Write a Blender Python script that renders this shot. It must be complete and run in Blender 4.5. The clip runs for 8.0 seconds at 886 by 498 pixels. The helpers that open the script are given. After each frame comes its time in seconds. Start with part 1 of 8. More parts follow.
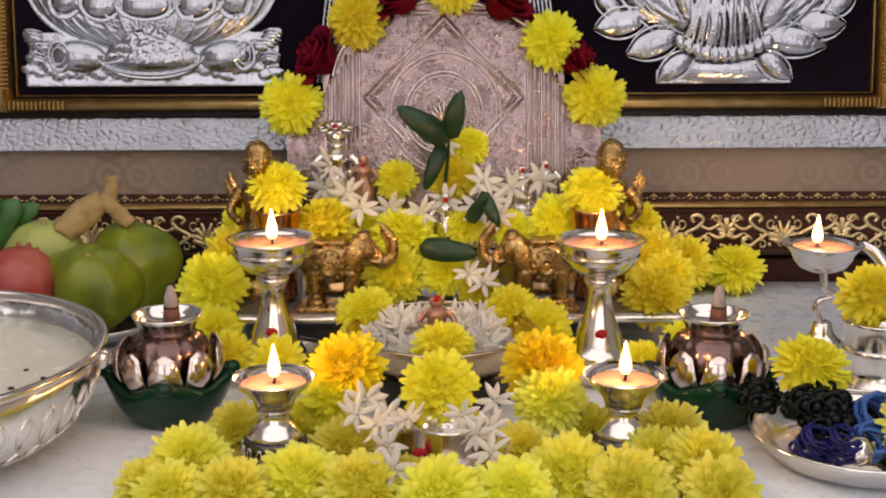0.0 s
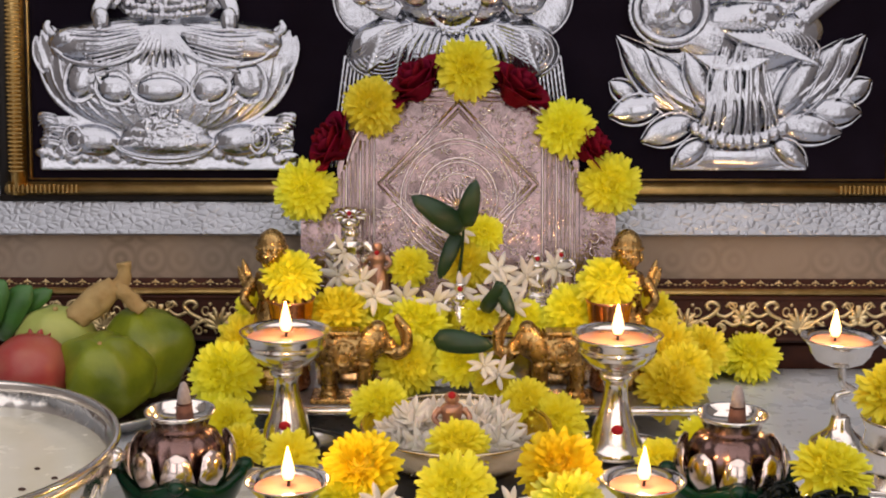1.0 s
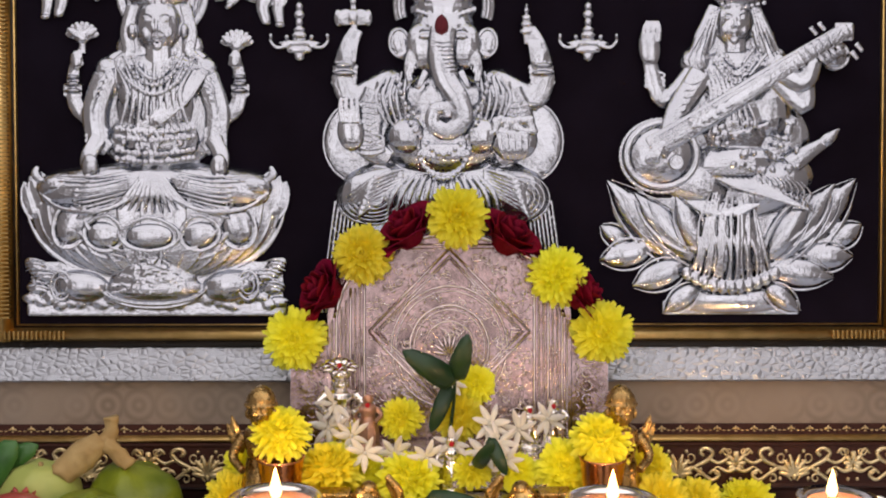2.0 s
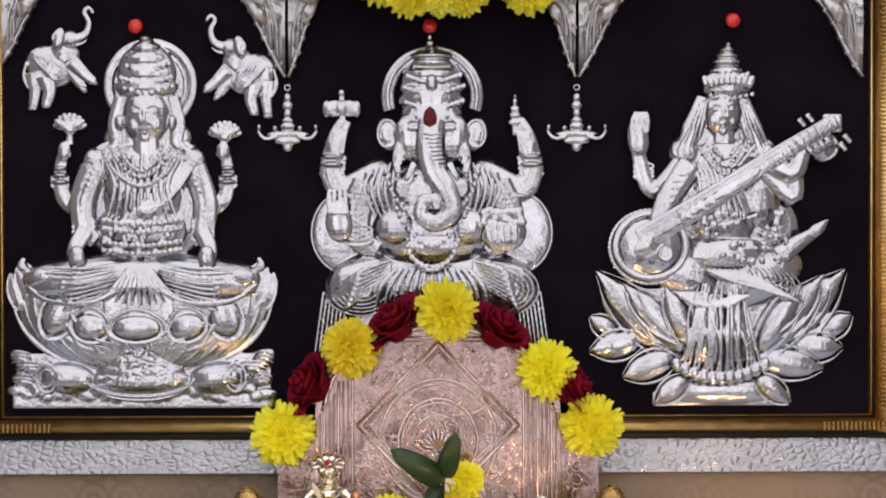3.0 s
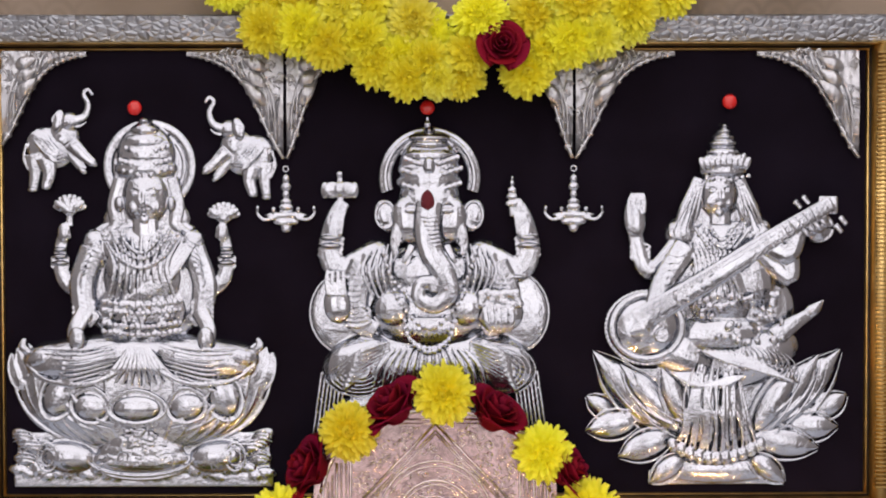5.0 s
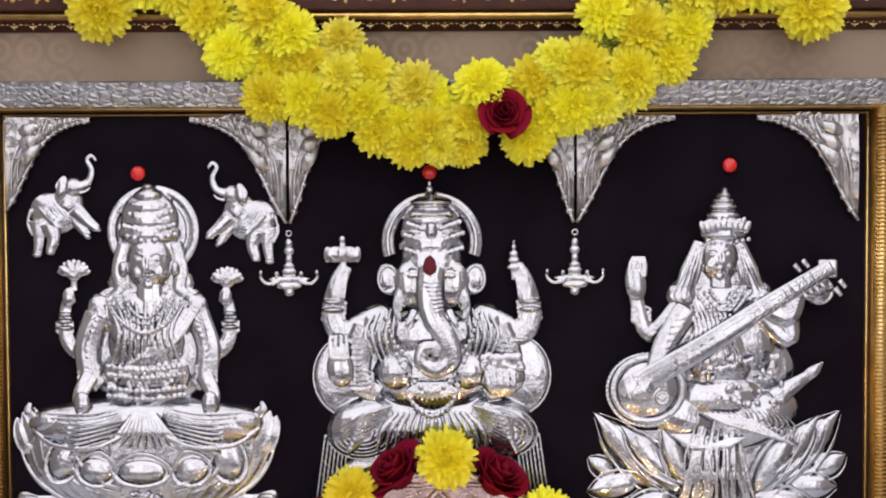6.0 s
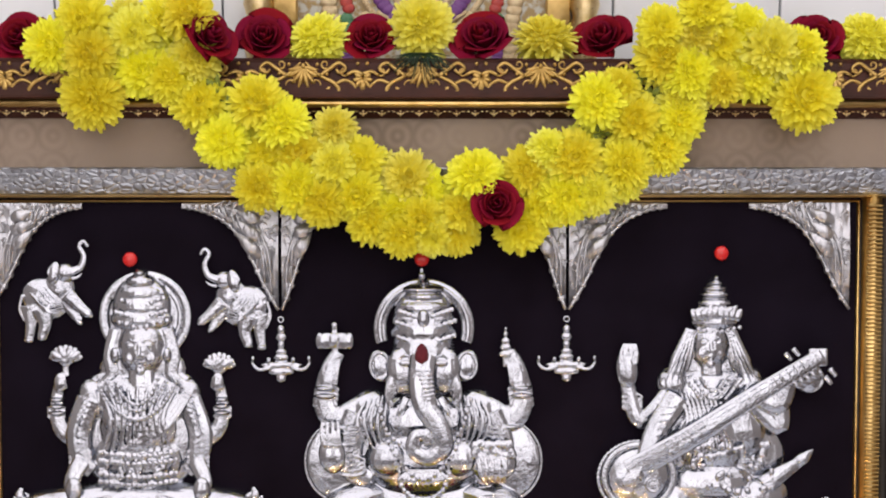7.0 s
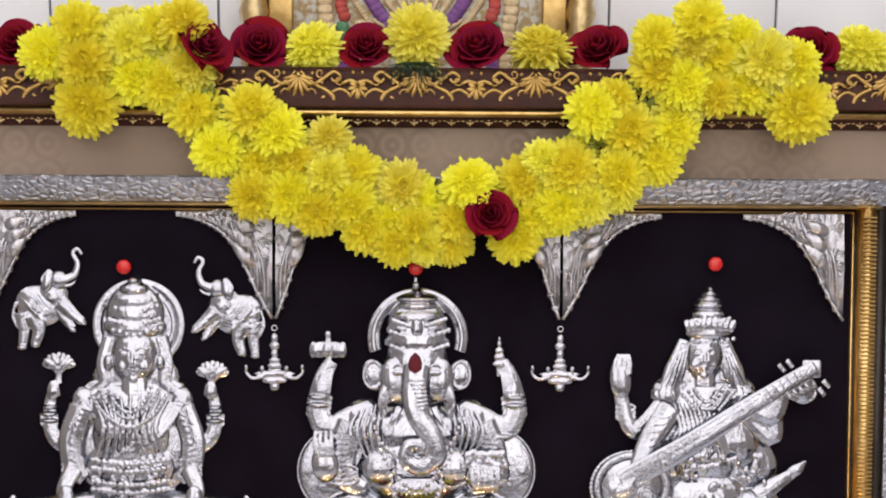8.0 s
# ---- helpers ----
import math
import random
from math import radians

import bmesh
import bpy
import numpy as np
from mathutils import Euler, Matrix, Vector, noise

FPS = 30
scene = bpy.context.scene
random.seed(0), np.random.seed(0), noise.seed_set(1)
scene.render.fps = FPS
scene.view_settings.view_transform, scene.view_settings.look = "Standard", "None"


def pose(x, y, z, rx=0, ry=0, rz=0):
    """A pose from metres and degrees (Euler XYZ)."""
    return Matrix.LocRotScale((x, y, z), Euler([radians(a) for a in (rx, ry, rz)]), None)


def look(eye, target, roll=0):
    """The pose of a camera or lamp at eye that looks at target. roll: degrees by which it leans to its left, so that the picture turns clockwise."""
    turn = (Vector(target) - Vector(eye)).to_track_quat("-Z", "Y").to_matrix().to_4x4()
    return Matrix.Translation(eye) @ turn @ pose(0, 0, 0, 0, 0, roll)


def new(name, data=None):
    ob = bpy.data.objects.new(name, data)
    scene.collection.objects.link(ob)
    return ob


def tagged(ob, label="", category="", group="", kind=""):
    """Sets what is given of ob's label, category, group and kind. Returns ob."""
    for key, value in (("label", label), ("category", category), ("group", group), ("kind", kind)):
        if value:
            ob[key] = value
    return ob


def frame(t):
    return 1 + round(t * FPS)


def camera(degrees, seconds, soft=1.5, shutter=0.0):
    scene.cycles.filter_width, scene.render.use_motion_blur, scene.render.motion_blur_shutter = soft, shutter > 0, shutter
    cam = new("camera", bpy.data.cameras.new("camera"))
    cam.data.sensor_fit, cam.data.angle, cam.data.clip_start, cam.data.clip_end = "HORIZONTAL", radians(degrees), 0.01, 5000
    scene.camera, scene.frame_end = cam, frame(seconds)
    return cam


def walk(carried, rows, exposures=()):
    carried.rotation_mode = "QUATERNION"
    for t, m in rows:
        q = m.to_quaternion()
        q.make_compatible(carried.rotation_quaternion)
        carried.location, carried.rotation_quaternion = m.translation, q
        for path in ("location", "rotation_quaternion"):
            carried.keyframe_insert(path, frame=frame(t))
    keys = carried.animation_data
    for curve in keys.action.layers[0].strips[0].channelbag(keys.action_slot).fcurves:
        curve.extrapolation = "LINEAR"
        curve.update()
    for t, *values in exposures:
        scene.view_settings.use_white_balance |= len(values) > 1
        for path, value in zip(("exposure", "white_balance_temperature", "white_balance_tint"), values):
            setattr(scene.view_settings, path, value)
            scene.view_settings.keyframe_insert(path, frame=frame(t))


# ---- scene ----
cam = camera(36.518, 8.0, soft=2.0)
# seconds, x, y, z, yaw, pitch, roll
ROWS = [
    (0.0, 0.0000, 0.0000, 0.3282, 0.003, -13.677, 0.249),
    (0.5, -0.0046, 0.0057, 0.3426, 0.181, -12.658, 0.181),
    (1.0, -0.0068, 0.0127, 0.3560, 0.328, -11.444, -0.041),
    (1.5, -0.0057, 0.0212, 0.3861, 0.133, -9.939, -0.128),
    (2.0, -0.0107, 0.0333, 0.4247, -0.266, -8.648, 0.022),
    (2.2, -0.0108, 0.0359, 0.4341, -0.417, -8.188, 0.055),
    (3.3, -0.0070, 0.0464, 0.4875, -0.744, -7.052, 0.101),
    (3.5, -0.0076, 0.0451, 0.4955, -0.857, -7.113, 0.167),
    (4.0, -0.0016, 0.0445, 0.5007, -0.735, -6.927, 0.217),
    (4.2, -0.0020, 0.0458, 0.5083, -0.777, -7.155, 0.244),
    (5.3, -0.0002, 0.0498, 0.5846, -0.184, -8.207, 0.134),
    (5.5, -0.0005, 0.0492, 0.5979, -0.151, -8.358, 0.290),
    (6.0, -0.0044, 0.0529, 0.6370, -0.508, -8.812, 0.211),
    (6.5, -0.0041, 0.0608, 0.6918, -0.703, -9.180, 0.095),
    (7.0, -0.0064, 0.0651, 0.7234, -0.904, -9.267, -0.096),
    (7.5, -0.0055, 0.0654, 0.7308, -0.872, -9.268, -0.329),
    (8.0, -0.0028, 0.0667, 0.7304, -0.927, -9.207, -0.440),
]
walk(cam, [(t, pose(x, y, z, 90 + pitch, roll, yaw)) for t, x, y, z, yaw, pitch, roll in ROWS],
     exposures=[(0.0, -0.16), (2.0, 0.01), (3.5, 0.16), (5.5, 0.36), (7.0, 0.46), (8.0, 0.46)])

# ---- world and light ----
world = bpy.data.worlds.new("world")
scene.world = world
world.use_nodes = True
world.node_tree.nodes["Background"].inputs[0].default_value = (0.75, 0.85, 1.0, 1)
world.node_tree.nodes["Background"].inputs[1].default_value = 0.05


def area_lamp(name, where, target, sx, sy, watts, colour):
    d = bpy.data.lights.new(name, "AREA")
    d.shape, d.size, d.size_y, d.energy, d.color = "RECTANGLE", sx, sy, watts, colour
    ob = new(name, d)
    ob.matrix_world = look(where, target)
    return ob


# unseen fill panels, added to brighten the shrine and shape the silver's reflections
area_lamp("overhead_fill", (0.0, -0.55, 1.75), (0.0, -0.51, 0.0), 3.9, 3.2, 54.0, (1.0, 0.93, 0.93))
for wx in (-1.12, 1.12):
    area_lamp("rear_fill", (wx, -2.70, 0.92), (wx, 1.1, 0.92), 1.75, 1.9, 17.0, (1.0, 0.935, 0.93))

# the framed relief and the throne back each lean back a little
PICTURE = pose(0, 1.194, 0, -6.5) @ pose(0, 0, -0.0052)
THRONE = pose(0, 1.1615, 0, -10.465)


# ---- materials ----
def material(name, colour, rough=0.5, metal=0.0, second=None, scale=40.0, mix=0.5, bump=0.0, bump_scale=120.0,
             coat=0.0, transmission=0.0, ior=1.45, sheen=0.0, subsurface=0.0, rough_var=0.08, detail=4.0, spread=0.2):
    """A node material: two colours mixed by noise, roughness varied by a second noise, and fine relief."""
    m = bpy.data.materials.new(name)
    m.use_nodes = True
    nt = m.node_tree
    bsdf = nt.nodes["Principled BSDF"]
    bsdf.inputs["Roughness"].default_value = rough
    bsdf.inputs["Metallic"].default_value = metal
    bsdf.inputs["IOR"].default_value = ior
    bsdf.inputs["Coat Weight"].default_value = coat
    bsdf.inputs["Transmission Weight"].default_value = transmission
    bsdf.inputs["Sheen Weight"].default_value = sheen
    bsdf.inputs["Subsurface Weight"].default_value = subsurface
    bsdf.inputs["Subsurface Scale"].default_value = 0.004
    co = nt.nodes.new("ShaderNodeTexCoord")
    n1 = nt.nodes.new("ShaderNodeTexNoise")
    n1.inputs["Scale"].default_value, n1.inputs["Detail"].default_value = scale, detail
    nt.links.new(co.outputs["Object"], n1.inputs["Vector"])
    ramp = nt.nodes.new("ShaderNodeMapRange")
    ramp.inputs[1].default_value, ramp.inputs[2].default_value = mix - spread, mix + spread
    nt.links.new(n1.outputs["Fac"], ramp.inputs[0])
    mixer = nt.nodes.new("ShaderNodeMix")
    mixer.data_type = "RGBA"
    c2 = second or tuple(c * 0.8 for c in colour)
    mixer.inputs["A"].default_value, mixer.inputs["B"].default_value = (*colour, 1), (*c2, 1)
    nt.links.new(ramp.outputs[0], mixer.inputs["Factor"])
    nt.links.new(mixer.outputs["Result"], bsdf.inputs["Base Color"])
    n2 = nt.nodes.new("ShaderNodeTexNoise")
    n2.inputs["Scale"].default_value, n2.inputs["Detail"].default_value = bump_scale, 5
    nt.links.new(co.outputs["Object"], n2.inputs["Vector"])
    rr = nt.nodes.new("ShaderNodeMapRange")
    rr.inputs[1].default_value, rr.inputs[2].default_value = 0.3, 0.7
    rr.inputs[3].default_value, rr.inputs[4].default_value = max(0.0, rough - rough_var), min(1.0, rough + rough_var)
    nt.links.new(n2.outputs["Fac"], rr.inputs[0])
    nt.links.new(rr.outputs[0], bsdf.inputs["Roughness"])
    if bump:
        b = nt.nodes.new("ShaderNodeBump")
        b.inputs["Strength"].default_value, b.inputs["Distance"].default_value = bump, 0.002
        nt.links.new(n2.outputs["Fac"], b.inputs["Height"])
        nt.links.new(b.outputs["Normal"], bsdf.inputs["Normal"])
    return m


def cell_relief(m, scale, strength, distance, kind="F1", stretch=(1, 1, 1), low=0.0, high=1.0):
    """Adds a Voronoi relief to a material made above."""
    nt = m.node_tree
    bsdf = nt.nodes["Principled BSDF"]
    co = nt.nodes.new("ShaderNodeTexCoord")
    mp = nt.nodes.new("ShaderNodeMapping")
    mp.inputs["Scale"].default_value = stretch
    v = nt.nodes.new("ShaderNodeTexVoronoi")
    v.feature = kind
    v.inputs["Scale"].default_value = scale
    nt.links.new(co.outputs["Object"], mp.inputs["Vector"])
    nt.links.new(mp.outputs["Vector"], v.inputs["Vector"])
    rng = nt.nodes.new("ShaderNodeMapRange")
    rng.inputs[1].default_value, rng.inputs[2].default_value = low, high
    nt.links.new(v.outputs["Distance"], rng.inputs[0])
    b = nt.nodes.new("ShaderNodeBump")
    b.inputs["Strength"].default_value, b.inputs["Distance"].default_value = strength, distance
    nt.links.new(rng.outputs[0], b.inputs["Height"])
    if bsdf.inputs["Normal"].links:
        nt.links.new(bsdf.inputs["Normal"].links[0].from_socket, b.inputs["Normal"])
    nt.links.new(b.outputs["Normal"], bsdf.inputs["Normal"])
    return m


def engraving(m, scale, strength, distance, patch=16.0):
    """Adds fine flowing engraved lines in patches, with plain polished metal between them."""
    nt = m.node_tree
    bsdf = nt.nodes["Principled BSDF"]
    co = nt.nodes.new("ShaderNodeTexCoord")
    swirl = nt.nodes.new("ShaderNodeTexNoise")
    swirl.inputs["Scale"].default_value, swirl.inputs["Detail"].default_value = scale, 1.0
    swirl.inputs["Distortion"].default_value = 1.6
    wave = nt.nodes.new("ShaderNodeMath")
    wave.operation = "PINGPONG"
    wave.inputs[1].default_value = 0.06
    fold = nt.nodes.new("ShaderNodeMath")
    fold.operation = "MULTIPLY"
    fold.inputs[1].default_value = 16.0
    nt.links.new(swirl.outputs["Fac"], wave.inputs[0])
    nt.links.new(wave.outputs[0], fold.inputs[0])
    spots = nt.nodes.new("ShaderNodeTexNoise")
    spots.inputs["Scale"].default_value = patch
    edge = nt.nodes.new("ShaderNodeMapRange")
    edge.inputs[1].default_value, edge.inputs[2].default_value = 0.42, 0.58
    lines = nt.nodes.new("ShaderNodeMath")
    lines.operation = "MULTIPLY"
    b = nt.nodes.new("ShaderNodeBump")
    b.inputs["Strength"].default_value, b.inputs["Distance"].default_value = strength, distance
    nt.links.new(co.outputs["Object"], swirl.inputs["Vector"])
    nt.links.new(co.outputs["Object"], spots.inputs["Vector"])
    nt.links.new(spots.outputs["Fac"], edge.inputs[0])
    nt.links.new(fold.outputs[0], lines.inputs[0])
    nt.links.new(edge.outputs[0], lines.inputs[1])
    nt.links.new(lines.outputs[0], b.inputs["Height"])
    if bsdf.inputs["Normal"].links:
        nt.links.new(bsdf.inputs["Normal"].links[0].from_socket, b.inputs["Normal"])
    nt.links.new(b.outputs["Normal"], bsdf.inputs["Normal"])
    return m


def glow(name, colour, strength):
    m = bpy.data.materials.new(name)
    m.use_nodes = True
    bsdf = m.node_tree.nodes["Principled BSDF"]
    bsdf.inputs["Base Color"].default_value = (*colour, 1)
    bsdf.inputs["Emission Color"].default_value = (*colour, 1)
    bsdf.inputs["Emission Strength"].default_value = strength
    return m


def petal_material(name, heart, tip, reach, rough=0.55):
    """Petals: one colour at the heart of the bloom, another at the tips, with fine streaks and a tone of each bloom's own."""
    m = material(name, tip, rough, 0, subsurface=0.0, bump=0.25, bump_scale=900, rough_var=0.1)
    nt = m.node_tree
    bsdf = nt.nodes["Principled BSDF"]
    co = nt.nodes.new("ShaderNodeTexCoord")
    ln = nt.nodes.new("ShaderNodeVectorMath")
    ln.operation = "LENGTH"
    nt.links.new(co.outputs["Object"], ln.inputs[0])
    nz = nt.nodes.new("ShaderNodeTexNoise")
    nz.inputs["Scale"].default_value = 260
    nt.links.new(co.outputs["Object"], nz.inputs["Vector"])
    ad = nt.nodes.new("ShaderNodeMath")
    ad.operation = "MULTIPLY_ADD"
    ad.inputs[1].default_value, ad.inputs[2].default_value = 0.012, -0.006
    nt.links.new(nz.outputs["Fac"], ad.inputs[0])
    sm = nt.nodes.new("ShaderNodeMath")
    nt.links.new(ln.outputs["Value"], sm.inputs[0])
    nt.links.new(ad.outputs[0], sm.inputs[1])
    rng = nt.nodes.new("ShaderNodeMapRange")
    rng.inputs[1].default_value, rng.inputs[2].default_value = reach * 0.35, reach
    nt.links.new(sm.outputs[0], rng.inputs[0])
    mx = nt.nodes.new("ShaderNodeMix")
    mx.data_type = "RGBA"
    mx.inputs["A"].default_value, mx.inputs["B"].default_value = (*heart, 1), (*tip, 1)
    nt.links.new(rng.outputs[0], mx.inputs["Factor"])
    info = nt.nodes.new("ShaderNodeObjectInfo")
    hsv = nt.nodes.new("ShaderNodeHueSaturation")
    hr = nt.nodes.new("ShaderNodeMapRange")
    hr.inputs[3].default_value, hr.inputs[4].default_value = 0.488, 0.508
    vr = nt.nodes.new("ShaderNodeMapRange")
    vr.inputs[3].default_value, vr.inputs[4].default_value = 0.92, 1.05
    nt.links.new(info.outputs["Random"], hr.inputs[0])
    nt.links.new(info.outputs["Random"], vr.inputs[0])
    nt.links.new(hr.outputs[0], hsv.inputs["Hue"])
    nt.links.new(vr.outputs[0], hsv.inputs["Value"])
    nt.links.new(mx.outputs["Result"], hsv.inputs["Color"])
    nt.links.new(hsv.outputs["Color"], bsdf.inputs["Base Color"])
    tr = nt.nodes.new("ShaderNodeBsdfTranslucent")
    nt.links.new(hsv.outputs["Color"], tr.inputs["Color"])
    ms = nt.nodes.new("ShaderNodeMixShader")
    ms.inputs[0].default_value = 0.36
    nt.links.new(bsdf.outputs[0], ms.inputs[1])
    nt.links.new(tr.outputs[0], ms.inputs[2])
    nt.links.new(ms.outputs[0], nt.nodes["Material Output"].inputs["Surface"])
    return m


SILVER = material("polished_silver", (0.86, 0.815, 0.77), 0.15, 1.0, (0.78, 0.73, 0.68), 30, bump=0.10, bump_scale=90, rough_var=0.07)
SILVER_RELIEF = material("embossed_silver", (0.49, 0.505, 0.555), 0.08, 0.97, (0.42, 0.435, 0.485), 30, bump=0.18, bump_scale=300, rough_var=0.05)
FILIGREE = material("silver_filigree", (0.56, 0.56, 0.59), 0.36, 0.85, (0.46, 0.47, 0.51), 120, bump=0.3, bump_scale=500, rough_var=0.1)
# warm pink reflections are put into the base colours of both throne silvers
SILVER_PLATE = material("silver_sheet_with_pink_reflection", (0.42, 0.30, 0.295), 0.13, 1.0, (0.32, 0.245, 0.245), 40, bump=0.12, bump_scale=300)
BRIGHT_CHASING = material("chasing_with_rosy_reflection", (0.74, 0.645, 0.63), 0.16, 1.0, (0.58, 0.49, 0.48), 60, bump=0.15, bump_scale=420)
cell_relief(SILVER_RELIEF, 85, 0.14, 0.0014, "SMOOTH_F1", (1.0, 0.5, 0.5))
engraving(SILVER_RELIEF, 70, 0.14, 0.0006, 26)
cell_relief(FILIGREE, 170, 1.0, 0.0026, "SMOOTH_F1", (1, 1, 0.45))
cell_relief(SILVER_PLATE, 70, 0.3, 0.0022, "SMOOTH_F1", (1, 1, 0.6))
engraving(SILVER_PLATE, 110, 0.28, 0.0006, 60)
SILVER_CHASED = material("chased_silver_bowl", (0.86, 0.84, 0.82), 0.22, 1.0, (0.74, 0.7, 0.64), 30, bump=0.1, bump_scale=120)
cell_relief(SILVER_CHASED, 60, 0.5, 0.002, "F1", (1, 1, 0.5))

HAMMERED = material("hammered_silver_band", (0.38, 0.395, 0.435), 0.34, 0.88, (0.31, 0.325, 0.36), 30, bump=0.08, bump_scale=200)
cell_relief(HAMMERED, 165, 0.50, 0.0014, "DISTANCE_TO_EDGE", (0.8, 1, 1.1), 0.0, 0.32)
BRASS = material("aged_brass", (0.52, 0.34, 0.13), 0.28, 1.0, (0.19, 0.11, 0.04), 90, 0.55, bump=0.35, bump_scale=260)
GOLD = material("gilt_moulding", (0.84, 0.60, 0.25), 0.36, 1.0, (0.58, 0.38, 0.13), 60, bump=0.1, bump_scale=200)
REED_GOLD = material("dull_gilt_reeding", (0.40, 0.27, 0.10), 0.5, 0.9, (0.26, 0.16, 0.05), 80, bump=0.2, bump_scale=300)
GILT_PALE = material("pale_gilt_scrollwork", (0.83, 0.68, 0.40), 0.34, 1.0, (0.62, 0.46, 0.22), 90, bump=0.3, bump_scale=400)
# same gilt as GILT_PALE, the top band's weaker light put into its colour
SHADED_GILT = material("shaded_ochre_gilt", (0.56, 0.38, 0.13), 0.40, 1.0, (0.36, 0.23, 0.07), 90, bump=0.3, bump_scale=400)
COPPER = material("polished_copper", (0.72, 0.33, 0.17), 0.22, 1.0, (0.5, 0.2, 0.09), 50, bump=0.1, bump_scale=150)
BLACK_CLOTH = material("black_velvet_panel", (0.0042, 0.0024, 0.0055), 0.9, 0, (0.0075, 0.0050, 0.0105), 18, bump=0.2, bump_scale=800)
BLACK_CLOTH.node_tree.nodes["Principled BSDF"].inputs["Specular IOR Level"].default_value = 0.08
FRAME_WOOD = material("dark_brown_frame_lacquer", (0.055, 0.017, 0.010), 0.55, 0, (0.028, 0.009, 0.006), 50, bump=0.15, bump_scale=300)
FRAME_WOOD.node_tree.nodes["Principled BSDF"].inputs["Specular IOR Level"].default_value = 0.25
DARK_EDGE = material("black_frame_lacquer", (0.012, 0.010, 0.009), 0.35, 0, (0.02, 0.015, 0.012), 50, bump=0.1, bump_scale=300)
TABLE_TOP = material("white_table_laminate", (0.75, 0.80, 0.88), 0.30, 0, (0.69, 0.735, 0.81), 7, bump=0.012, bump_scale=60, rough_var=0.1, spread=0.3)
WALL_PAINT = material("pale_wall_paint", (0.45, 0.42, 0.40), 0.7, 0, (0.40, 0.37, 0.35), 4, bump=0.06, bump_scale=150)
TILE = material("white_glazed_tile", (0.80, 0.82, 0.84), 0.22, 0, (0.74, 0.76, 0.79), 6, bump=0.02, bump_scale=40)
GROUT = material("grey_grout", (0.34, 0.36, 0.39), 0.8, 0, (0.26, 0.28, 0.3), 60, bump=0.3, bump_scale=300)
WOOD = material("brown_wood", (0.16, 0.08, 0.04), 0.45, 0, (0.09, 0.045, 0.025), 30, bump=0.1, bump_scale=120)
FLOOR_STONE = material("brown_floor_stone", (0.16, 0.12, 0.10), 0.35, 0, (0.11, 0.085, 0.07), 12, bump=0.03, bump_scale=150)
GREEN_GLASS = material("dark_green_glazed_glass", (0.003, 0.038, 0.017), 0.06, 0, (0.0015, 0.014, 0.007), 25, bump=0.04, bump_scale=60, coat=0.1)
GREEN_GLASS.node_tree.nodes["Principled BSDF"].inputs["Specular IOR Level"].default_value = 0.3
WARM_SILVER = material("warm_gilt_silver", (0.70, 0.57, 0.40), 0.2, 1.0, (0.56, 0.43, 0.27), 60, bump=0.08, bump_scale=120)
BURNER_BODY = material("dark_mauve_metal", (0.24, 0.15, 0.14), 0.24, 1.0, (0.15, 0.09, 0.08), 60, bump=0.08, bump_scale=120)
LOTUS_SHELL = material("pale_rosy_silver", (0.82, 0.70, 0.65), 0.16, 1.0, (0.70, 0.57, 0.52), 60, bump=0.06, bump_scale=120)
# the flame's pinkish-orange glow is put into the oil's own colour
OIL = material("flame_tinted_oil_and_wax", (0.72, 0.36, 0.24), 0.18, 0, (0.62, 0.28, 0.18), 60, coat=0.4)
WICK = material("charred_wick", (0.03, 0.015, 0.012), 0.9, 0, (0.08, 0.03, 0.02), 300)
RED_POWDER = material("vermilion_powder", (0.45, 0.012, 0.018), 0.85, 0, (0.3, 0.006, 0.012), 400, bump=0.4, bump_scale=900)
DARK_POWDER = material("dark_maroon_powder", (0.13, 0.012, 0.022), 0.9, 0, (0.07, 0.006, 0.012), 300, bump=0.4, bump_scale=900)
RED_BEAD = material("red_bindi_bead", (0.62, 0.02, 0.018), 0.25, 0, (0.5, 0.012, 0.012), 200, coat=0.3)
FLAME_CORE = glow("flame_core", (1.0, 0.64, 0.26), 3.6)
YELLOW = petal_material("yellow_petals", (0.93, 0.84, 0.012), (0.95, 0.94, 0.095), 0.026)
PALE_YELLOW = petal_material("lemon_petals", (0.93, 0.86, 0.03), (0.94, 0.94, 0.20), 0.026)
AMBER = petal_material("amber_petals", (0.94, 0.70, 0.008), (0.94, 0.82, 0.02), 0.026)
WHITE_PETAL = petal_material("white_petals", (0.86, 0.83, 0.74), (0.89, 0.84, 0.86), 0.02)
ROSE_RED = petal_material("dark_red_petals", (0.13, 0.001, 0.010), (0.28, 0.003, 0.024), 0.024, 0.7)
ROSE_RED.node_tree.nodes["Principled BSDF"].inputs["Specular IOR Level"].default_value = 0.2
LEAF = material("green_leaf", (0.014, 0.046, 0.016), 0.42, 0, (0.008, 0.028, 0.010), 60, bump=0.2, bump_scale=220, coat=0.05)
FRESH_LEAF = material("fresh_green_leaf", (0.05, 0.16, 0.03), 0.4, 0, (0.03, 0.10, 0.02), 60, bump=0.2, bump_scale=220, coat=0.1)
LIGHT_GREEN = material("light_green_calyx", (0.24, 0.28, 0.04), 0.6, 0, (0.16, 0.2, 0.03), 120, bump=0.2, bump_scale=300)
GUAVA = material("green_guava_skin", (0.25, 0.30, 0.018), 0.36, 0, (0.050, 0.085, 0.005), 22, bump=0.3, bump_scale=150, coat=0.0, spread=0.22, detail=7.0)
PALE_GUAVA = material("pale_green_fruit_skin", (0.42, 0.46, 0.13), 0.4, 0, (0.3, 0.36, 0.08), 30, bump=0.12, bump_scale=160)
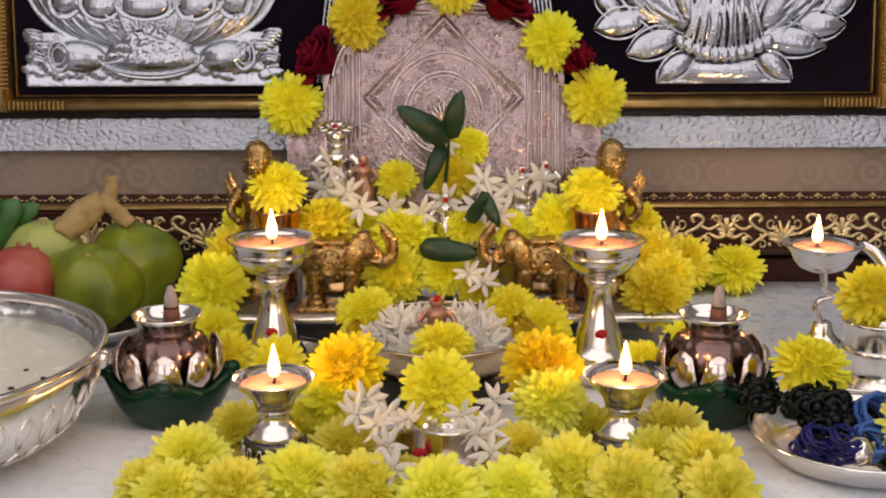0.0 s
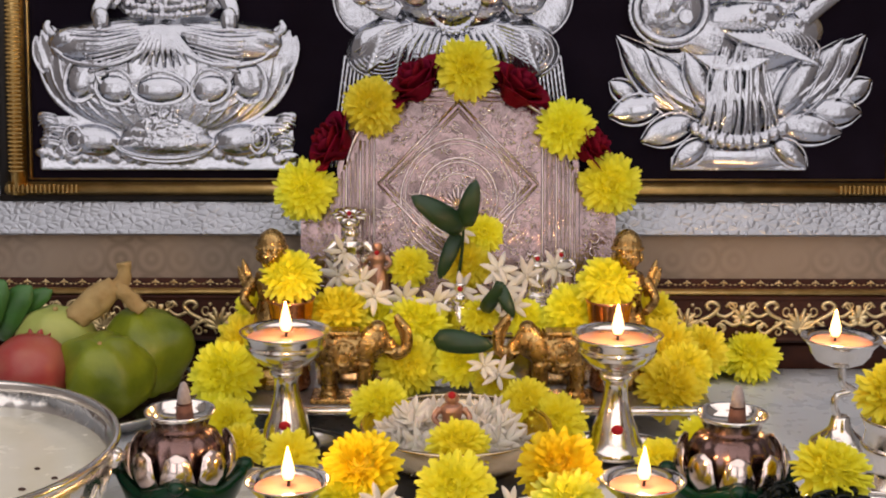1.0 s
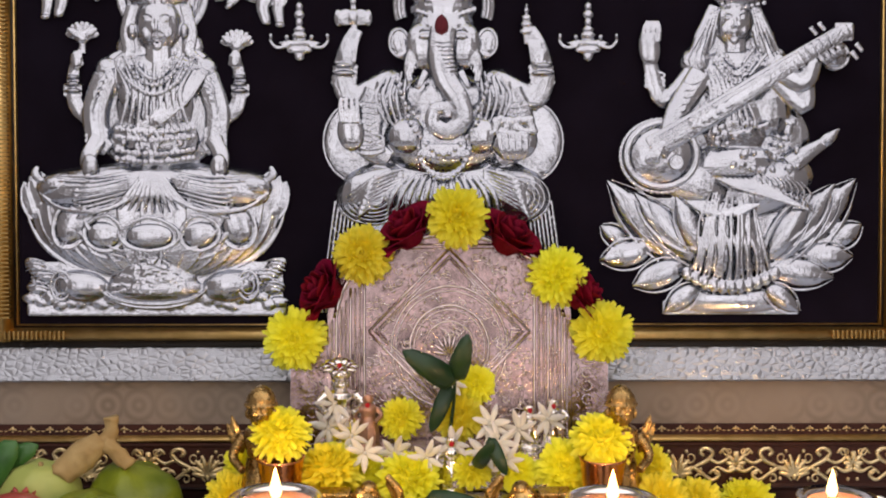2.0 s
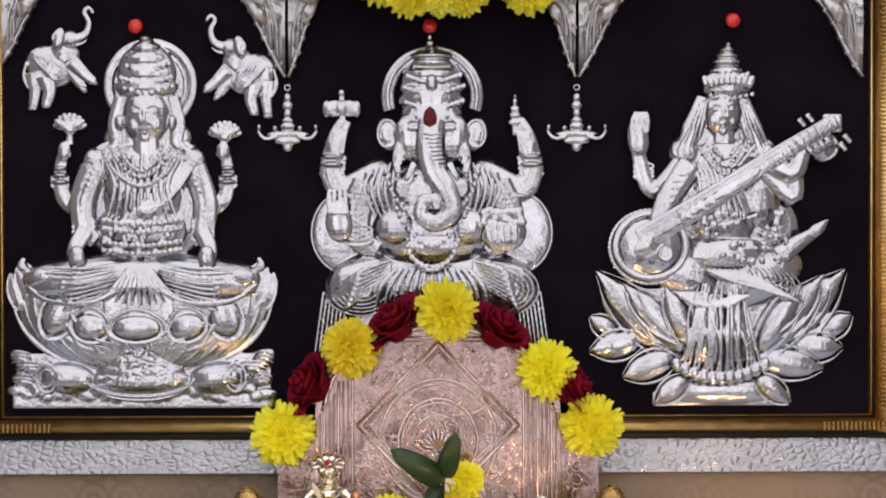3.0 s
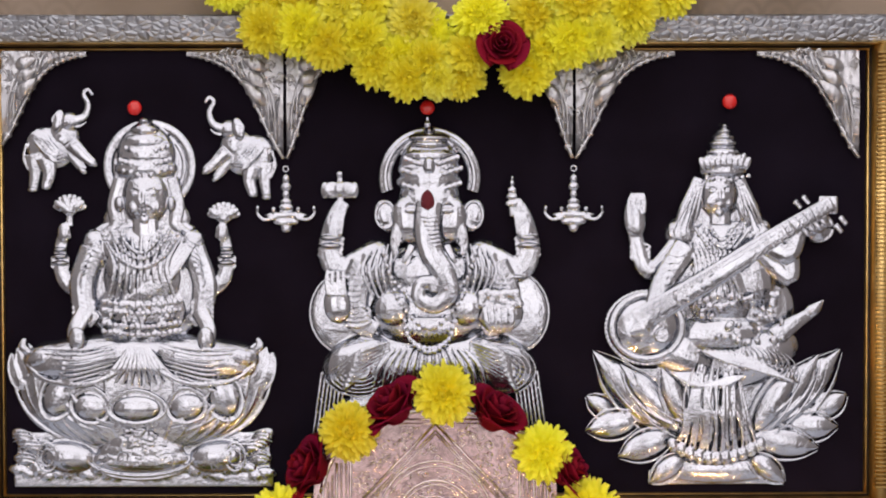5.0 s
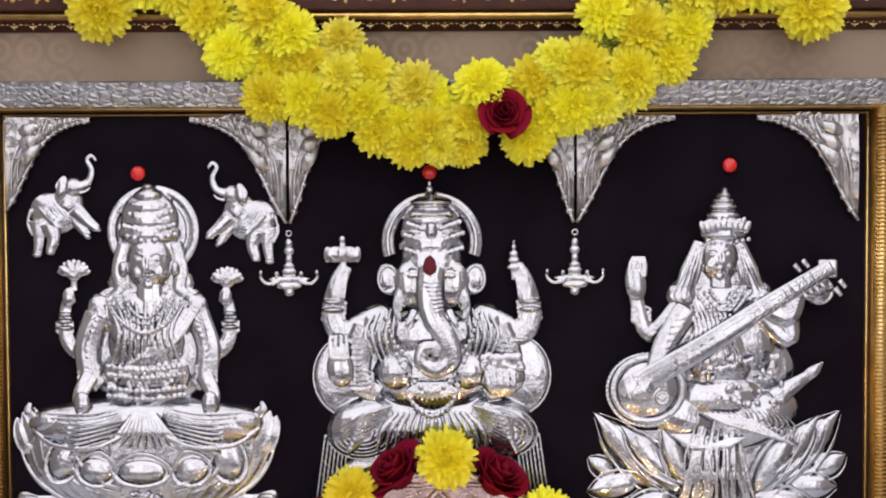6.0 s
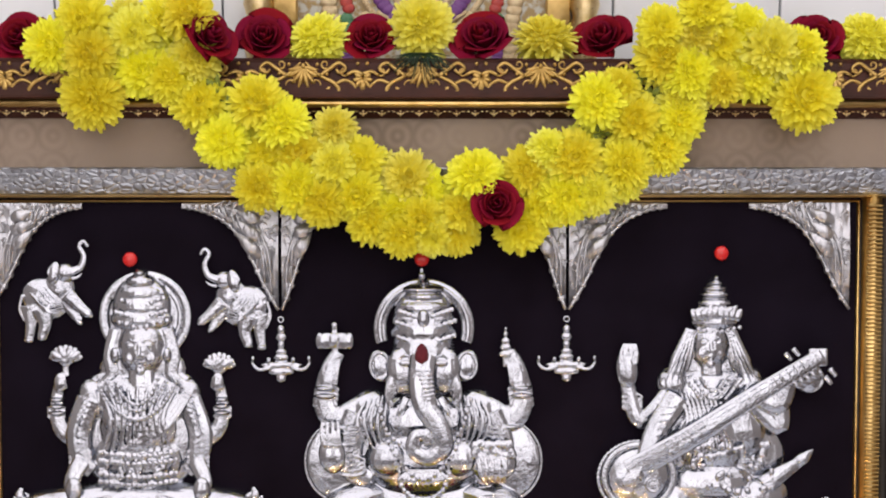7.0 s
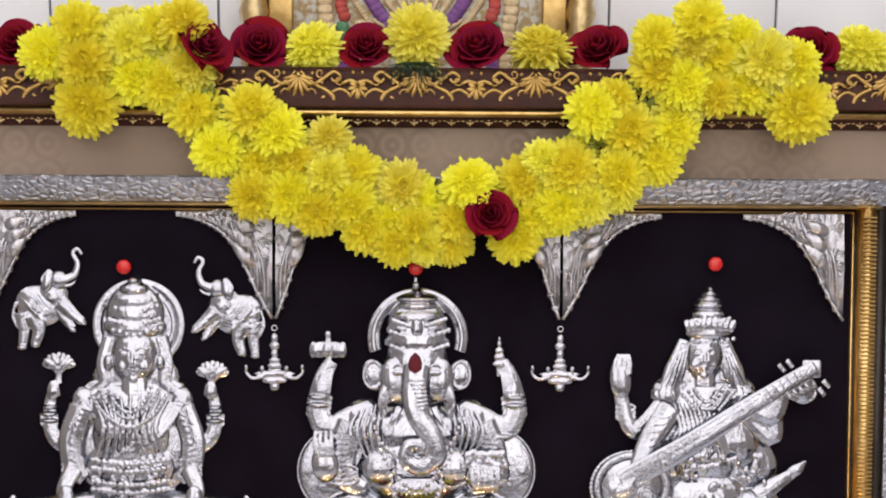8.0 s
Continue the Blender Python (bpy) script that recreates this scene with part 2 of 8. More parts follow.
POME = material("red_pomegranate_skin", (0.34, 0.035, 0.035), 0.36, 0, (0.44, 0.16, 0.1), 26, 0.6, bump=0.1, bump_scale=120, coat=0.15)
GINGER = material("ginger_root_skin", (0.46, 0.34, 0.15), 0.75, 0, (0.32, 0.21, 0.08), 60, bump=0.6, bump_scale=160)
MILK = material("milky_pudding", (0.80, 0.76, 0.64), 0.22, 0, (0.74, 0.70, 0.56), 18, bump=0.1, bump_scale=60, coat=0.2)
RAISIN = material("dark_raisin", (0.06, 0.025, 0.015), 0.5, 0, None, 200, bump=0.4, bump_scale=500)
CONE = material("brown_incense", (0.17, 0.075, 0.05), 0.85, 0, (0.11, 0.045, 0.03), 150, bump=0.4, bump_scale=500)
ASH = material("grey_incense_ash", (0.42, 0.37, 0.36), 0.95, 0, (0.3, 0.25, 0.25), 200, bump=0.5, bump_scale=600)
BLACK_GLASS = material("black_glass_beads", (0.003, 0.005, 0.005), 0.16, 0, (0.006, 0.010, 0.009), 60, coat=0.0)
BLACK_GLASS.node_tree.nodes["Principled BSDF"].inputs["Specular IOR Level"].default_value = 0.25
BLUE_THREAD = material("dark_blue_thread", (0.010, 0.010, 0.17), 0.4, 0, (0.004, 0.004, 0.05), 200, bump=0.5, bump_scale=900)
SKY_THREAD = material("light_blue_thread", (0.06, 0.16, 0.5), 0.5, 0, (0.04, 0.09, 0.3), 200, bump=0.5, bump_scale=900)
STONE_WHITE = material("white_pebble", (0.72, 0.69, 0.6), 0.4, 0, (0.6, 0.56, 0.47), 120)
CONCH = material("pink_tinted_statuette", (0.55, 0.33, 0.25), 0.35, 0.7, (0.32, 0.17, 0.12), 90, bump=0.4, bump_scale=300)


def damask():
    """Brown-grey velvet with rows of darker rounded leaf motifs."""
    m = material("brown_damask_mat", (0.285, 0.222, 0.170), 0.75, 0, (0.235, 0.178, 0.132), 12, sheen=0.3, bump=0.2, bump_scale=900)
    nt = m.node_tree
    bsdf = nt.nodes["Principled BSDF"]
    base = bsdf.inputs["Base Color"].links[0].from_socket
    co = nt.nodes.new("ShaderNodeTexCoord")
    mp = nt.nodes.new("ShaderNodeMapping")
    mp.inputs["Scale"].default_value = (1, 0.0, 1)
    nt.links.new(co.outputs["Object"], mp.inputs["Vector"])
    w1 = nt.nodes.new("ShaderNodeTexVoronoi")
    w1.inputs["Scale"].default_value, w1.inputs["Randomness"].default_value = 36, 0.0
    nt.links.new(mp.outputs["Vector"], w1.inputs["Vector"])
    rng = nt.nodes.new("ShaderNodeMath")
    rng.operation = "PINGPONG"
    rng.inputs[1].default_value = 0.16
    nt.links.new(w1.outputs["Distance"], rng.inputs[0])
    rg = nt.nodes.new("ShaderNodeMapRange")
    rg.inputs[1].default_value, rg.inputs[2].default_value = 0.02, 0.14
    rg.inputs[3].default_value, rg.inputs[4].default_value = 0.0, 0.5
    nt.links.new(rng.outputs[0], rg.inputs[0])
    worn = nt.nodes.new("ShaderNodeTexNoise")
    worn.inputs["Scale"].default_value = 9
    nt.links.new(co.outputs["Object"], worn.inputs["Vector"])
    wr = nt.nodes.new("ShaderNodeMapRange")
    wr.inputs[1].default_value, wr.inputs[2].default_value = 0.42, 0.6
    nt.links.new(worn.outputs["Fac"], wr.inputs[0])
    mul = nt.nodes.new("ShaderNodeMath")
    mul.operation = "MULTIPLY"
    nt.links.new(rg.outputs[0], mul.inputs[0])
    nt.links.new(wr.outputs[0], mul.inputs[1])
    mx = nt.nodes.new("ShaderNodeMix")
    mx.data_type = "RGBA"
    mx.inputs["B"].default_value = (0.12, 0.085, 0.06, 1)
    nt.links.new(base, mx.inputs["A"])
    nt.links.new(mul.outputs[0], mx.inputs["Factor"])
    nt.links.new(mx.outputs["Result"], bsdf.inputs["Base Color"])
    return m


DAMASK = damask()


# ---- mesh helpers ----
def link(bm, name, mat, smooth=True):
    me = bpy.data.meshes.new(name)
    bmesh.ops.recalc_face_normals(bm, faces=bm.faces)
    bm.to_mesh(me)
    bm.free()
    me.materials.append(mat)
    me.polygons.foreach_set("use_smooth", [smooth] * len(me.polygons))
    return me


def part(name, bm, mat, parent=None, label="", smooth=True):
    """One mesh object under a thing or a part."""
    ob = new(name, link(bm, name, mat, smooth))
    if parent:
        ob.parent = parent
    return tagged(ob, label)


def thing(name, m, label, category, group="", kind=""):
    """An Empty at a thing's base."""
    ob = new(name)
    ob.empty_display_size = 0.01
    ob.matrix_world = m
    return tagged(ob, label, category, group, kind)


def box(bm, x0, x1, y0, y1, z0, z1, bevel=0.0):
    v = [bm.verts.new((x, y, z)) for x in (x0, x1) for y in (y0, y1) for z in (z0, z1)]
    faces = [bm.faces.new([v[i] for i in f]) for f in ((0, 1, 3, 2), (4, 6, 7, 5), (0, 4, 5, 1), (2, 3, 7, 6), (0, 2, 6, 4), (1, 5, 7, 3))]
    if bevel:
        edges = list({e for f in faces for e in f.edges})
        bmesh.ops.bevel(bm, geom=edges, offset=bevel, segments=2, affect="EDGES", profile=0.6)
    return bm


def boxed(*a, **k):
    return box(bmesh.new(), *a, **k)


def lathe(bm, profile, seg=32, at=(0, 0, 0), wobble=0, lobes=0):
    """Turns a profile of (radius, height) round the z axis; lobes and wobble scallop it."""
    rings = []
    for r, z in profile:
        if r < 1e-6:
            rings.append([bm.verts.new((at[0], at[1], at[2] + z))])
            continue
        ring = []
        for i in range(seg):
            a = 2 * math.pi * i / seg
            rr = r * (1 + wobble * math.cos(lobes * a)) if lobes else r
            ring.append(bm.verts.new((at[0] + rr * math.cos(a), at[1] + rr * math.sin(a), at[2] + z)))
        rings.append(ring)
    for p, q in zip(rings, rings[1:]):
        for i in range(seg):
            j = (i + 1) % seg
            if len(p) == 1 and len(q) == 1:
                continue
            if len(p) == 1:
                bm.faces.new((p[0], q[i], q[j]))
            elif len(q) == 1:
                bm.faces.new((p[i], p[j], q[0]))
            else:
                bm.faces.new((p[i], p[j], q[j], q[i]))
    return bm


def turned(profile, seg=32, at=(0, 0, 0), wobble=0, lobes=0):
    return lathe(bmesh.new(), profile, seg, at, wobble, lobes)


def smooth_line(pts, steps=6):
    """Points of a Catmull-Rom line through pts."""
    pts = [Vector(p) for p in pts]
    ext = [2 * pts[0] - pts[1]] + pts + [2 * pts[-1] - pts[-2]]
    out = []
    for a, b, c, d in zip(ext, ext[1:], ext[2:], ext[3:]):
        for k in range(steps):
            t = k / steps
            out.append(0.5 * (2 * b + (c - a) * t + (2 * a - 5 * b + 4 * c - d) * t * t + (3 * b - a - 3 * c + d) * t ** 3))
    out.append(pts[-1])
    return out


def tube(bm, pts, r0, r1=None, seg=8, steps=5, flat=1.0, mid=None):
    """A round bar along a smooth line, from radius r0 to r1 (mid in between); flat squeezes it front to back."""
    line = smooth_line(pts, steps) if len(pts) > 2 or steps > 1 else [Vector(p) for p in pts]
    r1 = r0 if r1 is None else r1
    rings, n = [], len(line)
    for i, p in enumerate(line):
        d = (line[min(i + 1, n - 1)] - line[max(i - 1, 0)]).normalized()
        side = d.cross(Vector((0, 1, 0)))
        side = side.normalized() if side.length > 0.05 else d.cross(Vector((1, 0, 0))).normalized()
        up = side.cross(d)
        t = i / (n - 1)
        r = r0 + (r1 - r0) * t if mid is None else (r0 + (mid - r0) * 2 * t if t < 0.5 else mid + (r1 - mid) * (2 * t - 1))
        rings.append([bm.verts.new(p + r * (side * math.cos(2 * math.pi * k / seg) + up * flat * math.sin(2 * math.pi * k / seg))) for k in range(seg)])
    for p, q in zip(rings, rings[1:]):
        for k in range(seg):
            bm.faces.new((p[k], p[(k + 1) % seg], q[(k + 1) % seg], q[k]))
    bm.faces.new(rings[0])
    bm.faces.new(rings[-1])
    return bm


def ball(bm, c, r, rot=(0, 0, 0), u=14, v=9):
    """An ellipsoid with radii r (one number or three), turned by rot degrees."""
    r = (r, r, r) if isinstance(r, (int, float)) else r
    m = Matrix.Translation(c) @ pose(0, 0, 0, *rot) @ Matrix.Diagonal((*r, 1))
    top, bottom = bm.verts.new(m @ Vector((0, 0, 1))), bm.verts.new(m @ Vector((0, 0, -1)))
    rings = []
    for j in range(1, v):
        s, z = math.sin(math.pi * j / v), math.cos(math.pi * j / v)
        rings.append([bm.verts.new(m @ Vector((s * math.cos(2 * math.pi * i / u), s * math.sin(2 * math.pi * i / u), z))) for i in range(u)])
    for i in range(u):
        k = (i + 1) % u
        bm.faces.new((top, rings[0][i], rings[0][k]))
        bm.faces.new((bottom, rings[-1][k], rings[-1][i]))
        for p, q in zip(rings, rings[1:]):
            bm.faces.new((p[i], q[i], q[k], p[k]))
    return bm


def ring(bm, c, R, r, seg=32, sub=8, flat=1.0, start=0.0, end=360.0, rise=1.0):
    """A ring, or part of one, in the x-z plane."""
    full = abs(end - start) >= 359.9
    pts = []
    n = seg if full else seg + 1
    for i in range(n):
        a = radians(start + (end - start) * i / seg)
        o = Vector((math.cos(a), 0, rise * math.sin(a)))
        pts.append([bm.verts.new(Vector(c) + o * R + r * (o.normalized() * math.cos(2 * math.pi * k / sub) + Vector((0, -flat, 0)) * math.sin(2 * math.pi * k / sub))) for k in range(sub)])
    for i in range(n if full else n - 1):
        p, q = pts[i], pts[(i + 1) % n]
        for k in range(sub):
            bm.faces.new((p[k], p[(k + 1) % sub], q[(k + 1) % sub], q[k]))
    if not full:
        bm.faces.new(pts[0])
        bm.faces.new(pts[-1])
    return bm


def leaf_blade(bm, base, tip, width, cup=0.2, out=(0, -1, 0), seg=8, pointed=1.0, thick=0.0006):
    """A leaf or petal with thickness, from base to tip, cupped towards out."""
    base, tip, out = Vector(base), Vector(tip), Vector(out).normalized()
    d = tip - base
    side = d.cross(out).normalized()
    out = side.cross(d).normalized()
    rows = []
    for i in range(seg + 1):
        t = i / seg
        w = width * 0.5 * math.sin(math.pi * min(1, 0.06 + 0.94 * t)) ** (0.7 * pointed) * (1.15 - 0.3 * t) if 0 < i < seg else width * 0.04
        mid = base + d * t + out * (math.sin(math.pi * t) * d.length * cup)
        rows.append([mid + side * w * s + out * (abs(s) - 1) * -w * 0.35 for s in (-1, -0.5, 0, 0.5, 1)])
    front, rear = ([[bm.verts.new(p + out * thick * sign) for p in row] for row in rows] for sign in (1, -1))
    for grid in (front, rear):
        for a, b in zip(grid, grid[1:]):
            for k in range(4):
                bm.faces.new((a[k], a[k + 1], b[k + 1], b[k]))
    rim = [(i, 0) for i in range(seg)] + [(seg, k) for k in range(4)] + [(i, 4) for i in range(seg, 0, -1)] + [(0, k) for k in range(4, 0, -1)]
    for (i, k), (j, m) in zip(rim, rim[1:] + rim[:1]):
        bm.faces.new((front[i][k], front[j][m], rear[j][m], rear[i][k]))
    return bm


# ---- the room ----
def slab(name, x0, x1, y0, y1, z0, z1, mat, label, category):
    ob = part(name, boxed(x0, x1, y0, y1, z0, z1), mat, smooth=False)
    return tagged(ob, label, category, kind="structure")


# floor, ceiling and three walls stay unseen: added for the silver to reflect
slab("floor", -2.2, 2.2, -2.8, 1.6, -0.83, -0.75, FLOOR_STONE, "unseen brown floor under the white table, toned for reflections", "floor")
slab("ceiling", -2.2, 2.2, -2.8, 1.6, 2.0, 2.08, WALL_PAINT, "unseen plain ceiling closing the room for reflections", "ceiling")
slab("wall_west", -2.28, -2.2, -2.8, 1.6, -0.75, 2.0, WALL_PAINT, "unseen plain side wall, toned for reflections", "wall")
slab("wall_east", 2.2, 2.28, -2.8, 1.6, -0.75, 2.0, WALL_PAINT, "unseen plain side wall, toned for reflections", "wall")
slab("wall_south", -2.2, 2.2, -2.88, -2.8, -0.75, 2.0, WALL_PAINT, "unseen plain wall facing the shrine, toned for reflections", "wall")
wall_north = slab("wall_north", -2.2, 2.2, 1.428, 1.6, -0.75, 2.0, GROUT, "wall of large white glazed tiles with grey joints", "wall")
tile_edges = [-0.92, -0.535, -0.3694, -0.2035, 0.1842, 0.3511, 0.517, 0.905]
tile_rows = [0.32, 0.62, 0.92, 1.22]
for x0, x1 in zip(tile_edges, tile_edges[1:]):
    for z0, z1 in zip(tile_rows, tile_rows[1:]):
        gap = 0.0011
        part("tile", boxed(x0 + gap, x1 - gap, 1.42, 1.4285, z0 + gap, z1 - gap, bevel=0.0012), TILE, wall_north)

# the table
table = thing("table", pose(0, 0.78, -0.75), "white-topped table carrying the whole shrine", "table")
part("tabletop", boxed(-0.75, 0.75, -0.5, 0.47, 0.715, 0.75, bevel=0.004), TABLE_TOP, table, "white laminate top with a dull sheen")
for lx in (-0.69, 0.69):
    for ly in (-0.44, 0.41):
        part("leg", boxed(lx - 0.025, lx + 0.025, ly - 0.025, ly + 0.025, 0, 0.715, bevel=0.004), WOOD, table)
plinth = part("picture_plinth", boxed(-0.62, 0.62, 1.212, 1.272, 0, 0.0235, bevel=0.002), FRAME_WOOD)
tagged(plinth, "dark brown wooden plinth under the large framed relief", "plinth")

# ---- the large framed relief ----
picture = thing("framed_relief", PICTURE, "wide gilt frame with three silver relief figures on black velvet", "framed relief")
PL, PR, PB, PT = -0.3835, 0.3845, 0.1835, 0.5815
OUT_L, OUT_R = -0.545, 0.545
part("backing_panel", boxed(PL - 0.01, PR + 0.01, 0.0, 0.02, PB - 0.01, PT + 0.01), BLACK_CLOTH, picture, "black velvet backing panel", smooth=False)


def rail(bm, x0, x1, z0, z1, profile):
    """A moulding from x0 to x1 between z0 and z1; profile gives (share of the width, how far it stands out)."""
    a = [bm.verts.new((x0, -d, z0 + (z1 - z0) * s)) for s, d in profile]
    b = [bm.verts.new((x1, -d, z0 + (z1 - z0) * s)) for s, d in profile]
    for i in range(len(a) - 1):
        bm.faces.new((a[i], a[i + 1], b[i + 1], b[i]))
    bm.faces.new(a)
    bm.faces.new(b)
    return bm


def post(bm, z0, z1, x0, x1, profile):
    """The same, standing upright."""
    a = [bm.verts.new((x0 + (x1 - x0) * s, -d, z0)) for s, d in profile]
    b = [bm.verts.new((x0 + (x1 - x0) * s, -d, z1)) for s, d in profile]
    for i in range(len(a) - 1):
        bm.faces.new((a[i], a[i + 1], b[i + 1], b[i]))
    bm.faces.new(a)
    bm.faces.new(b)
    return bm


ROUND = [(0, -0.01), (0, 0.004), (0.1, 0.0085), (0.25, 0.0115), (0.45, 0.0125), (0.65, 0.0115), (0.85, 0.008), (1, 0.003), (1, -0.01)]
FLAT = [(0, -0.01), (0, 0.003), (1, 0.003), (1, -0.01)]
STEP = [(0, -0.01), (0, 0.006), (0.3, 0.0075), (1, 0.002), (1, -0.01)]
# inner gilt frame: black lip, round gilt moulding, thin gilt fillet next to the velvet
inner = thing("inner_frame", Matrix(), "", "")
inner.parent = picture
for name, z0, z1, x0, x1 in (("bottom_rail", 0.1690, 0.1808, -0.4065, 0.4095), ("top_rail", 0.5838, 0.5872, -0.4065, 0.4095)):
    part(name, rail(bmesh.new(), x0, x1, z0, z1, ROUND), GOLD, inner, "round gilt moulding")
for name, x0, x1 in (("left_rail", -0.4035, -0.3885), ("right_rail", 0.3895, 0.4075)):
    part(name, post(bmesh.new(), 0.1690, 0.5872, x0, x1, ROUND), GOLD, inner, "round gilt moulding")
part("lip", rail(rail(bmesh.new(), -0.414, 0.417, 0.1632, 0.1690, [(0, -0.01), (0, 0.005), (1, 0.006), (1, -0.01)]), -0.39, 0.39, 0.1808, 0.1835, FLAT), DARK_EDGE, inner, "black lacquered lip")
for z0, z1, x0, x1 in ((0.1690, 0.589, -0.414, -0.4035), (0.1690, 0.589, 0.4075, 0.417), (0.1835, 0.5815, -0.3885, -0.3860), (0.1835, 0.5815, 0.3870, 0.3895)):
    part("side_lip", post(bmesh.new(), z0, z1, x0, x1, FLAT), DARK_EDGE, inner, "black lacquered lip")
fil = bmesh.new()
rail(fil, -0.3860, 0.3870, 0.1828, 0.1840, [(0, -0.01), (0, 0.004), (0.5, 0.0052), (1, 0.004), (1, -0.01)])
rail(fil, -0.3860, 0.3870, 0.5800, 0.5820, [(0, -0.01), (0, 0.004), (0.5, 0.0052), (1, 0.004), (1, -0.01)])
post(fil, 0.1840, 0.5815, -0.3860, -0.3840, [(0, -0.01), (0, 0.004), (0.5, 0.0055), (1, 0.004), (1, -0.01)])
post(fil, 0.1840, 0.5815, 0.3850, 0.3870, [(0, -0.01), (0, 0.004), (0.5, 0.0055), (1, 0.004), (1, -0.01)])
part("fillet", fil, GOLD, inner, "thin gilt fillet beside the velvet")
# reeding bands near the corners of the gilt moulding
reed = bmesh.new()
for k in range(104):
    z = 0.19 + k * 0.00375
    for xc in (0.3985, -0.3960):
        box(reed, xc - 0.0062, xc + 0.0062, -0.0129, -0.006, z, z + 0.0014)
for k in range(16):
    for side in (-1, 1):
        x = side * (0.402 - k * 0.0040)
        box(reed, x - 0.0007, x + 0.0007, -0.0128, -0.006, 0.1712, 0.1785)
tagged(part("reeding", reed, REED_GOLD, inner, "fine cross reeding on the gilt moulding", smooth=False), kind="stuff")

# hammered silver band
silver_band = bmesh.new()
rail(silver_band, OUT_L + 0.06, OUT_R - 0.06, 0.1328, 0.1632, [(0, -0.01), (0, 0.0105), (0.06, 0.0125), (0.95, 0.005), (1, 0.004), (1, -0.01)])
rail(silver_band, OUT_L + 0.06, OUT_R - 0.06, 0.5872, 0.6108, [(0, -0.01), (0, 0.004), (0.05, 0.005), (0.94, 0.0115), (1, 0.0100), (1, -0.01)])
post(silver_band, 0.1632, 0.5872, OUT_L + 0.06, -0.414, STEP)
post(silver_band, 0.1632, 0.5872, 0.417, OUT_R - 0.06, STEP)
part("silver_band", silver_band, HAMMERED, picture, "hammered silver band round the inner frame", smooth=False)
mat_bm = bmesh.new()
rail(mat_bm, OUT_L + 0.03, OUT_R - 0.03, 0.0940, 0.1326, FLAT)
rail(mat_bm, OUT_L + 0.03, OUT_R - 0.03, 0.6110, 0.6545, FLAT)
post(mat_bm, 0.1328, 0.6108, OUT_L + 0.03, OUT_L + 0.0598, FLAT)
post(mat_bm, 0.1328, 0.6108, OUT_R - 0.0598, OUT_R - 0.03, FLAT)
part("damask_mat", mat_bm, DAMASK, picture, "brown damask mat with faint leaf motifs", smooth=False)

# outer frame: inner beaded strip, gilt line, broad carved band
outer = thing("outer_frame", Matrix(), "", "")
outer.parent = picture
carved = bmesh.new()
BAND = [(0, -0.085), (0, 0.012), (0.06, 0.016), (0.12, 0.0155), (0.5, 0.020), (0.9, 0.0215), (0.96, 0.023), (1, 0.021), (1, -0.03)]
rail(carved, OUT_L - 0.03, OUT_R + 0.03, 0.0370, 0.0800, BAND)
rail(carved, OUT_L - 0.03, OUT_R + 0.03, 0.6705, 0.7070, [(1 - s, d) for s, d in reversed(BAND)])
post(carved, 0.08, 0.6705, OUT_L - 0.03, OUT_L + 0.01, BAND)
post(carved, 0.08, 0.6705, OUT_R - 0.01, OUT_R + 0.03, BAND)
part("carved_band", carved, FRAME_WOOD, outer, "dark brown lacquered outer band", smooth=False)
RIDGE = [(0, -0.01), (0, 0.017), (0.3, 0.0225), (0.6, 0.0225), (1, 0.016), (1, -0.01)]
for z0, z1 in ((0.0800, 0.0862), (0.6635, 0.6705)):
    part("gilt_line", rail(bmesh.new(), OUT_L + 0.01, OUT_R - 0.01, z0, z1, RIDGE), GOLD, outer, "plain gilt line")
SL = [(0, -0.01), (0, 0.016), (1, 0.0055), (1, -0.01)]
part("inner_strip", rail(bmesh.new(), OUT_L + 0.01, OUT_R - 0.01, 0.0862, 0.0940, SL), FRAME_WOOD, outer, "narrow dark strip under small gilt buds", smooth=False)
part("inner_strip", rail(bmesh.new(), OUT_L + 0.01, OUT_R - 0.01, 0.6545, 0.6635, [(1 - s, d) for s, d in reversed(SL)]), FRAME_WOOD, outer, "narrow dark strip under small gilt buds", smooth=False)


def bud_row(z, down):
    bm = bmesh.new()
    s = -1 if down else 1
    for k in range(64):
        x = -0.52 + k * 0.0165
        d = -0.0125
        ball(bm, (x, d, z + s * 0.0012), (0.0011, 0.001, 0.0021), u=6, v=5)
        for q in (-1, 1):
            ball(bm, (x + q * 0.0022, d, z + s * 0.0004), (0.0019, 0.001, 0.0009), (0, q * s * 35, 0), u=6, v=5)
            ball(bm, (x + q * 0.0060, d, z - s * 0.0012), (0.0018, 0.0009, 0.0007), u=6, v=4)
        ball(bm, (x, d, z - s * 0.0018), (0.0016, 0.001, 0.0008), u=6, v=4)
    return bm


tagged(part("bud_strip", bud_row(0.0905, False), GILT_PALE, outer, "row of small gilt buds"), kind="stuff")
tagged(part("bud_strip", bud_row(0.6590, True), GILT_PALE, outer, "row of small gilt buds"), kind="stuff")


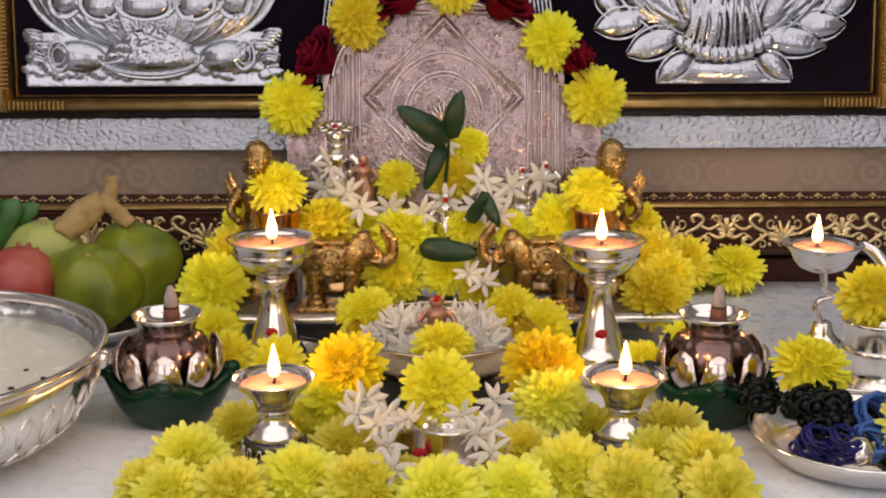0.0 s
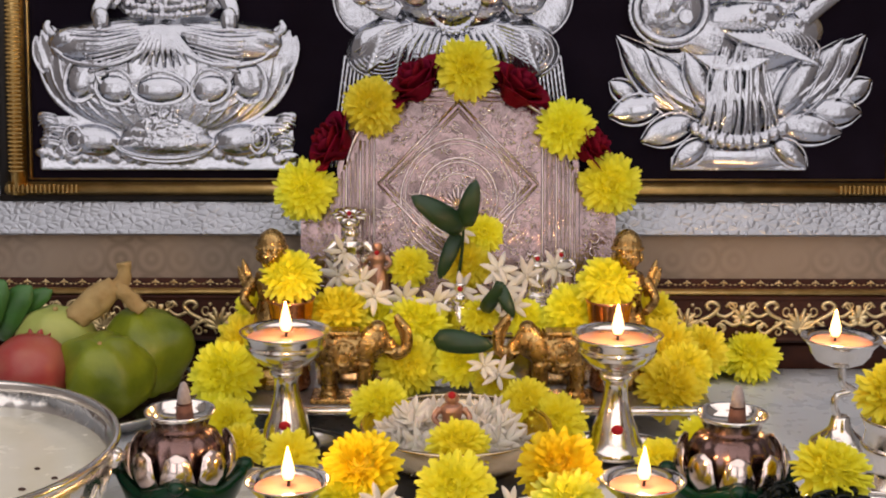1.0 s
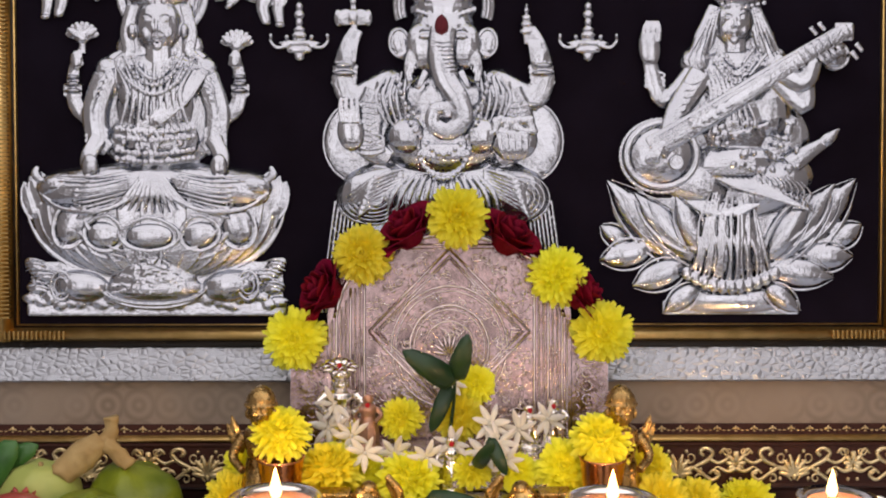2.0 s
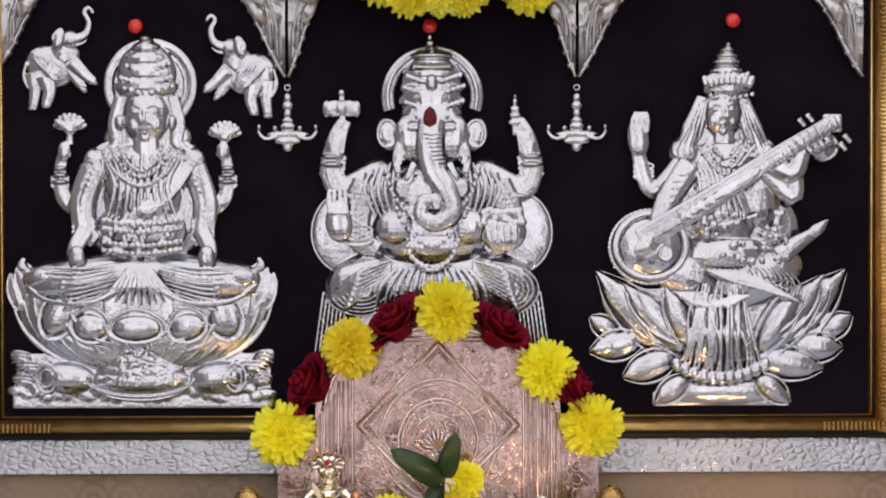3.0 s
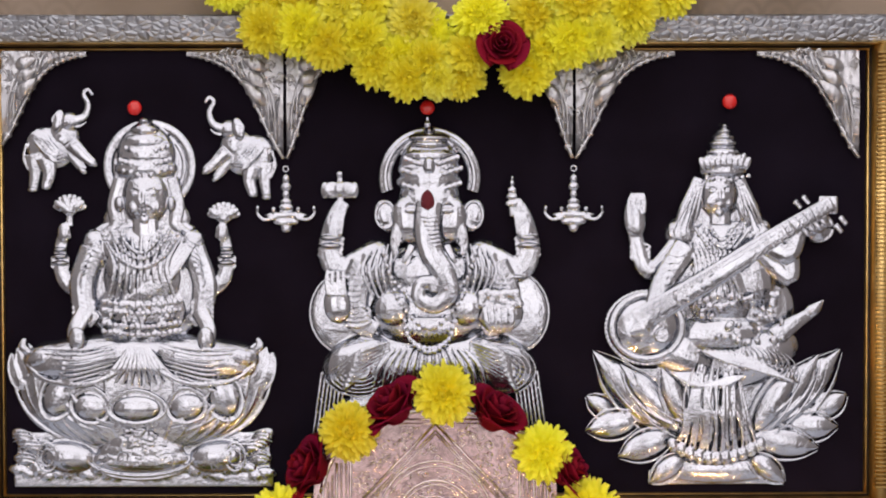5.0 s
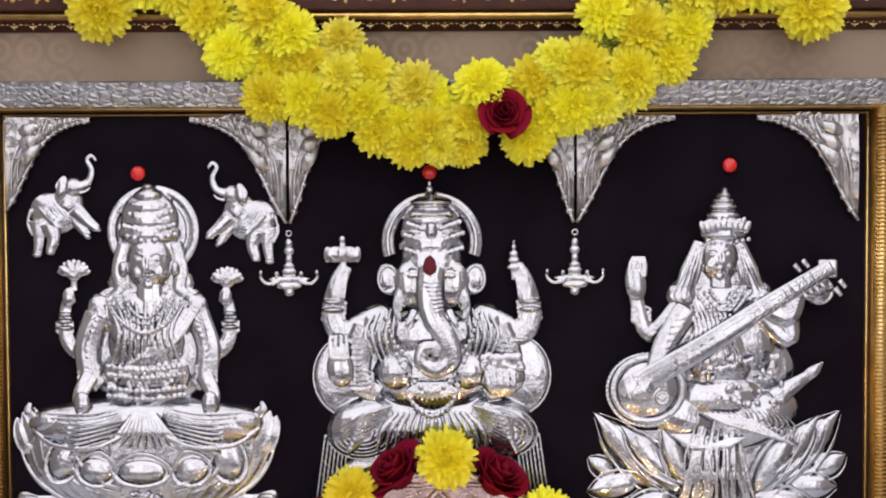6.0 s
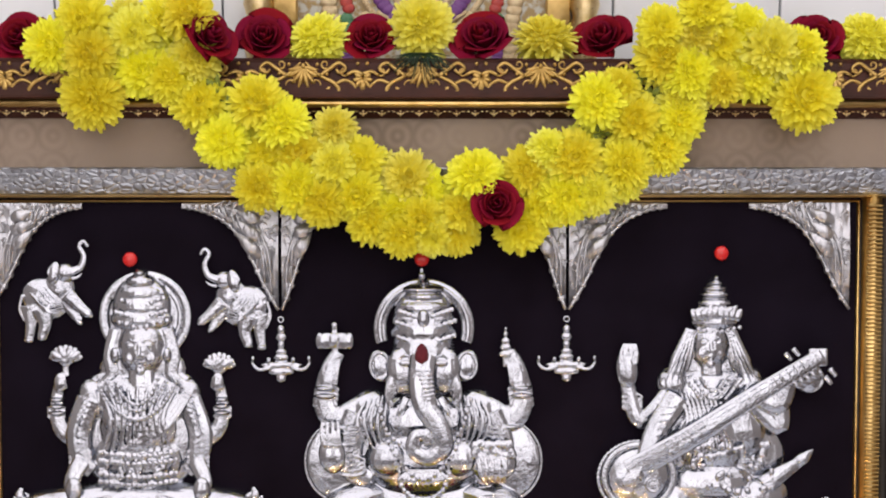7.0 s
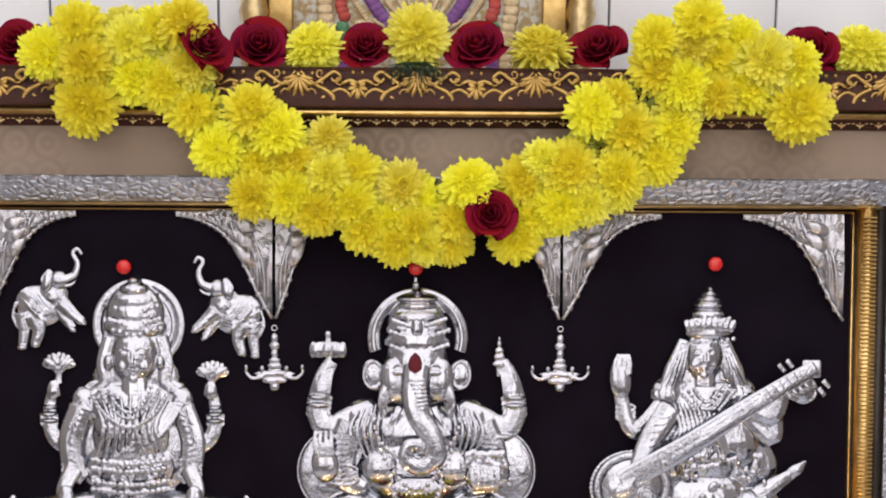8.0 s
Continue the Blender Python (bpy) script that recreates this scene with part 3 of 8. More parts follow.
def scroll_band(z0, z1, flip):
    """Acanthus scrolls along a carved band: a leaf tuft and a flower by turns, joined by spirals."""
    bm = bmesh.new()
    h = z1 - z0
    period = 0.104

    def put(px, pz, hand):
        return px * hand, (1 - pz if flip else pz)

    for k in range(-5, 6):
        x0 = k * period - 0.006
        dd = -0.0195

        def at(u, w, hand=1):
            u, w = put(u, w, hand)
            return (x0 + u * period, dd - 0.002 * w, z0 + h * w)

        for hand in (-1, 1):
            # large S scroll from the tuft outwards
            tube(bm, [at(0.02, 0.10, hand), at(0.08, 0.30, hand), at(0.16, 0.48, hand), at(0.25, 0.62, hand), at(0.30, 0.82, hand), at(0.24, 0.94, hand), at(0.19, 0.84, hand), at(0.225, 0.74, hand)], 0.00091, 0.00162, 6, 4, 0.7, 0.00233)
            tube(bm, [at(0.14, 0.45, hand), at(0.22, 0.28, hand), at(0.30, 0.12, hand), at(0.36, 0.26, hand), at(0.31, 0.38, hand), at(0.275, 0.28, hand)], 0.00193, 0.00132, 6, 4, 0.7)
            tube(bm, [at(0.27, 0.66, hand), at(0.36, 0.56, hand), at(0.44, 0.74, hand), at(0.40, 0.92, hand), at(0.36, 0.80, hand)], 0.00172, 0.00132, 6, 4, 0.7)
            tube(bm, [at(0.36, 0.44, hand), at(0.43, 0.34, hand), at(0.5, 0.42, hand)], 0.00142, 0.00223, 6, 3, 0.7)
            # tuft leaves
            for a, ln in ((12, 0.62), (32, 0.55), (54, 0.46), (76, 0.38)):
                ca, sa = math.sin(radians(a)), math.cos(radians(a))
                tube(bm, [at(0.0, 0.22, hand), at(0.5 * ln * ca * h / period, 0.22 + 0.55 * ln * sa, hand), at(1.05 * ln * ca * h / period, 0.22 + ln * sa * 0.92, hand)], 0.00078, 0.00117, 6, 3, 0.7, 0.00260)
            # flower half-way between tufts
            for a, ln in ((5, 0.34), (40, 0.30), (80, 0.26), (120, 0.24)):
                ca, sa = math.sin(radians(a)) * h / period, math.cos(radians(a))
                tube(bm, [at(0.5, 0.52, hand), at(0.5 - 0.6 * ln * ca, 0.52 + 0.6 * ln * sa, hand), at(0.5 - ln * ca, 0.52 + ln * sa, hand)], 0.00091, 0.00130, 6, 2, 0.7, 0.00260)
            for u, w in ((0.075, 0.86), (0.46, 0.14), (0.12, 0.16), (0.20, 0.40)):
                ball(bm, at(u, w, hand), (0.00182, 0.00143, 0.00182), u=6, v=5)
        for hand in (-1, 1):
            # fine tendrils that fill the ground between the scrolls
            for u, w, size, turn in ((0.11, 0.70, 0.16, 200), (0.345, 0.34, 0.13, 20), (0.43, 0.86, 0.13, 150), (0.185, 0.16, 0.12, 60), (0.05, 0.48, 0.12, 250)):
                pts = []
                for i in range(9):
                    q = radians(turn + 45 * i)
                    reach = size * (1 - 0.085 * i)
                    pts.append(at(u + reach * math.cos(q) * h / period, w + reach * math.sin(q), hand))
                tube(bm, pts, 0.00110, 0.00060, 5, 2, 0.7)
        ball(bm, at(0.0, 0.2), (0.002, 0.00182, 0.00286), u=7, v=5)
    return bm


tagged(part("scrollwork", scroll_band(0.0420, 0.0770, False), GILT_PALE, outer, "raised gilt acanthus scrollwork"), kind="stuff")
tagged(part("scrollwork", scroll_band(0.6722, 0.7062, True), SHADED_GILT, outer, "raised gilt acanthus scrollwork"), kind="stuff")


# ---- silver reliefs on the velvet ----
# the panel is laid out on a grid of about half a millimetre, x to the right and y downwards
def P(x, y, d=0.0):
    return Vector((0.0096 + (x - 784) * 0.000501, -d, 0.354 + (441 - y) * 0.000502))


GX, GZ = 0.000501, 0.000502


def lump(bm, x, y, rx, ry, depth, turn=0, d=0.0, u=16, v=10):
    """A rounded swelling, rx by ry grid steps, standing depth metres out of the panel."""
    return ball(bm, P(x, y, d), (rx * GX, depth, ry * GZ), (0, turn, 0), u, v)


def bowl_half(bm, x, y, rx, ry, depth, ribs, full=2.0, u=48, v=20):
    """The lower half of a rounded bowl in relief, with ribs running up from its foot; full above 2 makes it boxier."""
    k = 2.0 / full

    def at(th, ph, swell, lift):
        w = math.sin(th) ** k
        return P(x + rx * w * math.sin(ph), y + ry * math.cos(th) ** k, depth * w ** 0.7 * math.cos(ph) * swell + lift)

    rows, backs = [], []
    for j in range(v + 1):
        th = 0.5 * math.pi * j / v
        row = [bm.verts.new(at(th, math.pi * (i / u - 0.5), 1 + 0.04 * abs(math.sin(ribs * math.pi * (i / u - 0.5))) * math.sin(th), 0.001)) for i in range(u + 1)]
        rows.append(row)
        backs.append([bm.verts.new(q.co + Vector((0, 0.003, 0))) for q in row])
    for grid in (rows, backs):
        for p, q in zip(grid, grid[1:]):
            for i in range(u):
                bm.faces.new((p[i], p[i + 1], q[i + 1], q[i]))
    for i in range(u):
        bm.faces.new((rows[-1][i], rows[-1][i + 1], backs[-1][i + 1], backs[-1][i]))
    for j in range(v):
        for i in (0, u):
            bm.faces.new((rows[j][i], rows[j + 1][i], backs[j + 1][i], backs[j][i]))
    for q in range(ribs + 1):
        ph = math.pi * (q / ribs - 0.5)
        tube(bm, [at(radians(14 + 72 * j / 6), ph, 1.02, 0.0015) for j in range(7)], 0.0006, 0.0012, 6, 3)
    return bm


def limb(bm, pts, r0, r1=None, d=0.012, mid=None, flat=0.8, seg=10):
    """A limb or fold along grid points, radii in grid steps."""
    r1 = r0 if r1 is None else r1
    pts = [P(*p) if len(p) == 3 else P(*p, d) for p in pts]
    return tube(bm, pts, r0 * GX, r1 * GX, seg, 5, flat, None if mid is None else mid * GX)


def beads(bm, pts, r, d, gap=1.7):
    """A string of beads along grid points."""
    line = smooth_line([P(*p, d) if len(p) == 2 else P(*p) for p in pts], 12)
    acc = 0.0
    for a, b in zip(line, line[1:]):
        acc += (b - a).length
        if acc > r * GX * gap:
            acc = 0.0
            ball(bm, b, r * GX, u=7, v=5)
    return bm


def lotus_petal(bm, base, tip, width, d0, d1, cup=0.18):
    """A pointed lotus petal between two grid points, with a raised rim."""
    a, b = P(*base, d0), P(*tip, d1)
    leaf_blade(bm, a, b, width * GX, cup * 0.7, (0, -1, 0), 9, 1.0, 0.0006)
    side = (b - a).cross(Vector((0, -1, 0))).normalized()
    for s in (-1, 1):
        rim = []
        for i in range(8):
            t = i / 7
            w = width * GX * 0.5 * math.sin(math.pi * min(1, 0.06 + 0.94 * t)) ** 0.6 * (1.15 - 0.3 * t)
            rim.append(a + (b - a) * t + side * s * w + Vector((0, -1, 0)) * (math.sin(math.pi * t) * (b - a).length * cup * 0.7 + 0.001))
        tube(bm, rim, 0.0009, 0.0006, 6, 2)
    return bm


def broad_petal(bm, base, tip, width, d, height=0.012):
    """A smooth full petal from base to tip, drawn out to a point, with a rim along each side."""
    ux, uy = tip[0] - base[0], tip[1] - base[1]
    n = math.hypot(ux, uy)
    turn = math.degrees(math.atan2(uy, ux))
    nx, ny = -uy / n, ux / n
    lump(bm, base[0] + ux * 0.44, base[1] + uy * 0.44, n * 0.46, width * 0.40, height, turn, d, 22, 12)
    limb(bm, [(base[0] + ux * 0.5, base[1] + uy * 0.5, d + height * 0.5), (base[0] + ux * 0.8, base[1] + uy * 0.8, d + height * 0.4), (*tip, d)], width * 0.26, 1.0, mid=width * 0.17, flat=0.6, seg=10)
    for q in (-1, 1):
        rim = [(base[0] + ux * t + nx * q * width * 0.5 * math.sin(math.pi * (0.12 + 0.88 * t)) ** 0.7, base[1] + uy * t + ny * q * width * 0.5 * math.sin(math.pi * (0.12 + 0.88 * t)) ** 0.7, d + height * 0.55) for t in (0.0, 0.25, 0.5, 0.75, 0.98)]
        limb(bm, rim, 1.4, 1.2, mid=2.8, seg=7)
    return bm


def oval_petal(bm, x, y, rx, ry, turn, d):
    """A broad swelling petal with two raised rims round it and a short tip."""
    lump(bm, x, y, rx * 0.80, ry * 0.78, 0.010, turn, d, 18, 10)
    c, s = math.cos(radians(turn)), math.sin(radians(turn))
    for k, r in ((1.0, 0.0014), (0.88, 0.0007)):
        pts = []
        for i in range(17):
            a = 2 * math.pi * i / 16
            u, v = rx * k * math.cos(a), -ry * k * math.sin(a) - (6 * max(0.0, math.sin(a)) ** 6)
            pts.append(P(x + u * c - v * s, y + u * s + v * c, d + 0.006 * (1 - abs(math.cos(a)) * 0.5)))
        tube(bm, pts, r, r, 6, 3)
    return bm


def drape(bm, x0, y0, x1, y1, n, bend, d0, d1, r=1.5):
    """Fine hanging folds between two grid points' heights, bowed by bend, deepest in the middle."""
    for k in range(n):
        t = k / (n - 1)
        x = x0 + (x1 - x0) * t
        arch = math.sin(math.pi * t)
        limb(bm, [(x, y0, d0 + (d1 - d0) * arch), (x + bend * (0.5 - t), (y0 + y1) / 2 + 6 * arch, d0 + (d1 - d0) * arch + 0.003), (x + bend * (1 - 2 * t) * 0.4, y1, d0 + (d1 - d0) * arch)], 0.6, 0.6, mid=r, seg=5)
    return bm


def small_face(bm, x, y, d, k=1.0):
    """Brows, eyes, nose and mouth in low relief."""
    for s in (-1, 1):
        limb(bm, [(x + s * 6 * k, y - 12 * k, d), (x + s * 16 * k, y - 17 * k, d), (x + s * 27 * k, y - 10 * k, d - 0.006)], 1.6, 1.0, mid=2.2, seg=6)
        lump(bm, x + s * 16 * k, y - 6 * k, 8 * k, 3.2 * k, 0.003, 0, d - 0.003, 10, 6)
        lump(bm, x + s * 18 * k, y + 16 * k, 10 * k, 11 * k, 0.004, 0, d - 0.006, 10, 7)
        lump(bm, x + s * 4 * k, y + 12 * k, 3 * k, 3 * k, 0.003, 0, d, 8, 6)
    limb(bm, [(x, y - 12 * k, d - 0.001), (x, y + 2 * k, d + 0.003), (x, y + 11 * k, d + 0.006)], 2.2, 3.6, seg=7)
    limb(bm, [(x - 10 * k, y + 23 * k, d - 0.003), (x, y + 22 * k, d + 0.001), (x + 10 * k, y + 23 * k, d - 0.003)], 1.0, 1.0, mid=2.6, seg=6)
    limb(bm, [(x - 8 * k, y + 28 * k, d - 0.004), (x, y + 30 * k, d), (x + 8 * k, y + 28 * k, d - 0.004)], 1.0, 1.0, mid=3.0, seg=6)
    lump(bm, x, y + 39 * k, 9 * k, 7 * k, 0.004, 0, d - 0.008, 10, 6)
    return bm


def folds(bm, pairs, r, d, sag=0.0, flat=0.7):
    """Dress folds: a bar between each pair of grid points, sagging by grid steps."""
    for (x0, y0), (x1, y1) in pairs:
        limb(bm, [(x0, y0, d * 0.7), ((x0 + x1) / 2, (y0 + y1) / 2 + sag, d), (x1, y1, d * 0.7)], r * 0.5, r * 0.5, mid=r, flat=flat, seg=7)
    return bm


def lotus_hand(bm, x, y, d):
    """A small open lotus flower held up."""
    for k in range(9):
        a = radians(-80 + 20 * k)
        dd = d + (0.004 if k % 2 else 0.0)
        lump(bm, x + 17 * math.sin(a), y - 13 * math.cos(a), 7, 14, 0.003, math.degrees(a), dd, 8, 6)
    lump(bm, x, y, 15, 13, 0.006, 0, d, 10, 7)
    limb(bm, [(x, y + 8, d), (x - 1, y + 30, d)], 5, 7)


def seated_figure_on_lotus():
    """Four-armed seated figure on an open lotus over a pedestal."""
    bm = bmesh.new()
    # pedestal with rounded rocks and a heaped mound
    box(bm, P(14, 0)[0], P(476, 0)[0], -0.014, 0.004, P(0, 765)[2], P(0, 742)[2], 0.002)
    box(bm, P(20, 0)[0], P(470, 0)[0], -0.008, 0.004, P(0, 745)[2], P(0, 668)[2], 0.003)
    rnd = random.Random(3)
    for k in range(26):
        x = 22 + k * 17.6
        lump(bm, x, 738 + rnd.uniform(-8, 10), rnd.uniform(14, 24), rnd.uniform(8, 15), 0.012, rnd.uniform(-20, 20), 0.006)
    for s in (-1, 1):
        # scrolls at the pedestal's corners and a round pot beside the mound
        for x, y, rx, ry, t in ((214, 676, 22, 14, 30), (196, 694, 34, 13, 22), (210, 716, 22, 12, 10), (168, 700, 26, 12, 34)):
            lump(bm, 243 + s * x, y, rx, ry, 0.011, -s * t, 0.006)
            for q in range(3):
                limb(bm, [(243 + s * (x - rx * 0.8), y - 8 + q * 7, 0.014), (243 + s * x, y - 12 + q * 7, 0.0185), (243 + s * (x + rx * 0.8), y - 5 + q * 7, 0.014)], 1.6, 1.4, mid=2.6, seg=6)
        lump(bm, 243 + s * 132, 712, 50, 29, 0.026, -s * 6, 0.008, 24, 14)
        ring(bm, P(243 + s * 166, 710, 0.028), 18 * GX, 0.0014, 20, 6, 1, 0, 360, 1.4)
        ring(bm, P(243 + s * 166, 710, 0.030), 11 * GX, 0.0010, 18, 6, 1, 0, 360, 1.4)
    # a heaped mound of grain on a rimmed dish
    for k, (w, y, h) in enumerate(((90, 716, 26), (78, 702, 28), (62, 688, 26), (40, 674, 20))):
        lump(bm, 240, y, w, h, 0.030 - 0.001 * k, 0, 0.008, 30, 12)
    for k in range(3):
        ring(bm, P(240, 712 + 5 * k, 0.020 - 0.001 * k), (94 - 5 * k) * GX, 0.0017 if k != 1 else 0.0011, 40, 6, 3.0, 180, 360, 0.34)
    for k in range(150):
        y = rnd.uniform(660, 728)
        w = 26 + 62 * (y - 660) / 68
        x = 240 + rnd.uniform(-w, w)
        limb(bm, [(x - 6, y + rnd.uniform(-2, 2), 0.033), (x, y - 1.5, 0.038 - 0.00008 * abs(x - 240)), (x + 6, y + rnd.uniform(-2, 2), 0.033)], 0.8, 0.8, mid=1.9, seg=5)
    # the lotus bowl: long side petals sweeping under, a row of broad front petals, fine ribs below
    bowl_half(bm, 243, 534, 226, 164, 0.034, 17, 2.6)
    for s in (-1, 1):
        for j in range(6):
            pts = []
            for i in range(9):
                th = radians(14 + 9.2 * i)
                pts.append((243 + s * (232 - 20 * j) * math.sin(th) ** 0.77, 532 + (166 - 9 * j) * math.cos(th) ** 0.77, 0.008 + 0.006 * j - 0.003 * (i / 8)))
            limb(bm, pts, 1.5, 1.5, mid=5.0 if j % 2 == 0 else 2.6, seg=8)
        for tx, ty, bx in ((233, 526, 212), (222, 516, 190), (204, 508, 168)):
            lotus_petal(bm, (243 + s * bx, 592), (243 + s * tx, ty), 30, 0.012, 0.010, 0.10)
        limb(bm, [(243 + s * 196, 528, 0.020), (243 + s * 210, 514, 0.022), (243 + s * 206, 500, 0.020)], 6, 4, mid=8, seg=8)
    for cx, cy, rx, ry, turn in ((237, 622, 52, 27, 0), (155, 620, 36, 29, 12), (325, 620, 36, 29, -12), (98, 600, 32, 46, 24), (388, 602, 34, 46, -24)):
        far = abs(cx - 241) / 230
        oval_petal(bm, cx, cy, rx, ry, turn, 0.036 * math.cos(1.25 * far))
    for k in range(44):
        s = (k - 21.5) / 21.5
        limb(bm, [(243 + 100 * s, 690 - 20 * s * s, 0.018 - 0.006 * abs(s)), (243 + 136 * s, 668 - 26 * s * s, 0.030 - 0.012 * abs(s)), (243 + 160 * s, 650 - 30 * s * s, 0.034 - 0.016 * abs(s))], 0.8, 0.8, mid=2.0, seg=5)
    # folded legs under a wide skirt whose folds run out to the petals
    lump(bm, 243, 540, 206, 50, 0.034, 0, 0.002, 34, 14)
    for s in (-1, 1):
        lump(bm, 243 + s * 102, 538, 112, 44, 0.043, s * 7, 0.002, 26, 14)
        lump(bm, 243 + s * 170, 532, 44, 26, 0.036, s * 16, 0.002, 20, 12)
        for k in range(9):
            y = 512 + 6 * k
            limb(bm, [(243 + s * 34, y - 6 + k, 0.044), (243 + s * (104 + 3 * k), y + 6 + 3 * k, 0.0515 - 0.0009 * k), (243 + s * (196 - 9 * k), y + 4 + 2 * k, 0.030)], 1.0, 1.0, mid=3.0, seg=7)
        limb(bm, [(243 + s * 20, 548, 0.048), (243 + s * 90, 578, 0.050), (243 + s * 160, 574, 0.038), (243 + s * 204, 546, 0.024)], 3, 2, mid=5, seg=8)
    for k in range(11):
        t = (k - 5) / 5
        limb(bm, [(243 + 18 * t, 512, 0.046), (243 + 44 * t, 550, 0.052 - 0.003 * abs(t)), (243 + 74 * t, 586 - 12 * abs(t), 0.044)], 1.6, 1.6, mid=4.2, seg=7)
    # body, shoulders and waist
    lump(bm, 243, 450, 84, 56, 0.034, 0, 0.002)
    lump(bm, 245, 392, 72, 72, 0.036, 0, 0.002)
    lump(bm, 247, 340, 92, 44, 0.031, 0, 0.002)
    for s in (-1, 1):
        lump(bm, 247 + s * 34, 372, 32, 30, 0.017, 0, 0.024)
        lump(bm, 247 + s * 84, 342, 26, 38, 0.024, s * 14, 0.002)
        limb(bm, [(247 + s * 88, 340), (247 + s * 108, 400), (247 + s * 102, 452), (247 + s * 84, 470)], 23, 15, 0.018, 22)
        limb(bm, [(247 + s * 102, 452, 0.024), (247 + s * 118, 486, 0.036), (247 + s * 112, 516, 0.044)], 16, 12)
        lump(bm, 247 + s * 113, 500, 15, 22, 0.010, 0, 0.042)
        for q in range(4):
            ring(bm, P(247 + s * 105, 436 + q * 9, 0.022), 19 * GX, 0.0016, 18, 6, 1, 0, 360, 0.35)
        for y, w in ((366, 16), (354, 15), (342, 14)):
            lump(bm, 247 + s * 147, y, w, 5, 0.020, 0, 0.008, 16, 8)
        # raised rear arms
        limb(bm, [(247 + s * 100, 420), (247 + s * 138, 398), (247 + s * 148, 355), (247 + s * 140, 300)], 19, 9, 0.010, 14)
        for q in range(3):
            ring(bm, P(247 + s * 148, 372 - q * 7, 0.012), 15 * GX, 0.0013, 16, 6, 1, 0, 360, 0.4)
        lump(bm, 247 + s * 140, 312, 12, 18, 0.008, 0, 0.012)
        for q in range(4):
            limb(bm, [(247 + s * (130 + q * 6), 322, 0.014), (247 + s * (132 + q * 5), 302, 0.016)], 3.5, 2.5, seg=6)
    lotus_hand(bm, 117, 270, 0.012)
    lotus_hand(bm, 390, 284, 0.012)
    # scarf and garment folds
    for s in (-1, 1):
        for q in range(7):
            limb(bm, [(247 + s * (70 + q * 4), 322 + q * 9, 0.024), (247 + s * (92 + q * 3), 330 + q * 11, 0.038 - q * 0.001), (247 + s * (112 - q), 344 + q * 13, 0.026)], 0.8, 0.8, mid=1.8, seg=5)
    drape(bm, 196, 392, 298, 430, 15, 18, 0.030, 0.040)
    for k in range(9):
        s = (k - 4) / 4
        limb(bm, [(247 + 70 * s, 318, 0.030), (247 + 46 * s, 372, 0.044), (247 + 62 * s, 436, 0.038)], 2.5, 2.5, mid=5, seg=6)
    for k in range(5):
        limb(bm, [(310 + k * 8, 330, 0.028), (268 + k * 8, 390, 0.042), (190 + k * 8, 452, 0.036)], 3, 3, mid=5, seg=6)
    for r, dy in ((40, 0), (54, 8), (70, 20)):
        beads(bm, [(247 - r, 300 + dy * 0.4), (247 - r * 0.6, 332 + dy), (247, 348 + dy * 1.3), (247 + r * 0.6, 332 + dy), (247 + r, 300 + dy * 0.4)], 4.2, 0.046)
    for y in (432, 446, 470, 484):
        beads(bm, [(170, y), (210, y + 6), (243, y + 9), (280, y + 6), (318, y)], 5, 0.040)
    for k in range(40):
        lump(bm, rnd.uniform(180, 308), rnd.uniform(440, 496), rnd.uniform(5, 9), rnd.uniform(4, 8), 0.006, rnd.uniform(-40, 40), 0.036, 7, 5)
    # head, hair, crown and halo
    lump(bm, 247, 420, 118, 92, 0.016, 0, 0.0)
    lump(bm, 249, 322, 104, 40, 0.018, 0, 0.0)
    lump(bm, 252, 288, 78, 44, 0.016, 0, 0.0)
    limb(bm, [(252, 318, 0.020), (252, 290, 0.020)], 24, 22)
    lump(bm, 252, 250, 43, 52, 0.034, 0, 0.006, 18, 12)
    small_face(bm, 252, 250, 0.0390)
    lump(bm, 252, 226, 52, 58, 0.020, 0, 0.002)
    for s in (-1, 1):
        limb(bm, [(252 + s * 44, 216), (252 + s * 56, 262), (252 + s * 54, 300), (252 + s * 88, 326)], 13, 9, 0.012, 13)
        lump(bm, 252 + s * 46, 262, 8, 14, 0.010, 0, 0.016)
    for r0, y0, h in ((56, 198, 26), (52, 176, 24), (42, 152, 20), (28, 132, 15), (13, 116, 9)):
        lump(bm, 252, y0, r0, h, 0.030, 0, 0.004, 18, 9)
    lump(bm, 252, 176, 52, 56, 0.028, 0, 0.004, 24, 14)
    for y0, w in ((200, 48), (182, 50), (160, 42)):
        beads(bm, [(252 - w, y0), (252, y0 + 12), (252 + w, y0)], 5, 0.030)
    lump(bm, 258, 195, 74, 74, 0.004, 0, 0.001, 36, 8)
    ring(bm, P(258, 195, 0.006), 76 * GX, 0.0034, 44, 8, 0.8)
    ring(bm, P(258, 195, 0.006), 69 * GX, 0.0010, 40, 6, 0.8)
    ring(bm, P(258, 195, 0.004), 62 * GX, 0.0016, 40, 6, 0.8)
    return bm


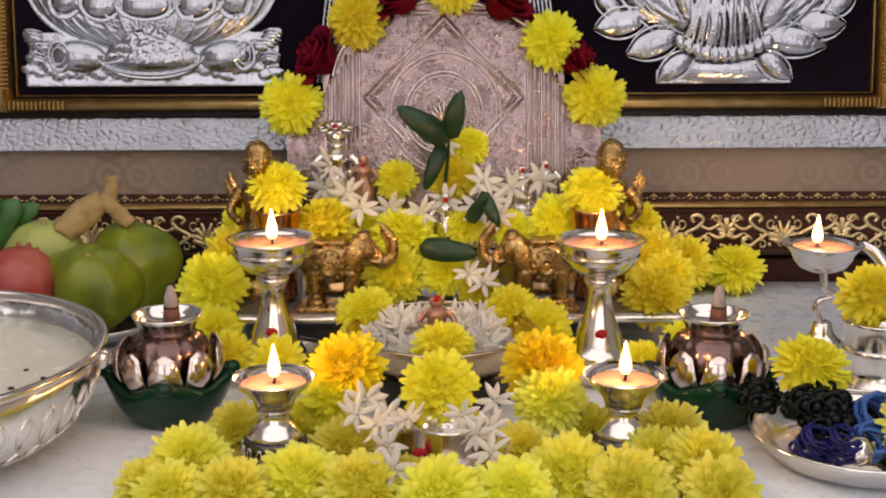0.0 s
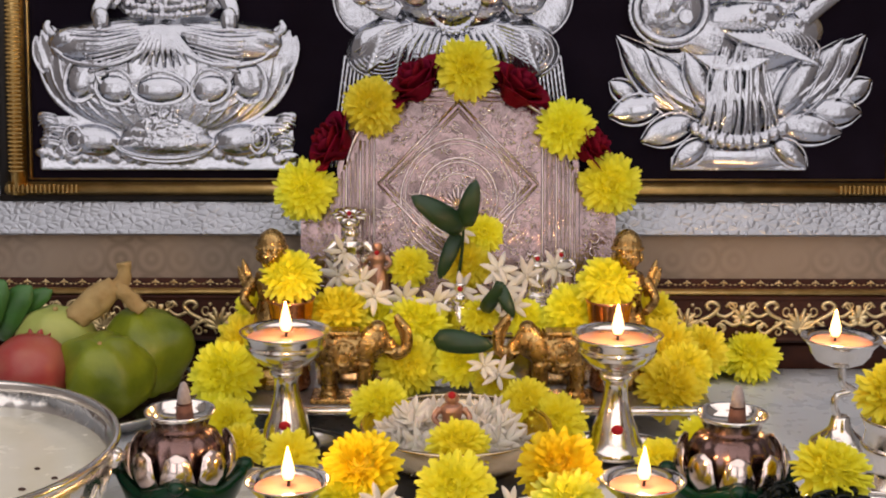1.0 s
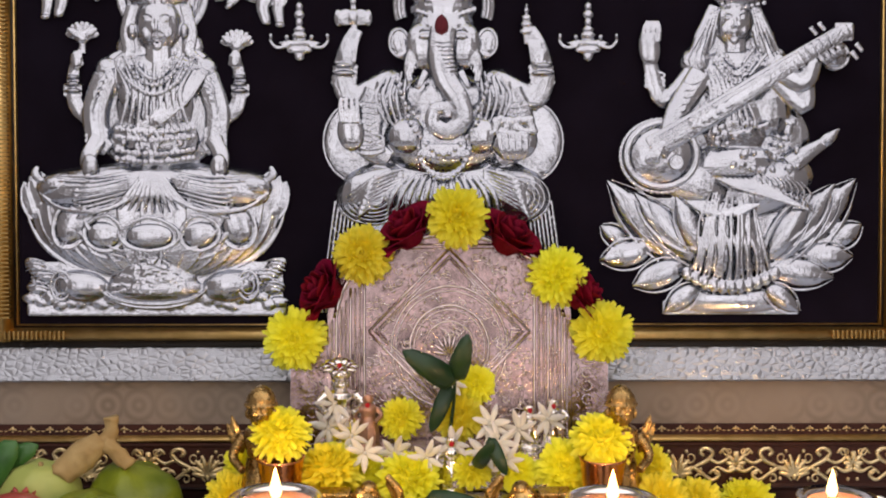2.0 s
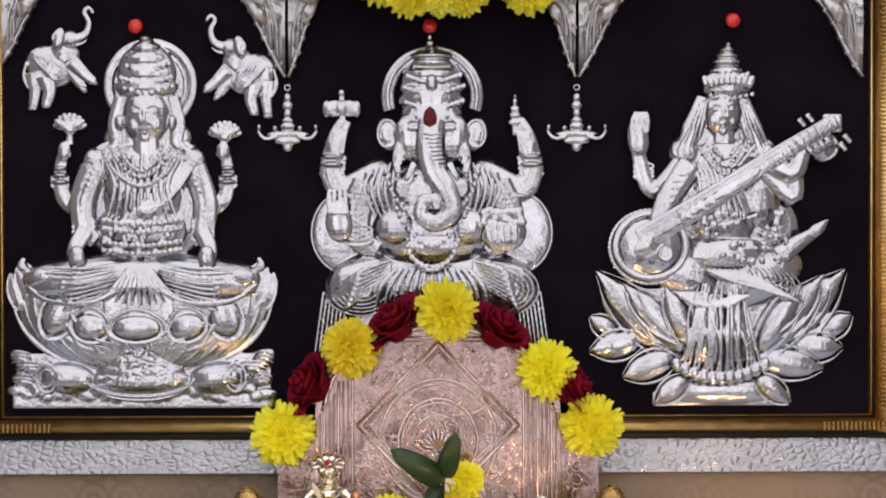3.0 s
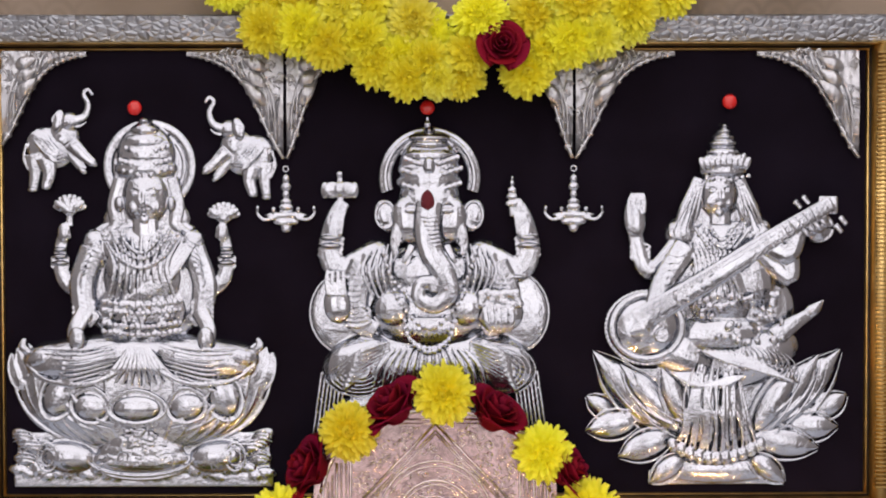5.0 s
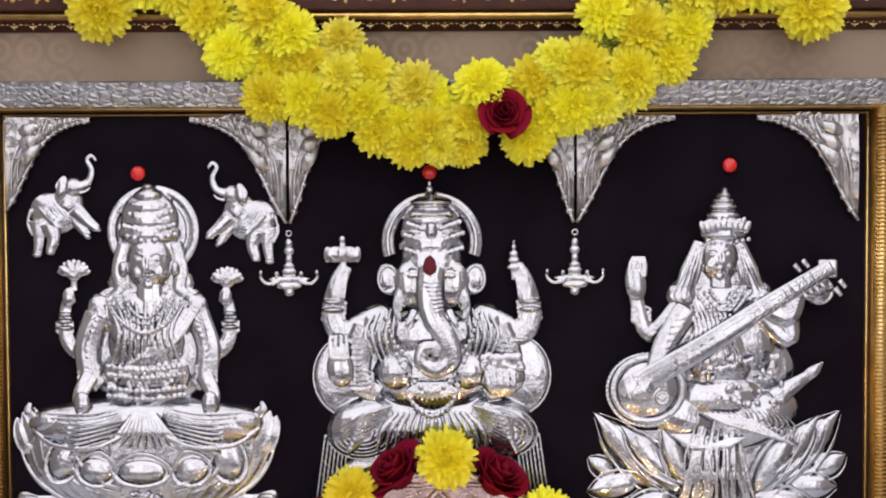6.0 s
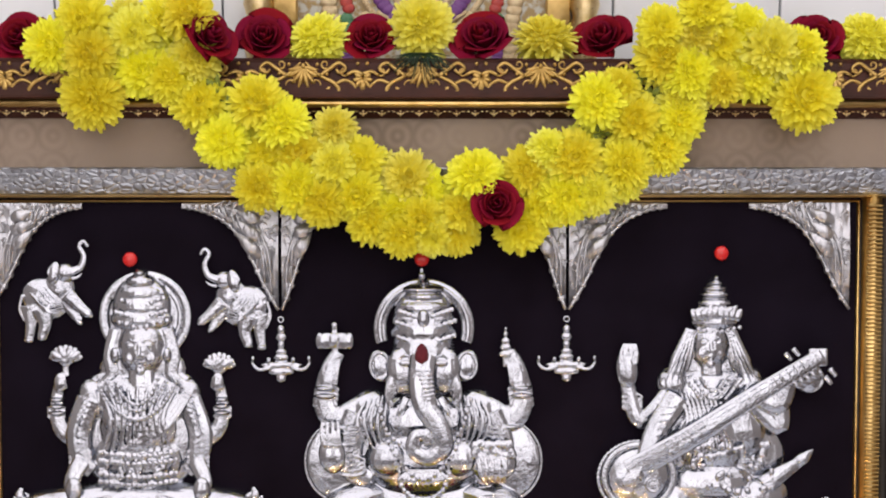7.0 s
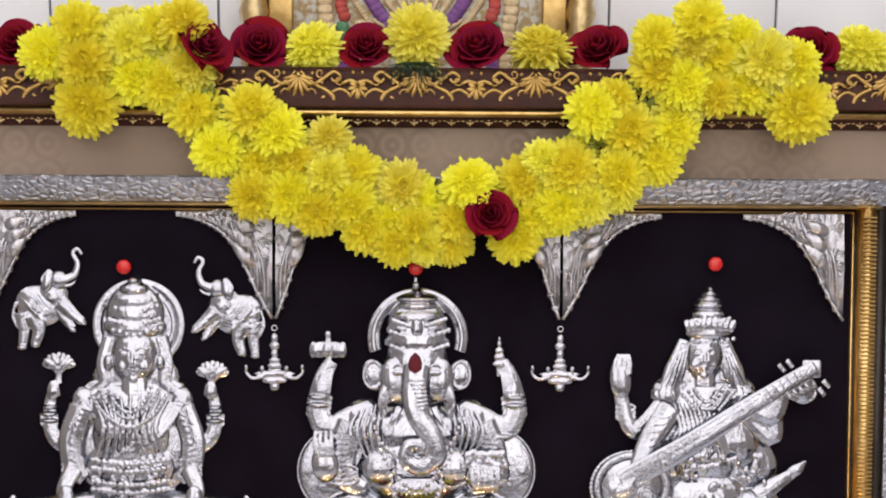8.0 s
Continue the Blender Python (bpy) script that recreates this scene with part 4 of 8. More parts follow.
def central_figure():
    """Large seated figure with a curled trunk, four arms, crown and open halo, on a fluted base."""
    bm = bmesh.new()
    rnd = random.Random(5)
    cx = 755
    # fluted sides of the base and the round cushion behind
    for s in (-1, 1):
        for k in range(7):
            limb(bm, [(cx + s * (150 + k * 7), 560, 0.012), (cx + s * (160 + k * 7.4), 650, 0.012), (cx + s * (170 + k * 7.8), 760, 0.012)], 2.2, 2.6, mid=2.4, seg=6)
        lump(bm, cx + s * 150, 456, 64, 74, 0.010, 0, 0.002, 24, 8)
        ring(bm, P(cx + s * 150, 456, 0.009), 63 * GX, 0.0012, 30, 6, 0.8, 0, 360, 1.15)
    lump(bm, cx, 640, 176, 60, 0.022, 0, 0.0)
    # crossed legs with wrapped cloth
    lump(bm, cx, 552, 190, 62, 0.038, 0, 0.0, 26, 14)
    for s in (-1, 1):
        lump(bm, cx + s * 118, 548, 76, 55, 0.048, s * 14, 0.0, 20, 12)
        for k in range(8):
            limb(bm, [(cx + s * 70, 505 + k * 5, 0.045), (cx + s * (118 + k * 4), 520 + k * 9, 0.056 - k * 0.001), (cx + s * (176 - k * 6), 556 + k * 6, 0.036)], 2, 2, mid=5.5, seg=6)
    for k in range(13):
        s = (k - 6) / 6
        limb(bm, [(cx + 60 * s, 516, 0.046), (cx + 88 * s, 548, 0.052), (cx + 100 * s, 596, 0.044)], 2.5, 2.5, mid=5.5, seg=6)
    # great round belly, chest, shoulders
    lump(bm, cx, 455, 108, 72, 0.052, 0, 0.0, 26, 16)
    lump(bm, cx, 388, 100, 60, 0.042, 0, 0.0)
    for s in (-1, 1):
        lump(bm, cx + s * 62, 446, 36, 32, 0.020, 0, 0.036)
        lump(bm, cx + s * 92, 370, 44, 46, 0.034, s * 22, 0.0)
        # front arms
        limb(bm, [(cx + s * 112, 372), (cx + s * 134, 420), (cx + s * 128, 466), (cx + s * 96, 488)], 30, 18, 0.022, 27)
        for q in range(3):
            ring(bm, P(cx + s * 130, 452 + q * 9, 0.030), 25 * GX, 0.0018, 20, 6, 1, 0, 360, 0.35)
        for y, w in ((336, 22), (322, 20), (392, 25)):
            lump(bm, cx + s * (176 if y < 350 else 152), y, w, 6, 0.022, 0, 0.010, 18, 8)
        # raised rear arms
        limb(bm, [(cx + s * 110, 362), (cx + s * 158, 380), (cx + s * 178, 345), (cx + s * 168, 290), (cx + s * 152, 258)], 26, 13, 0.014, 20)
        for q in range(4):
            ring(bm, P(cx + s * (176 - q), 352 - q * 9, 0.016), 20 * GX, 0.0018, 20, 6, 1, 0, 360, 0.35)
        lump(bm, cx + s * 170, 310, 17, 24, 0.012, s * 10, 0.014)
        for q in range(4):
            limb(bm, [(cx + s * (158 + q * 7), 316, 0.022), (cx + s * (154 + q * 6), 292, 0.022), (cx + s * (150 + q * 5), 276, 0.018)], 4.5, 3, seg=6)
    # what the raised hands hold: an axe head and a pointed goad
    limb(bm, [(598, 268), (596, 215)], 6, 5, 0.016)
    lump(bm, 596, 236, 12, 14, 0.008, 0, 0.016)
    for s in (-1, 1):
        leaf_blade(bm, P(596, 236, 0.016), P(596 + s * 32, 240, 0.014), 28 * GX, 0.1, (0, -1, 0), 6, 0.5, 0.002)
        lump(bm, 596 + s * 26, 238, 8, 15, 0.004, 0, 0.014)
    lump(bm, 596, 210, 6, 6, 0.004, 0, 0.016)
    limb(bm, [(905, 285), (902, 240)], 8, 7, 0.016)
    for y, r in ((262, 13), (250, 11), (238, 9), (226, 5), (218, 3)):
        lump(bm, 902, y, r, 6, 0.006, 0, 0.016, 12, 7)
    # blessing hand and bowl of sweets
    lump(bm, 592, 440, 24, 34, 0.012, -8, 0.036)
    for q in range(4):
        limb(bm, [(578 + q * 9, 424, 0.046), (574 + q * 10, 398, 0.046), (576 + q * 9, 380, 0.042)], 5, 3.5, seg=7)
    lump(bm, 880, 455, 42, 36, 0.020, 0, 0.034)
    for k in range(26):
        lump(bm, 880 + rnd.uniform(-34, 34), 428 + rnd.uniform(-12, 14), 9, 8, 0.006, 0, 0.048, 8, 6)
    for q in range(5):
        limb(bm, [(852 + q * 12, 444, 0.054), (856 + q * 11, 470, 0.056), (864 + q * 8, 488, 0.050)], 5.5, 4, seg=7)
    # head, trunk, ears
    lump(bm, cx, 268, 60, 66, 0.052, 0, 0.004, 22, 14)
    lump(bm, cx, 222, 55, 44, 0.046, 0, 0.004, 20, 12)
    for s in (-1, 1):
        lump(bm, cx + s * 36, 290, 30, 42, 0.018, s * 8, 0.036)
        lump(bm, cx + s * 76, 283, 22, 30, 0.012, s * 18, 0.012)
        limb(bm, [(cx + s * 16, 268, 0.056), (cx + s * 32, 260, 0.056), (cx + s * 46, 270, 0.048)], 1.5, 1.5, mid=3, seg=6)
        lump(bm, cx + s * 31, 274, 12, 5, 0.004, 0, 0.054, 12, 7)
        for q in range(5):
            limb(bm, [(cx + s * (44 + q * 4), 268 + q * 6, 0.046), (cx + s * (50 + q * 3), 296 + q * 6, 0.048), (cx + s * (44 + q * 4), 330 + q * 4, 0.046)], 1.2, 1.2, mid=2.4, seg=5)
        ring(bm, P(cx + s * 78, 282, 0.022), 17 * GX, 0.0015, 22, 6, 1, 0, 360, 1.4)
        limb(bm, [(cx + s * 30, 336, 0.058), (cx + s * 40, 356, 0.062), (cx + s * 46, 366, 0.060)], 7, 4, seg=8)
        limb(bm, [(cx + s * 56, 300, 0.040), (cx + s * 62, 330, 0.044), (cx + s * 58, 352, 0.044)], 9, 6, seg=8)
    trunk = [(cx, 262, 0.060), (cx - 4, 310, 0.068), (cx + 4, 350, 0.072), (cx + 26, 384, 0.074), (cx + 34, 418, 0.072), (cx + 8, 440, 0.070), (cx - 18, 426, 0.072), (cx - 14, 402, 0.074), (cx + 6, 400, 0.076), (cx + 8, 416, 0.076)]
    limb(bm, trunk, 24, 8, mid=17, flat=0.9, seg=12)
    for k in range(16):
        y = 284 + k * 7
        limb(bm, [(cx - 16 + k * 0.9, y, 0.072), (cx + k * 1.1, y + 3, 0.081 - k * 0.0001), (cx + 16 + k * 1.1, y, 0.072)], 1.4, 1.4, mid=2, seg=5)
    # crown tiers, finial, open halo
    for r0, y0, h in ((61, 224, 26), (58, 202, 26), (52, 178, 20), (38, 158, 12), (41, 146, 9), (10, 134, 8)):
        lump(bm, cx, y0, r0, h, 0.040, 0, 0.004, 20, 9)
    lump(bm, cx, 196, 55, 58, 0.038, 0, 0.004, 24, 14)
    for y0, w in ((232, 54), (206, 56), (186, 50)):
        beads(bm, [(cx - w, y0 - 6), (cx, y0 + 8), (cx + w, y0 - 6)], 5, 0.044)
    lump(bm, cx, 196, 10, 16, 0.008, 0, 0.044)
    limb(bm, [(752, 138), (752, 108)], 5, 3, 0.014)
    lump(bm, 752, 122, 7, 6, 0.005, 0, 0.014, 10, 6)
    ring(bm, P(cx + 1, 216, 0.012), 79 * GX, 0.0058, 44, 10, 0.9, -18, 198, 1.0)
    ring(bm, P(cx + 1, 216, 0.018), 79 * GX, 0.0016, 44, 6, 0.9, -18, 198, 1.0)
    # necklaces, garland on the belly, arm folds
    for s in (-1, 1):
        for q in range(9):
            limb(bm, [(cx + s * (96 + q * 2), 380 + q * 9, 0.034), (cx + s * (124 + q), 388 + q * 10, 0.046), (cx + s * (152 - q * 2), 382 + q * 10, 0.030)], 0.8, 0.8, mid=1.9, seg=5)
        for q in range(6):
            ring(bm, P(cx + s * 124, 556, 0.050 - q * 0.001), (18 + q * 9) * GX, 0.0009, 24, 5, 1, 200 if s < 0 else -60, 400 if s < 0 else 140, 0.72)
    for w, y0, y1 in ((84, 340, 432), (78, 344, 480), (46, 452, 522)):
        beads(bm, [(cx - w, y0, 0.046), (cx - w * 0.72, (y0 + y1) / 2 + 14, 0.060), (cx, y1, 0.066), (cx + w * 0.72, (y0 + y1) / 2 + 14, 0.060), (cx + w, y0, 0.046)], 4.6, 0.05)
    for k in range(11):
        s = (k - 5) / 5
        limb(bm, [(cx + 26 * s, 462, 0.060), (cx + 40 * s, 478 + 5 * (1 - s * s), 0.063), (cx + 44 * s, 486 + 10 * (1 - s * s), 0.060)], 2.5, 2.5, mid=4.5, seg=6)
    beads(bm, [(cx - 46, 470, 0.062), (cx - 34, 500, 0.062), (cx, 516, 0.062), (cx + 34, 500, 0.062), (cx + 46, 470, 0.062)], 5, 0.05)
    for s in (-1, 1):
        for k in range(5):
            limb(bm, [(cx + s * (62 + k * 10), 330 + k * 3, 0.034), (cx + s * (70 + k * 12), 380, 0.044), (cx + s * (62 + k * 9), 430, 0.040)], 2, 2, mid=4, seg=6)
    return bm


def lute_player_on_lotus():
    """Seated figure holding a long-necked lute slantwise, on a many-petalled lotus."""
    bm = bmesh.new()
    rnd = random.Random(9)
    cx = 1268
    # base and lowest petals
    box(bm, P(1146, 0)[0], P(1390, 0)[0], -0.010, 0.004, P(0, 764)[2], P(0, 738)[2], 0.002)
    lump(bm, 1268, 738, 118, 26, 0.016, 0, 0.004)
    for base, tip, w, d in (((1081, 639), (1034, 604), 40, 0.006), ((1123, 648), (1032, 667), 56, 0.010), ((1183, 676), (1090, 713), 58, 0.016), ((1206, 712), (1146, 760), 44, 0.022),
                            ((1447, 639), (1502, 602), 46, 0.006), ((1400, 662), (1486, 660), 56, 0.010), ((1331, 680), (1451, 698), 62, 0.016), ((1331, 712), (1388, 760), 44, 0.022)):
        broad_petal(bm, base, tip, w, d)
    # lotus bowl of tall overlapping petals, each with ribs
    bowl_half(bm, cx, 556, 200, 132, 0.022, 9, 2.3)
    for base, tip, w, d in (((1190, 676), (1046, 524), 76, 0.008), ((1206, 668), (1094, 546), 62, 0.018), ((1216, 660), (1166, 552), 52, 0.028),
                            ((1350, 676), (1490, 522), 76, 0.008), ((1346, 668), (1450, 530), 64, 0.017), ((1334, 664), (1408, 546), 54, 0.026)):
        broad_petal(bm, base, tip, w, d, 0.015)
    for s in (-1, 1):
        # the long curved edges that sweep round under the outer petals
        for j in range(4):
            pts = []
            for i in range(7):
                th = radians(24 + 10.4 * i)
                pts.append((cx + s * (216 - 22 * j) * math.sin(th), 548 + (134 - 7 * j) * math.cos(th), 0.014 + 0.008 * j))
            limb(bm, pts, 1.4, 1.4, mid=4.2 if j % 2 == 0 else 2.4, seg=8)
    # hanging skirt with pleats and hem
    lump(bm, 1262, 630, 66, 92, 0.036, 0, 0.0)
    for k in range(19):
        s = (k - 9) / 9
        j = rnd.uniform(-5, 5)
        limb(bm, [(1264 + 40 * s + j, 552 + rnd.uniform(-8, 14), 0.042), (1258 + 52 * s + j * 1.6, 600, 0.050 - 0.006 * abs(s)), (1264 + 60 * s - j, 656, 0.050 - 0.008 * abs(s)), (1262 + 72 * s, 712 - 22 * s * s, 0.042 - 0.010 * abs(s))], 1.6, 2.4, mid=rnd.uniform(2.6, 4.6), seg=7)
    for k in range(11):
        s = (k - 5) / 5
        lump(bm, 1264 + 78 * s, 714 - 24 * s * s, 10, 13, 0.008, s * 10, 0.042 - 0.008 * abs(s), 10, 7)
    # legs: one folded across, one hanging
    lump(bm, 1330, 540, 92, 50, 0.044, -24, 0.0, 20, 12)
    lump(bm, 1205, 535, 70, 46, 0.038, 20, 0.0)
    lump(bm, 1275, 500, 84, 46, 0.042, 0, 0.0)
    limb(bm, [(1366, 500, 0.030), (1404, 474, 0.028), (1438, 454, 0.022)], 20, 9, mid=14)
    for q in range(4):
        limb(bm, [(1428 + q * 3, 462 - q * 6, 0.026), (1450 + q * 2, 450 - q * 5, 0.024)], 4, 2.5, seg=6)
    lump(bm, 1436, 452, 18, 12, 0.010, -34, 0.022)
    for k in range(9):
        limb(bm, [(1230 + k * 9, 520, 0.046), (1300 + k * 12, 545 + k * 4, 0.054), (1384 + k * 2, 520 + k * 5, 0.026)], 1.5, 1.5, mid=3.6, seg=6)
    for k in range(7):
        limb(bm, [(1180 + k * 8, 560, 0.034), (1230 + k * 6, 585, 0.046), (1290 + k * 4, 566, 0.046)], 2, 2, mid=5, seg=6)
    # body
    lump(bm, 1276, 420, 66, 72, 0.036, 0, 0.0)
    lump(bm, 1276, 340, 74, 56, 0.034, 0, 0.0)
    lump(bm, 1330, 400, 44, 60, 0.030, -10, 0.0)
    for s in (-1, 1):
        lump(bm, 1272 + s * 66, 318, 32, 34, 0.026, s * 24, 0.0)
    # raised hand on the open side
    limb(bm, [(1212, 322), (1168, 372), (1140, 378), (1124, 330), (1118, 298)], 22, 12, 0.014, 16)
    lump(bm, 1120, 290, 20, 38, 0.010, -4, 0.014)
    for q in range(4):
        limb(bm, [(1108 + q * 9, 280, 0.020), (1110 + q * 9, 258, 0.020), (1116 + q * 6, 244, 0.016)], 5, 3, seg=7)
    for q in range(3):
        ring(bm, P(1130, 340 + q * 9, 0.016), 17 * GX, 0.0015, 18, 6, 1, 0, 360, 0.4)
    # arm that plucks, and arm that holds the neck
    limb(bm, [(1210, 340, 0.030), (1170, 400, 0.040), (1150, 450, 0.048), (1134, 480, 0.052)], 24, 13, mid=20)
    for q in range(4):
        limb(bm, [(1140 - q * 7, 464 + q * 3, 0.056), (1132 - q * 7, 482 + q * 2, 0.058), (1132 - q * 6, 496, 0.054)], 4.5, 3, seg=7)
    limb(bm, [(1336, 320, 0.026), (1388, 350, 0.030), (1406, 316, 0.034), (1420, 288, 0.040)], 24, 13, mid=19)
    limb(bm, [(1340, 340, 0.022), (1392, 392, 0.024), (1398, 350, 0.026)], 20, 14, mid=18)
    lump(bm, 1436, 296, 26, 22, 0.012, -30, 0.034)
    for q in range(4):
        limb(bm, [(1410 + q * 10, 300 - q * 6, 0.050), (1420 + q * 10, 316 - q * 6, 0.052), (1434 + q * 9, 318 - q * 6, 0.048)], 5, 4, seg=7)
    # lute: big gourd, long neck, peg box, second gourd
    lump(bm, 1140, 482, 72, 64, 0.040, -28, 0.010, 24, 14)
    ring(bm, P(1140, 480, 0.040), 62 * GX, 0.003, 36, 8, 0.9, 0, 360, 0.92)
    beads(bm, [(1140 + 72 * math.cos(radians(a)), 482 + 64 * math.sin(radians(a))) for a in range(60, 300, 12)], 4.5, 0.032)
    lump(bm, 1164, 494, 14, 14, 0.004, 0, 0.050)
    ring(bm, P(1164, 494, 0.053), 11 * GX, 0.001, 18, 6)
    limb(bm, [(1120, 470, 0.050), (1240, 400, 0.060), (1340, 335, 0.060), (1462, 262, 0.052)], 22, 14, mid=19, flat=0.5, seg=10)
    for q in (-12, -5, 5, 12):
        limb(bm, [(1130 + q * 0.5, 464 + q, 0.060), (1290 + q * 0.5, 368 + q, 0.068), (1455 + q * 0.5, 266 + q, 0.060)], 1.3, 1.3, seg=5)
    for k in range(20):
        t = k / 19
        limb(bm, [(1190 + 240 * t - 8, 430 - 148 * t - 13, 0.062), (1190 + 240 * t + 8, 430 - 148 * t + 13, 0.062)], 1.5, 1.5, seg=5)
    box(bm, P(1440, 0)[0], P(1474, 0)[0], -0.050, -0.036, P(0, 282)[2], P(0, 250)[2], 0.002)
    for x, y in ((1398, 258), (1412, 250), (1470, 300), (1478, 286)):
        limb(bm, [(x, y, 0.048), (x + 12, y + 14, 0.048)], 5, 4)
    lump(bm, 1446, 306, 26, 28, 0.018, 0, 0.020)
    ring(bm, P(1448, 306, 0.030), 22 * GX, 0.0018, 24, 6)
    # drapery and jewels
    drape(bm, 1226, 396, 1322, 446, 17, 24, 0.030, 0.040)
    for q in range(9):
        limb(bm, [(1292 + q * 10, 500 + q * 2, 0.044), (1314 + q * 11, 524 + q * 3, 0.050 - q * 0.001), (1310 + q * 10, 566 + q, 0.038)], 0.8, 0.8, mid=2.2, seg=5)
    for q in range(7):
        limb(bm, [(1216 - q * 6, 346 + q * 12, 0.036), (1198 - q * 6, 356 + q * 12, 0.050), (1178 - q * 6, 352 + q * 13, 0.040)], 0.8, 0.8, mid=1.9, seg=5)
    for k in range(8):
        limb(bm, [(1216 + k * 8, 330, 0.032), (1226 + k * 9, 384, 0.042), (1206 + k * 16, 450, 0.036)], 2, 2, mid=4.5, seg=6)
    for r in (28, 40, 54):
        beads(bm, [(1272 - r, 290 + r * 0.2), (1272, 296 + r * 1.1), (1272 + r, 290 + r * 0.2)], 4, 0.042)
    for k in range(40):
        lump(bm, rnd.uniform(1228, 1380), rnd.uniform(420, 510), rnd.uniform(5, 9), rnd.uniform(4, 8), 0.005, rnd.uniform(-40, 40), 0.040, 7, 5)
    # head, hair, tall crown
    lump(bm, 1272, 290, 66, 44, 0.016, 0, 0.0)
    lump(bm, 1280, 400, 100, 100, 0.016, 0, 0.0)
    lump(bm, 1350, 450, 60, 60, 0.018, 0, 0.0)
    limb(bm, [(1272, 300, 0.020), (1272, 270, 0.020)], 19, 18)
    lump(bm, 1270, 248, 36, 45, 0.034, 0, 0.004, 18, 12)
    small_face(bm, 1268, 246, 0.0368, 0.85)
    for s in (-1, 1):
        limb(bm, [(1270 + s * 34, 218), (1270 + s * 46, 256), (1270 + s * 62, 296), (1270 + s * 84, 322)], 12, 10, 0.016, 20)
        for q in range(4):
            limb(bm, [(1270 + s * (28 + q * 4), 222, 0.024), (1270 + s * (38 + q * 7), 264, 0.032), (1270 + s * (48 + q * 12), 312, 0.026)], 1.4, 1.4, mid=2.6, seg=6)
    for r0, y0, h in ((44, 204, 22), (40, 186, 14), (33, 172, 12), (28, 156, 9), (23, 145, 7), (16, 135, 6), (8, 126, 7)):
        lump(bm, 1278, y0, r0, h, 0.028, 0, 0.004, 18, 9)
    for k in range(9):
        s = (k - 4) / 4
        lump(bm, 1278 + 40 * s, 192 - 4 * (1 - s * s), 7, 13, 0.006, s * 20, 0.028, 8, 6)
    for y0, w in ((214, 42), (178, 34)):
        beads(bm, [(1278 - w, y0), (1278, y0 + 8), (1278 + w, y0)], 4.5, 0.031)
    return bm


def embossed(name, bm, label, low, grain=0.0008):
    """One low relief pressed from a single sheet: all its swellings run into each other; low flattens it."""
    ob = part(name, bm, SILVER_RELIEF, picture, label)
    ob.scale = (1, low, 1)
    fuse = ob.modifiers.new("fuse", "REMESH")
    fuse.mode, fuse.voxel_size, fuse.use_smooth_shade = "VOXEL", grain, True
    ease = ob.modifiers.new("ease", "SMOOTH")
    ease.factor, ease.iterations = 0.5, 1
    return ob


embossed("relief_figure", seated_figure_on_lotus(), "embossed silver seated figure on a lotus", 0.38)
embossed("relief_figure", central_figure(), "embossed silver seated figure with a curled trunk", 0.38)
embossed("relief_figure", lute_player_on_lotus(), "embossed silver seated figure playing a lute", 0.38)


def small_elephant(cx, cy, hand):
    """A small rearing elephant in relief, trunk raised."""
    bm = bmesh.new()

    def q(x, y, d=None):
        return (cx + hand * x, cy + y) if d is None else (cx + hand * x, cy + y, d)

    lump(bm, *q(-20, 22), 46, 36, 0.014, hand * 24, 0.002)
    lump(bm, *q(-36, 40), 24, 28, 0.012, 0, 0.002)
    lump(bm, *q(4, 2), 30, 28, 0.014, hand * 40, 0.002)
    lump(bm, *q(16, -24), 20, 19, 0.016, 0, 0.004)
    lump(bm, *q(-2, -24), 11, 21, 0.006, hand * 12, 0.018)
    limb(bm, [q(-2, -42, 0.020), q(-12, -26, 0.022), q(-4, -6, 0.020)], 1.2, 1.2, mid=2, seg=6)
    limb(bm, [q(28, -26), q(44, -34), q(50, -54), q(42, -72), q(50, -80), q(58, -70)], 8, 3, 0.014, 4.5)
    limb(bm, [q(28, -14), q(40, -17), q(48, -24)], 3.5, 1.5, 0.018)
    limb(bm, [q(20, 14), q(42, 36), q(58, 50)], 14, 8, 0.012, 10)
    limb(bm, [q(10, 20), q(28, 46), q(40, 62)], 13, 8, 0.008, 10)
    for x, y in ((57, 50), (39, 63), (-26, 92), (-50, 96)):
        lump(bm, *q(x, y), 10, 6, 0.008, hand * (34 if y < 70 else 0), 0.008, 10, 7)
    limb(bm, [q(-26, 40), q(-20, 66), q(-26, 90)], 18, 9, 0.012, 12)
    limb(bm, [q(-48, 34), q(-46, 66), q(-50, 94)], 17, 8, 0.008, 11)
    limb(bm, [q(-60, 14), q(-66, 40), q(-58, 62)], 3.5, 2, 0.010)
    # saddle cloth edges and harness
    for k in range(3):
        limb(bm, [q(-50 + k * 5, 6 + k * 8, 0.014), q(-18 + k * 3, 36 + k * 5, 0.021), q(14, 30 + k * 6, 0.015)], 1.2, 1.2, mid=2, seg=6)
        limb(bm, [q(-36 + k * 6, -2 - k, 0.016), q(-24 + k * 7, 16, 0.021), q(-8 + k * 7, 34, 0.017)], 1.0, 1.0, mid=1.6, seg=6)
    return bm


embossed("relief_elephant", small_elephant(102, 140, 1), "small silver elephant with raised trunk", 0.45)
embossed("relief_elephant", small_elephant(416, 154, -1), "small silver elephant with raised trunk", 0.45)


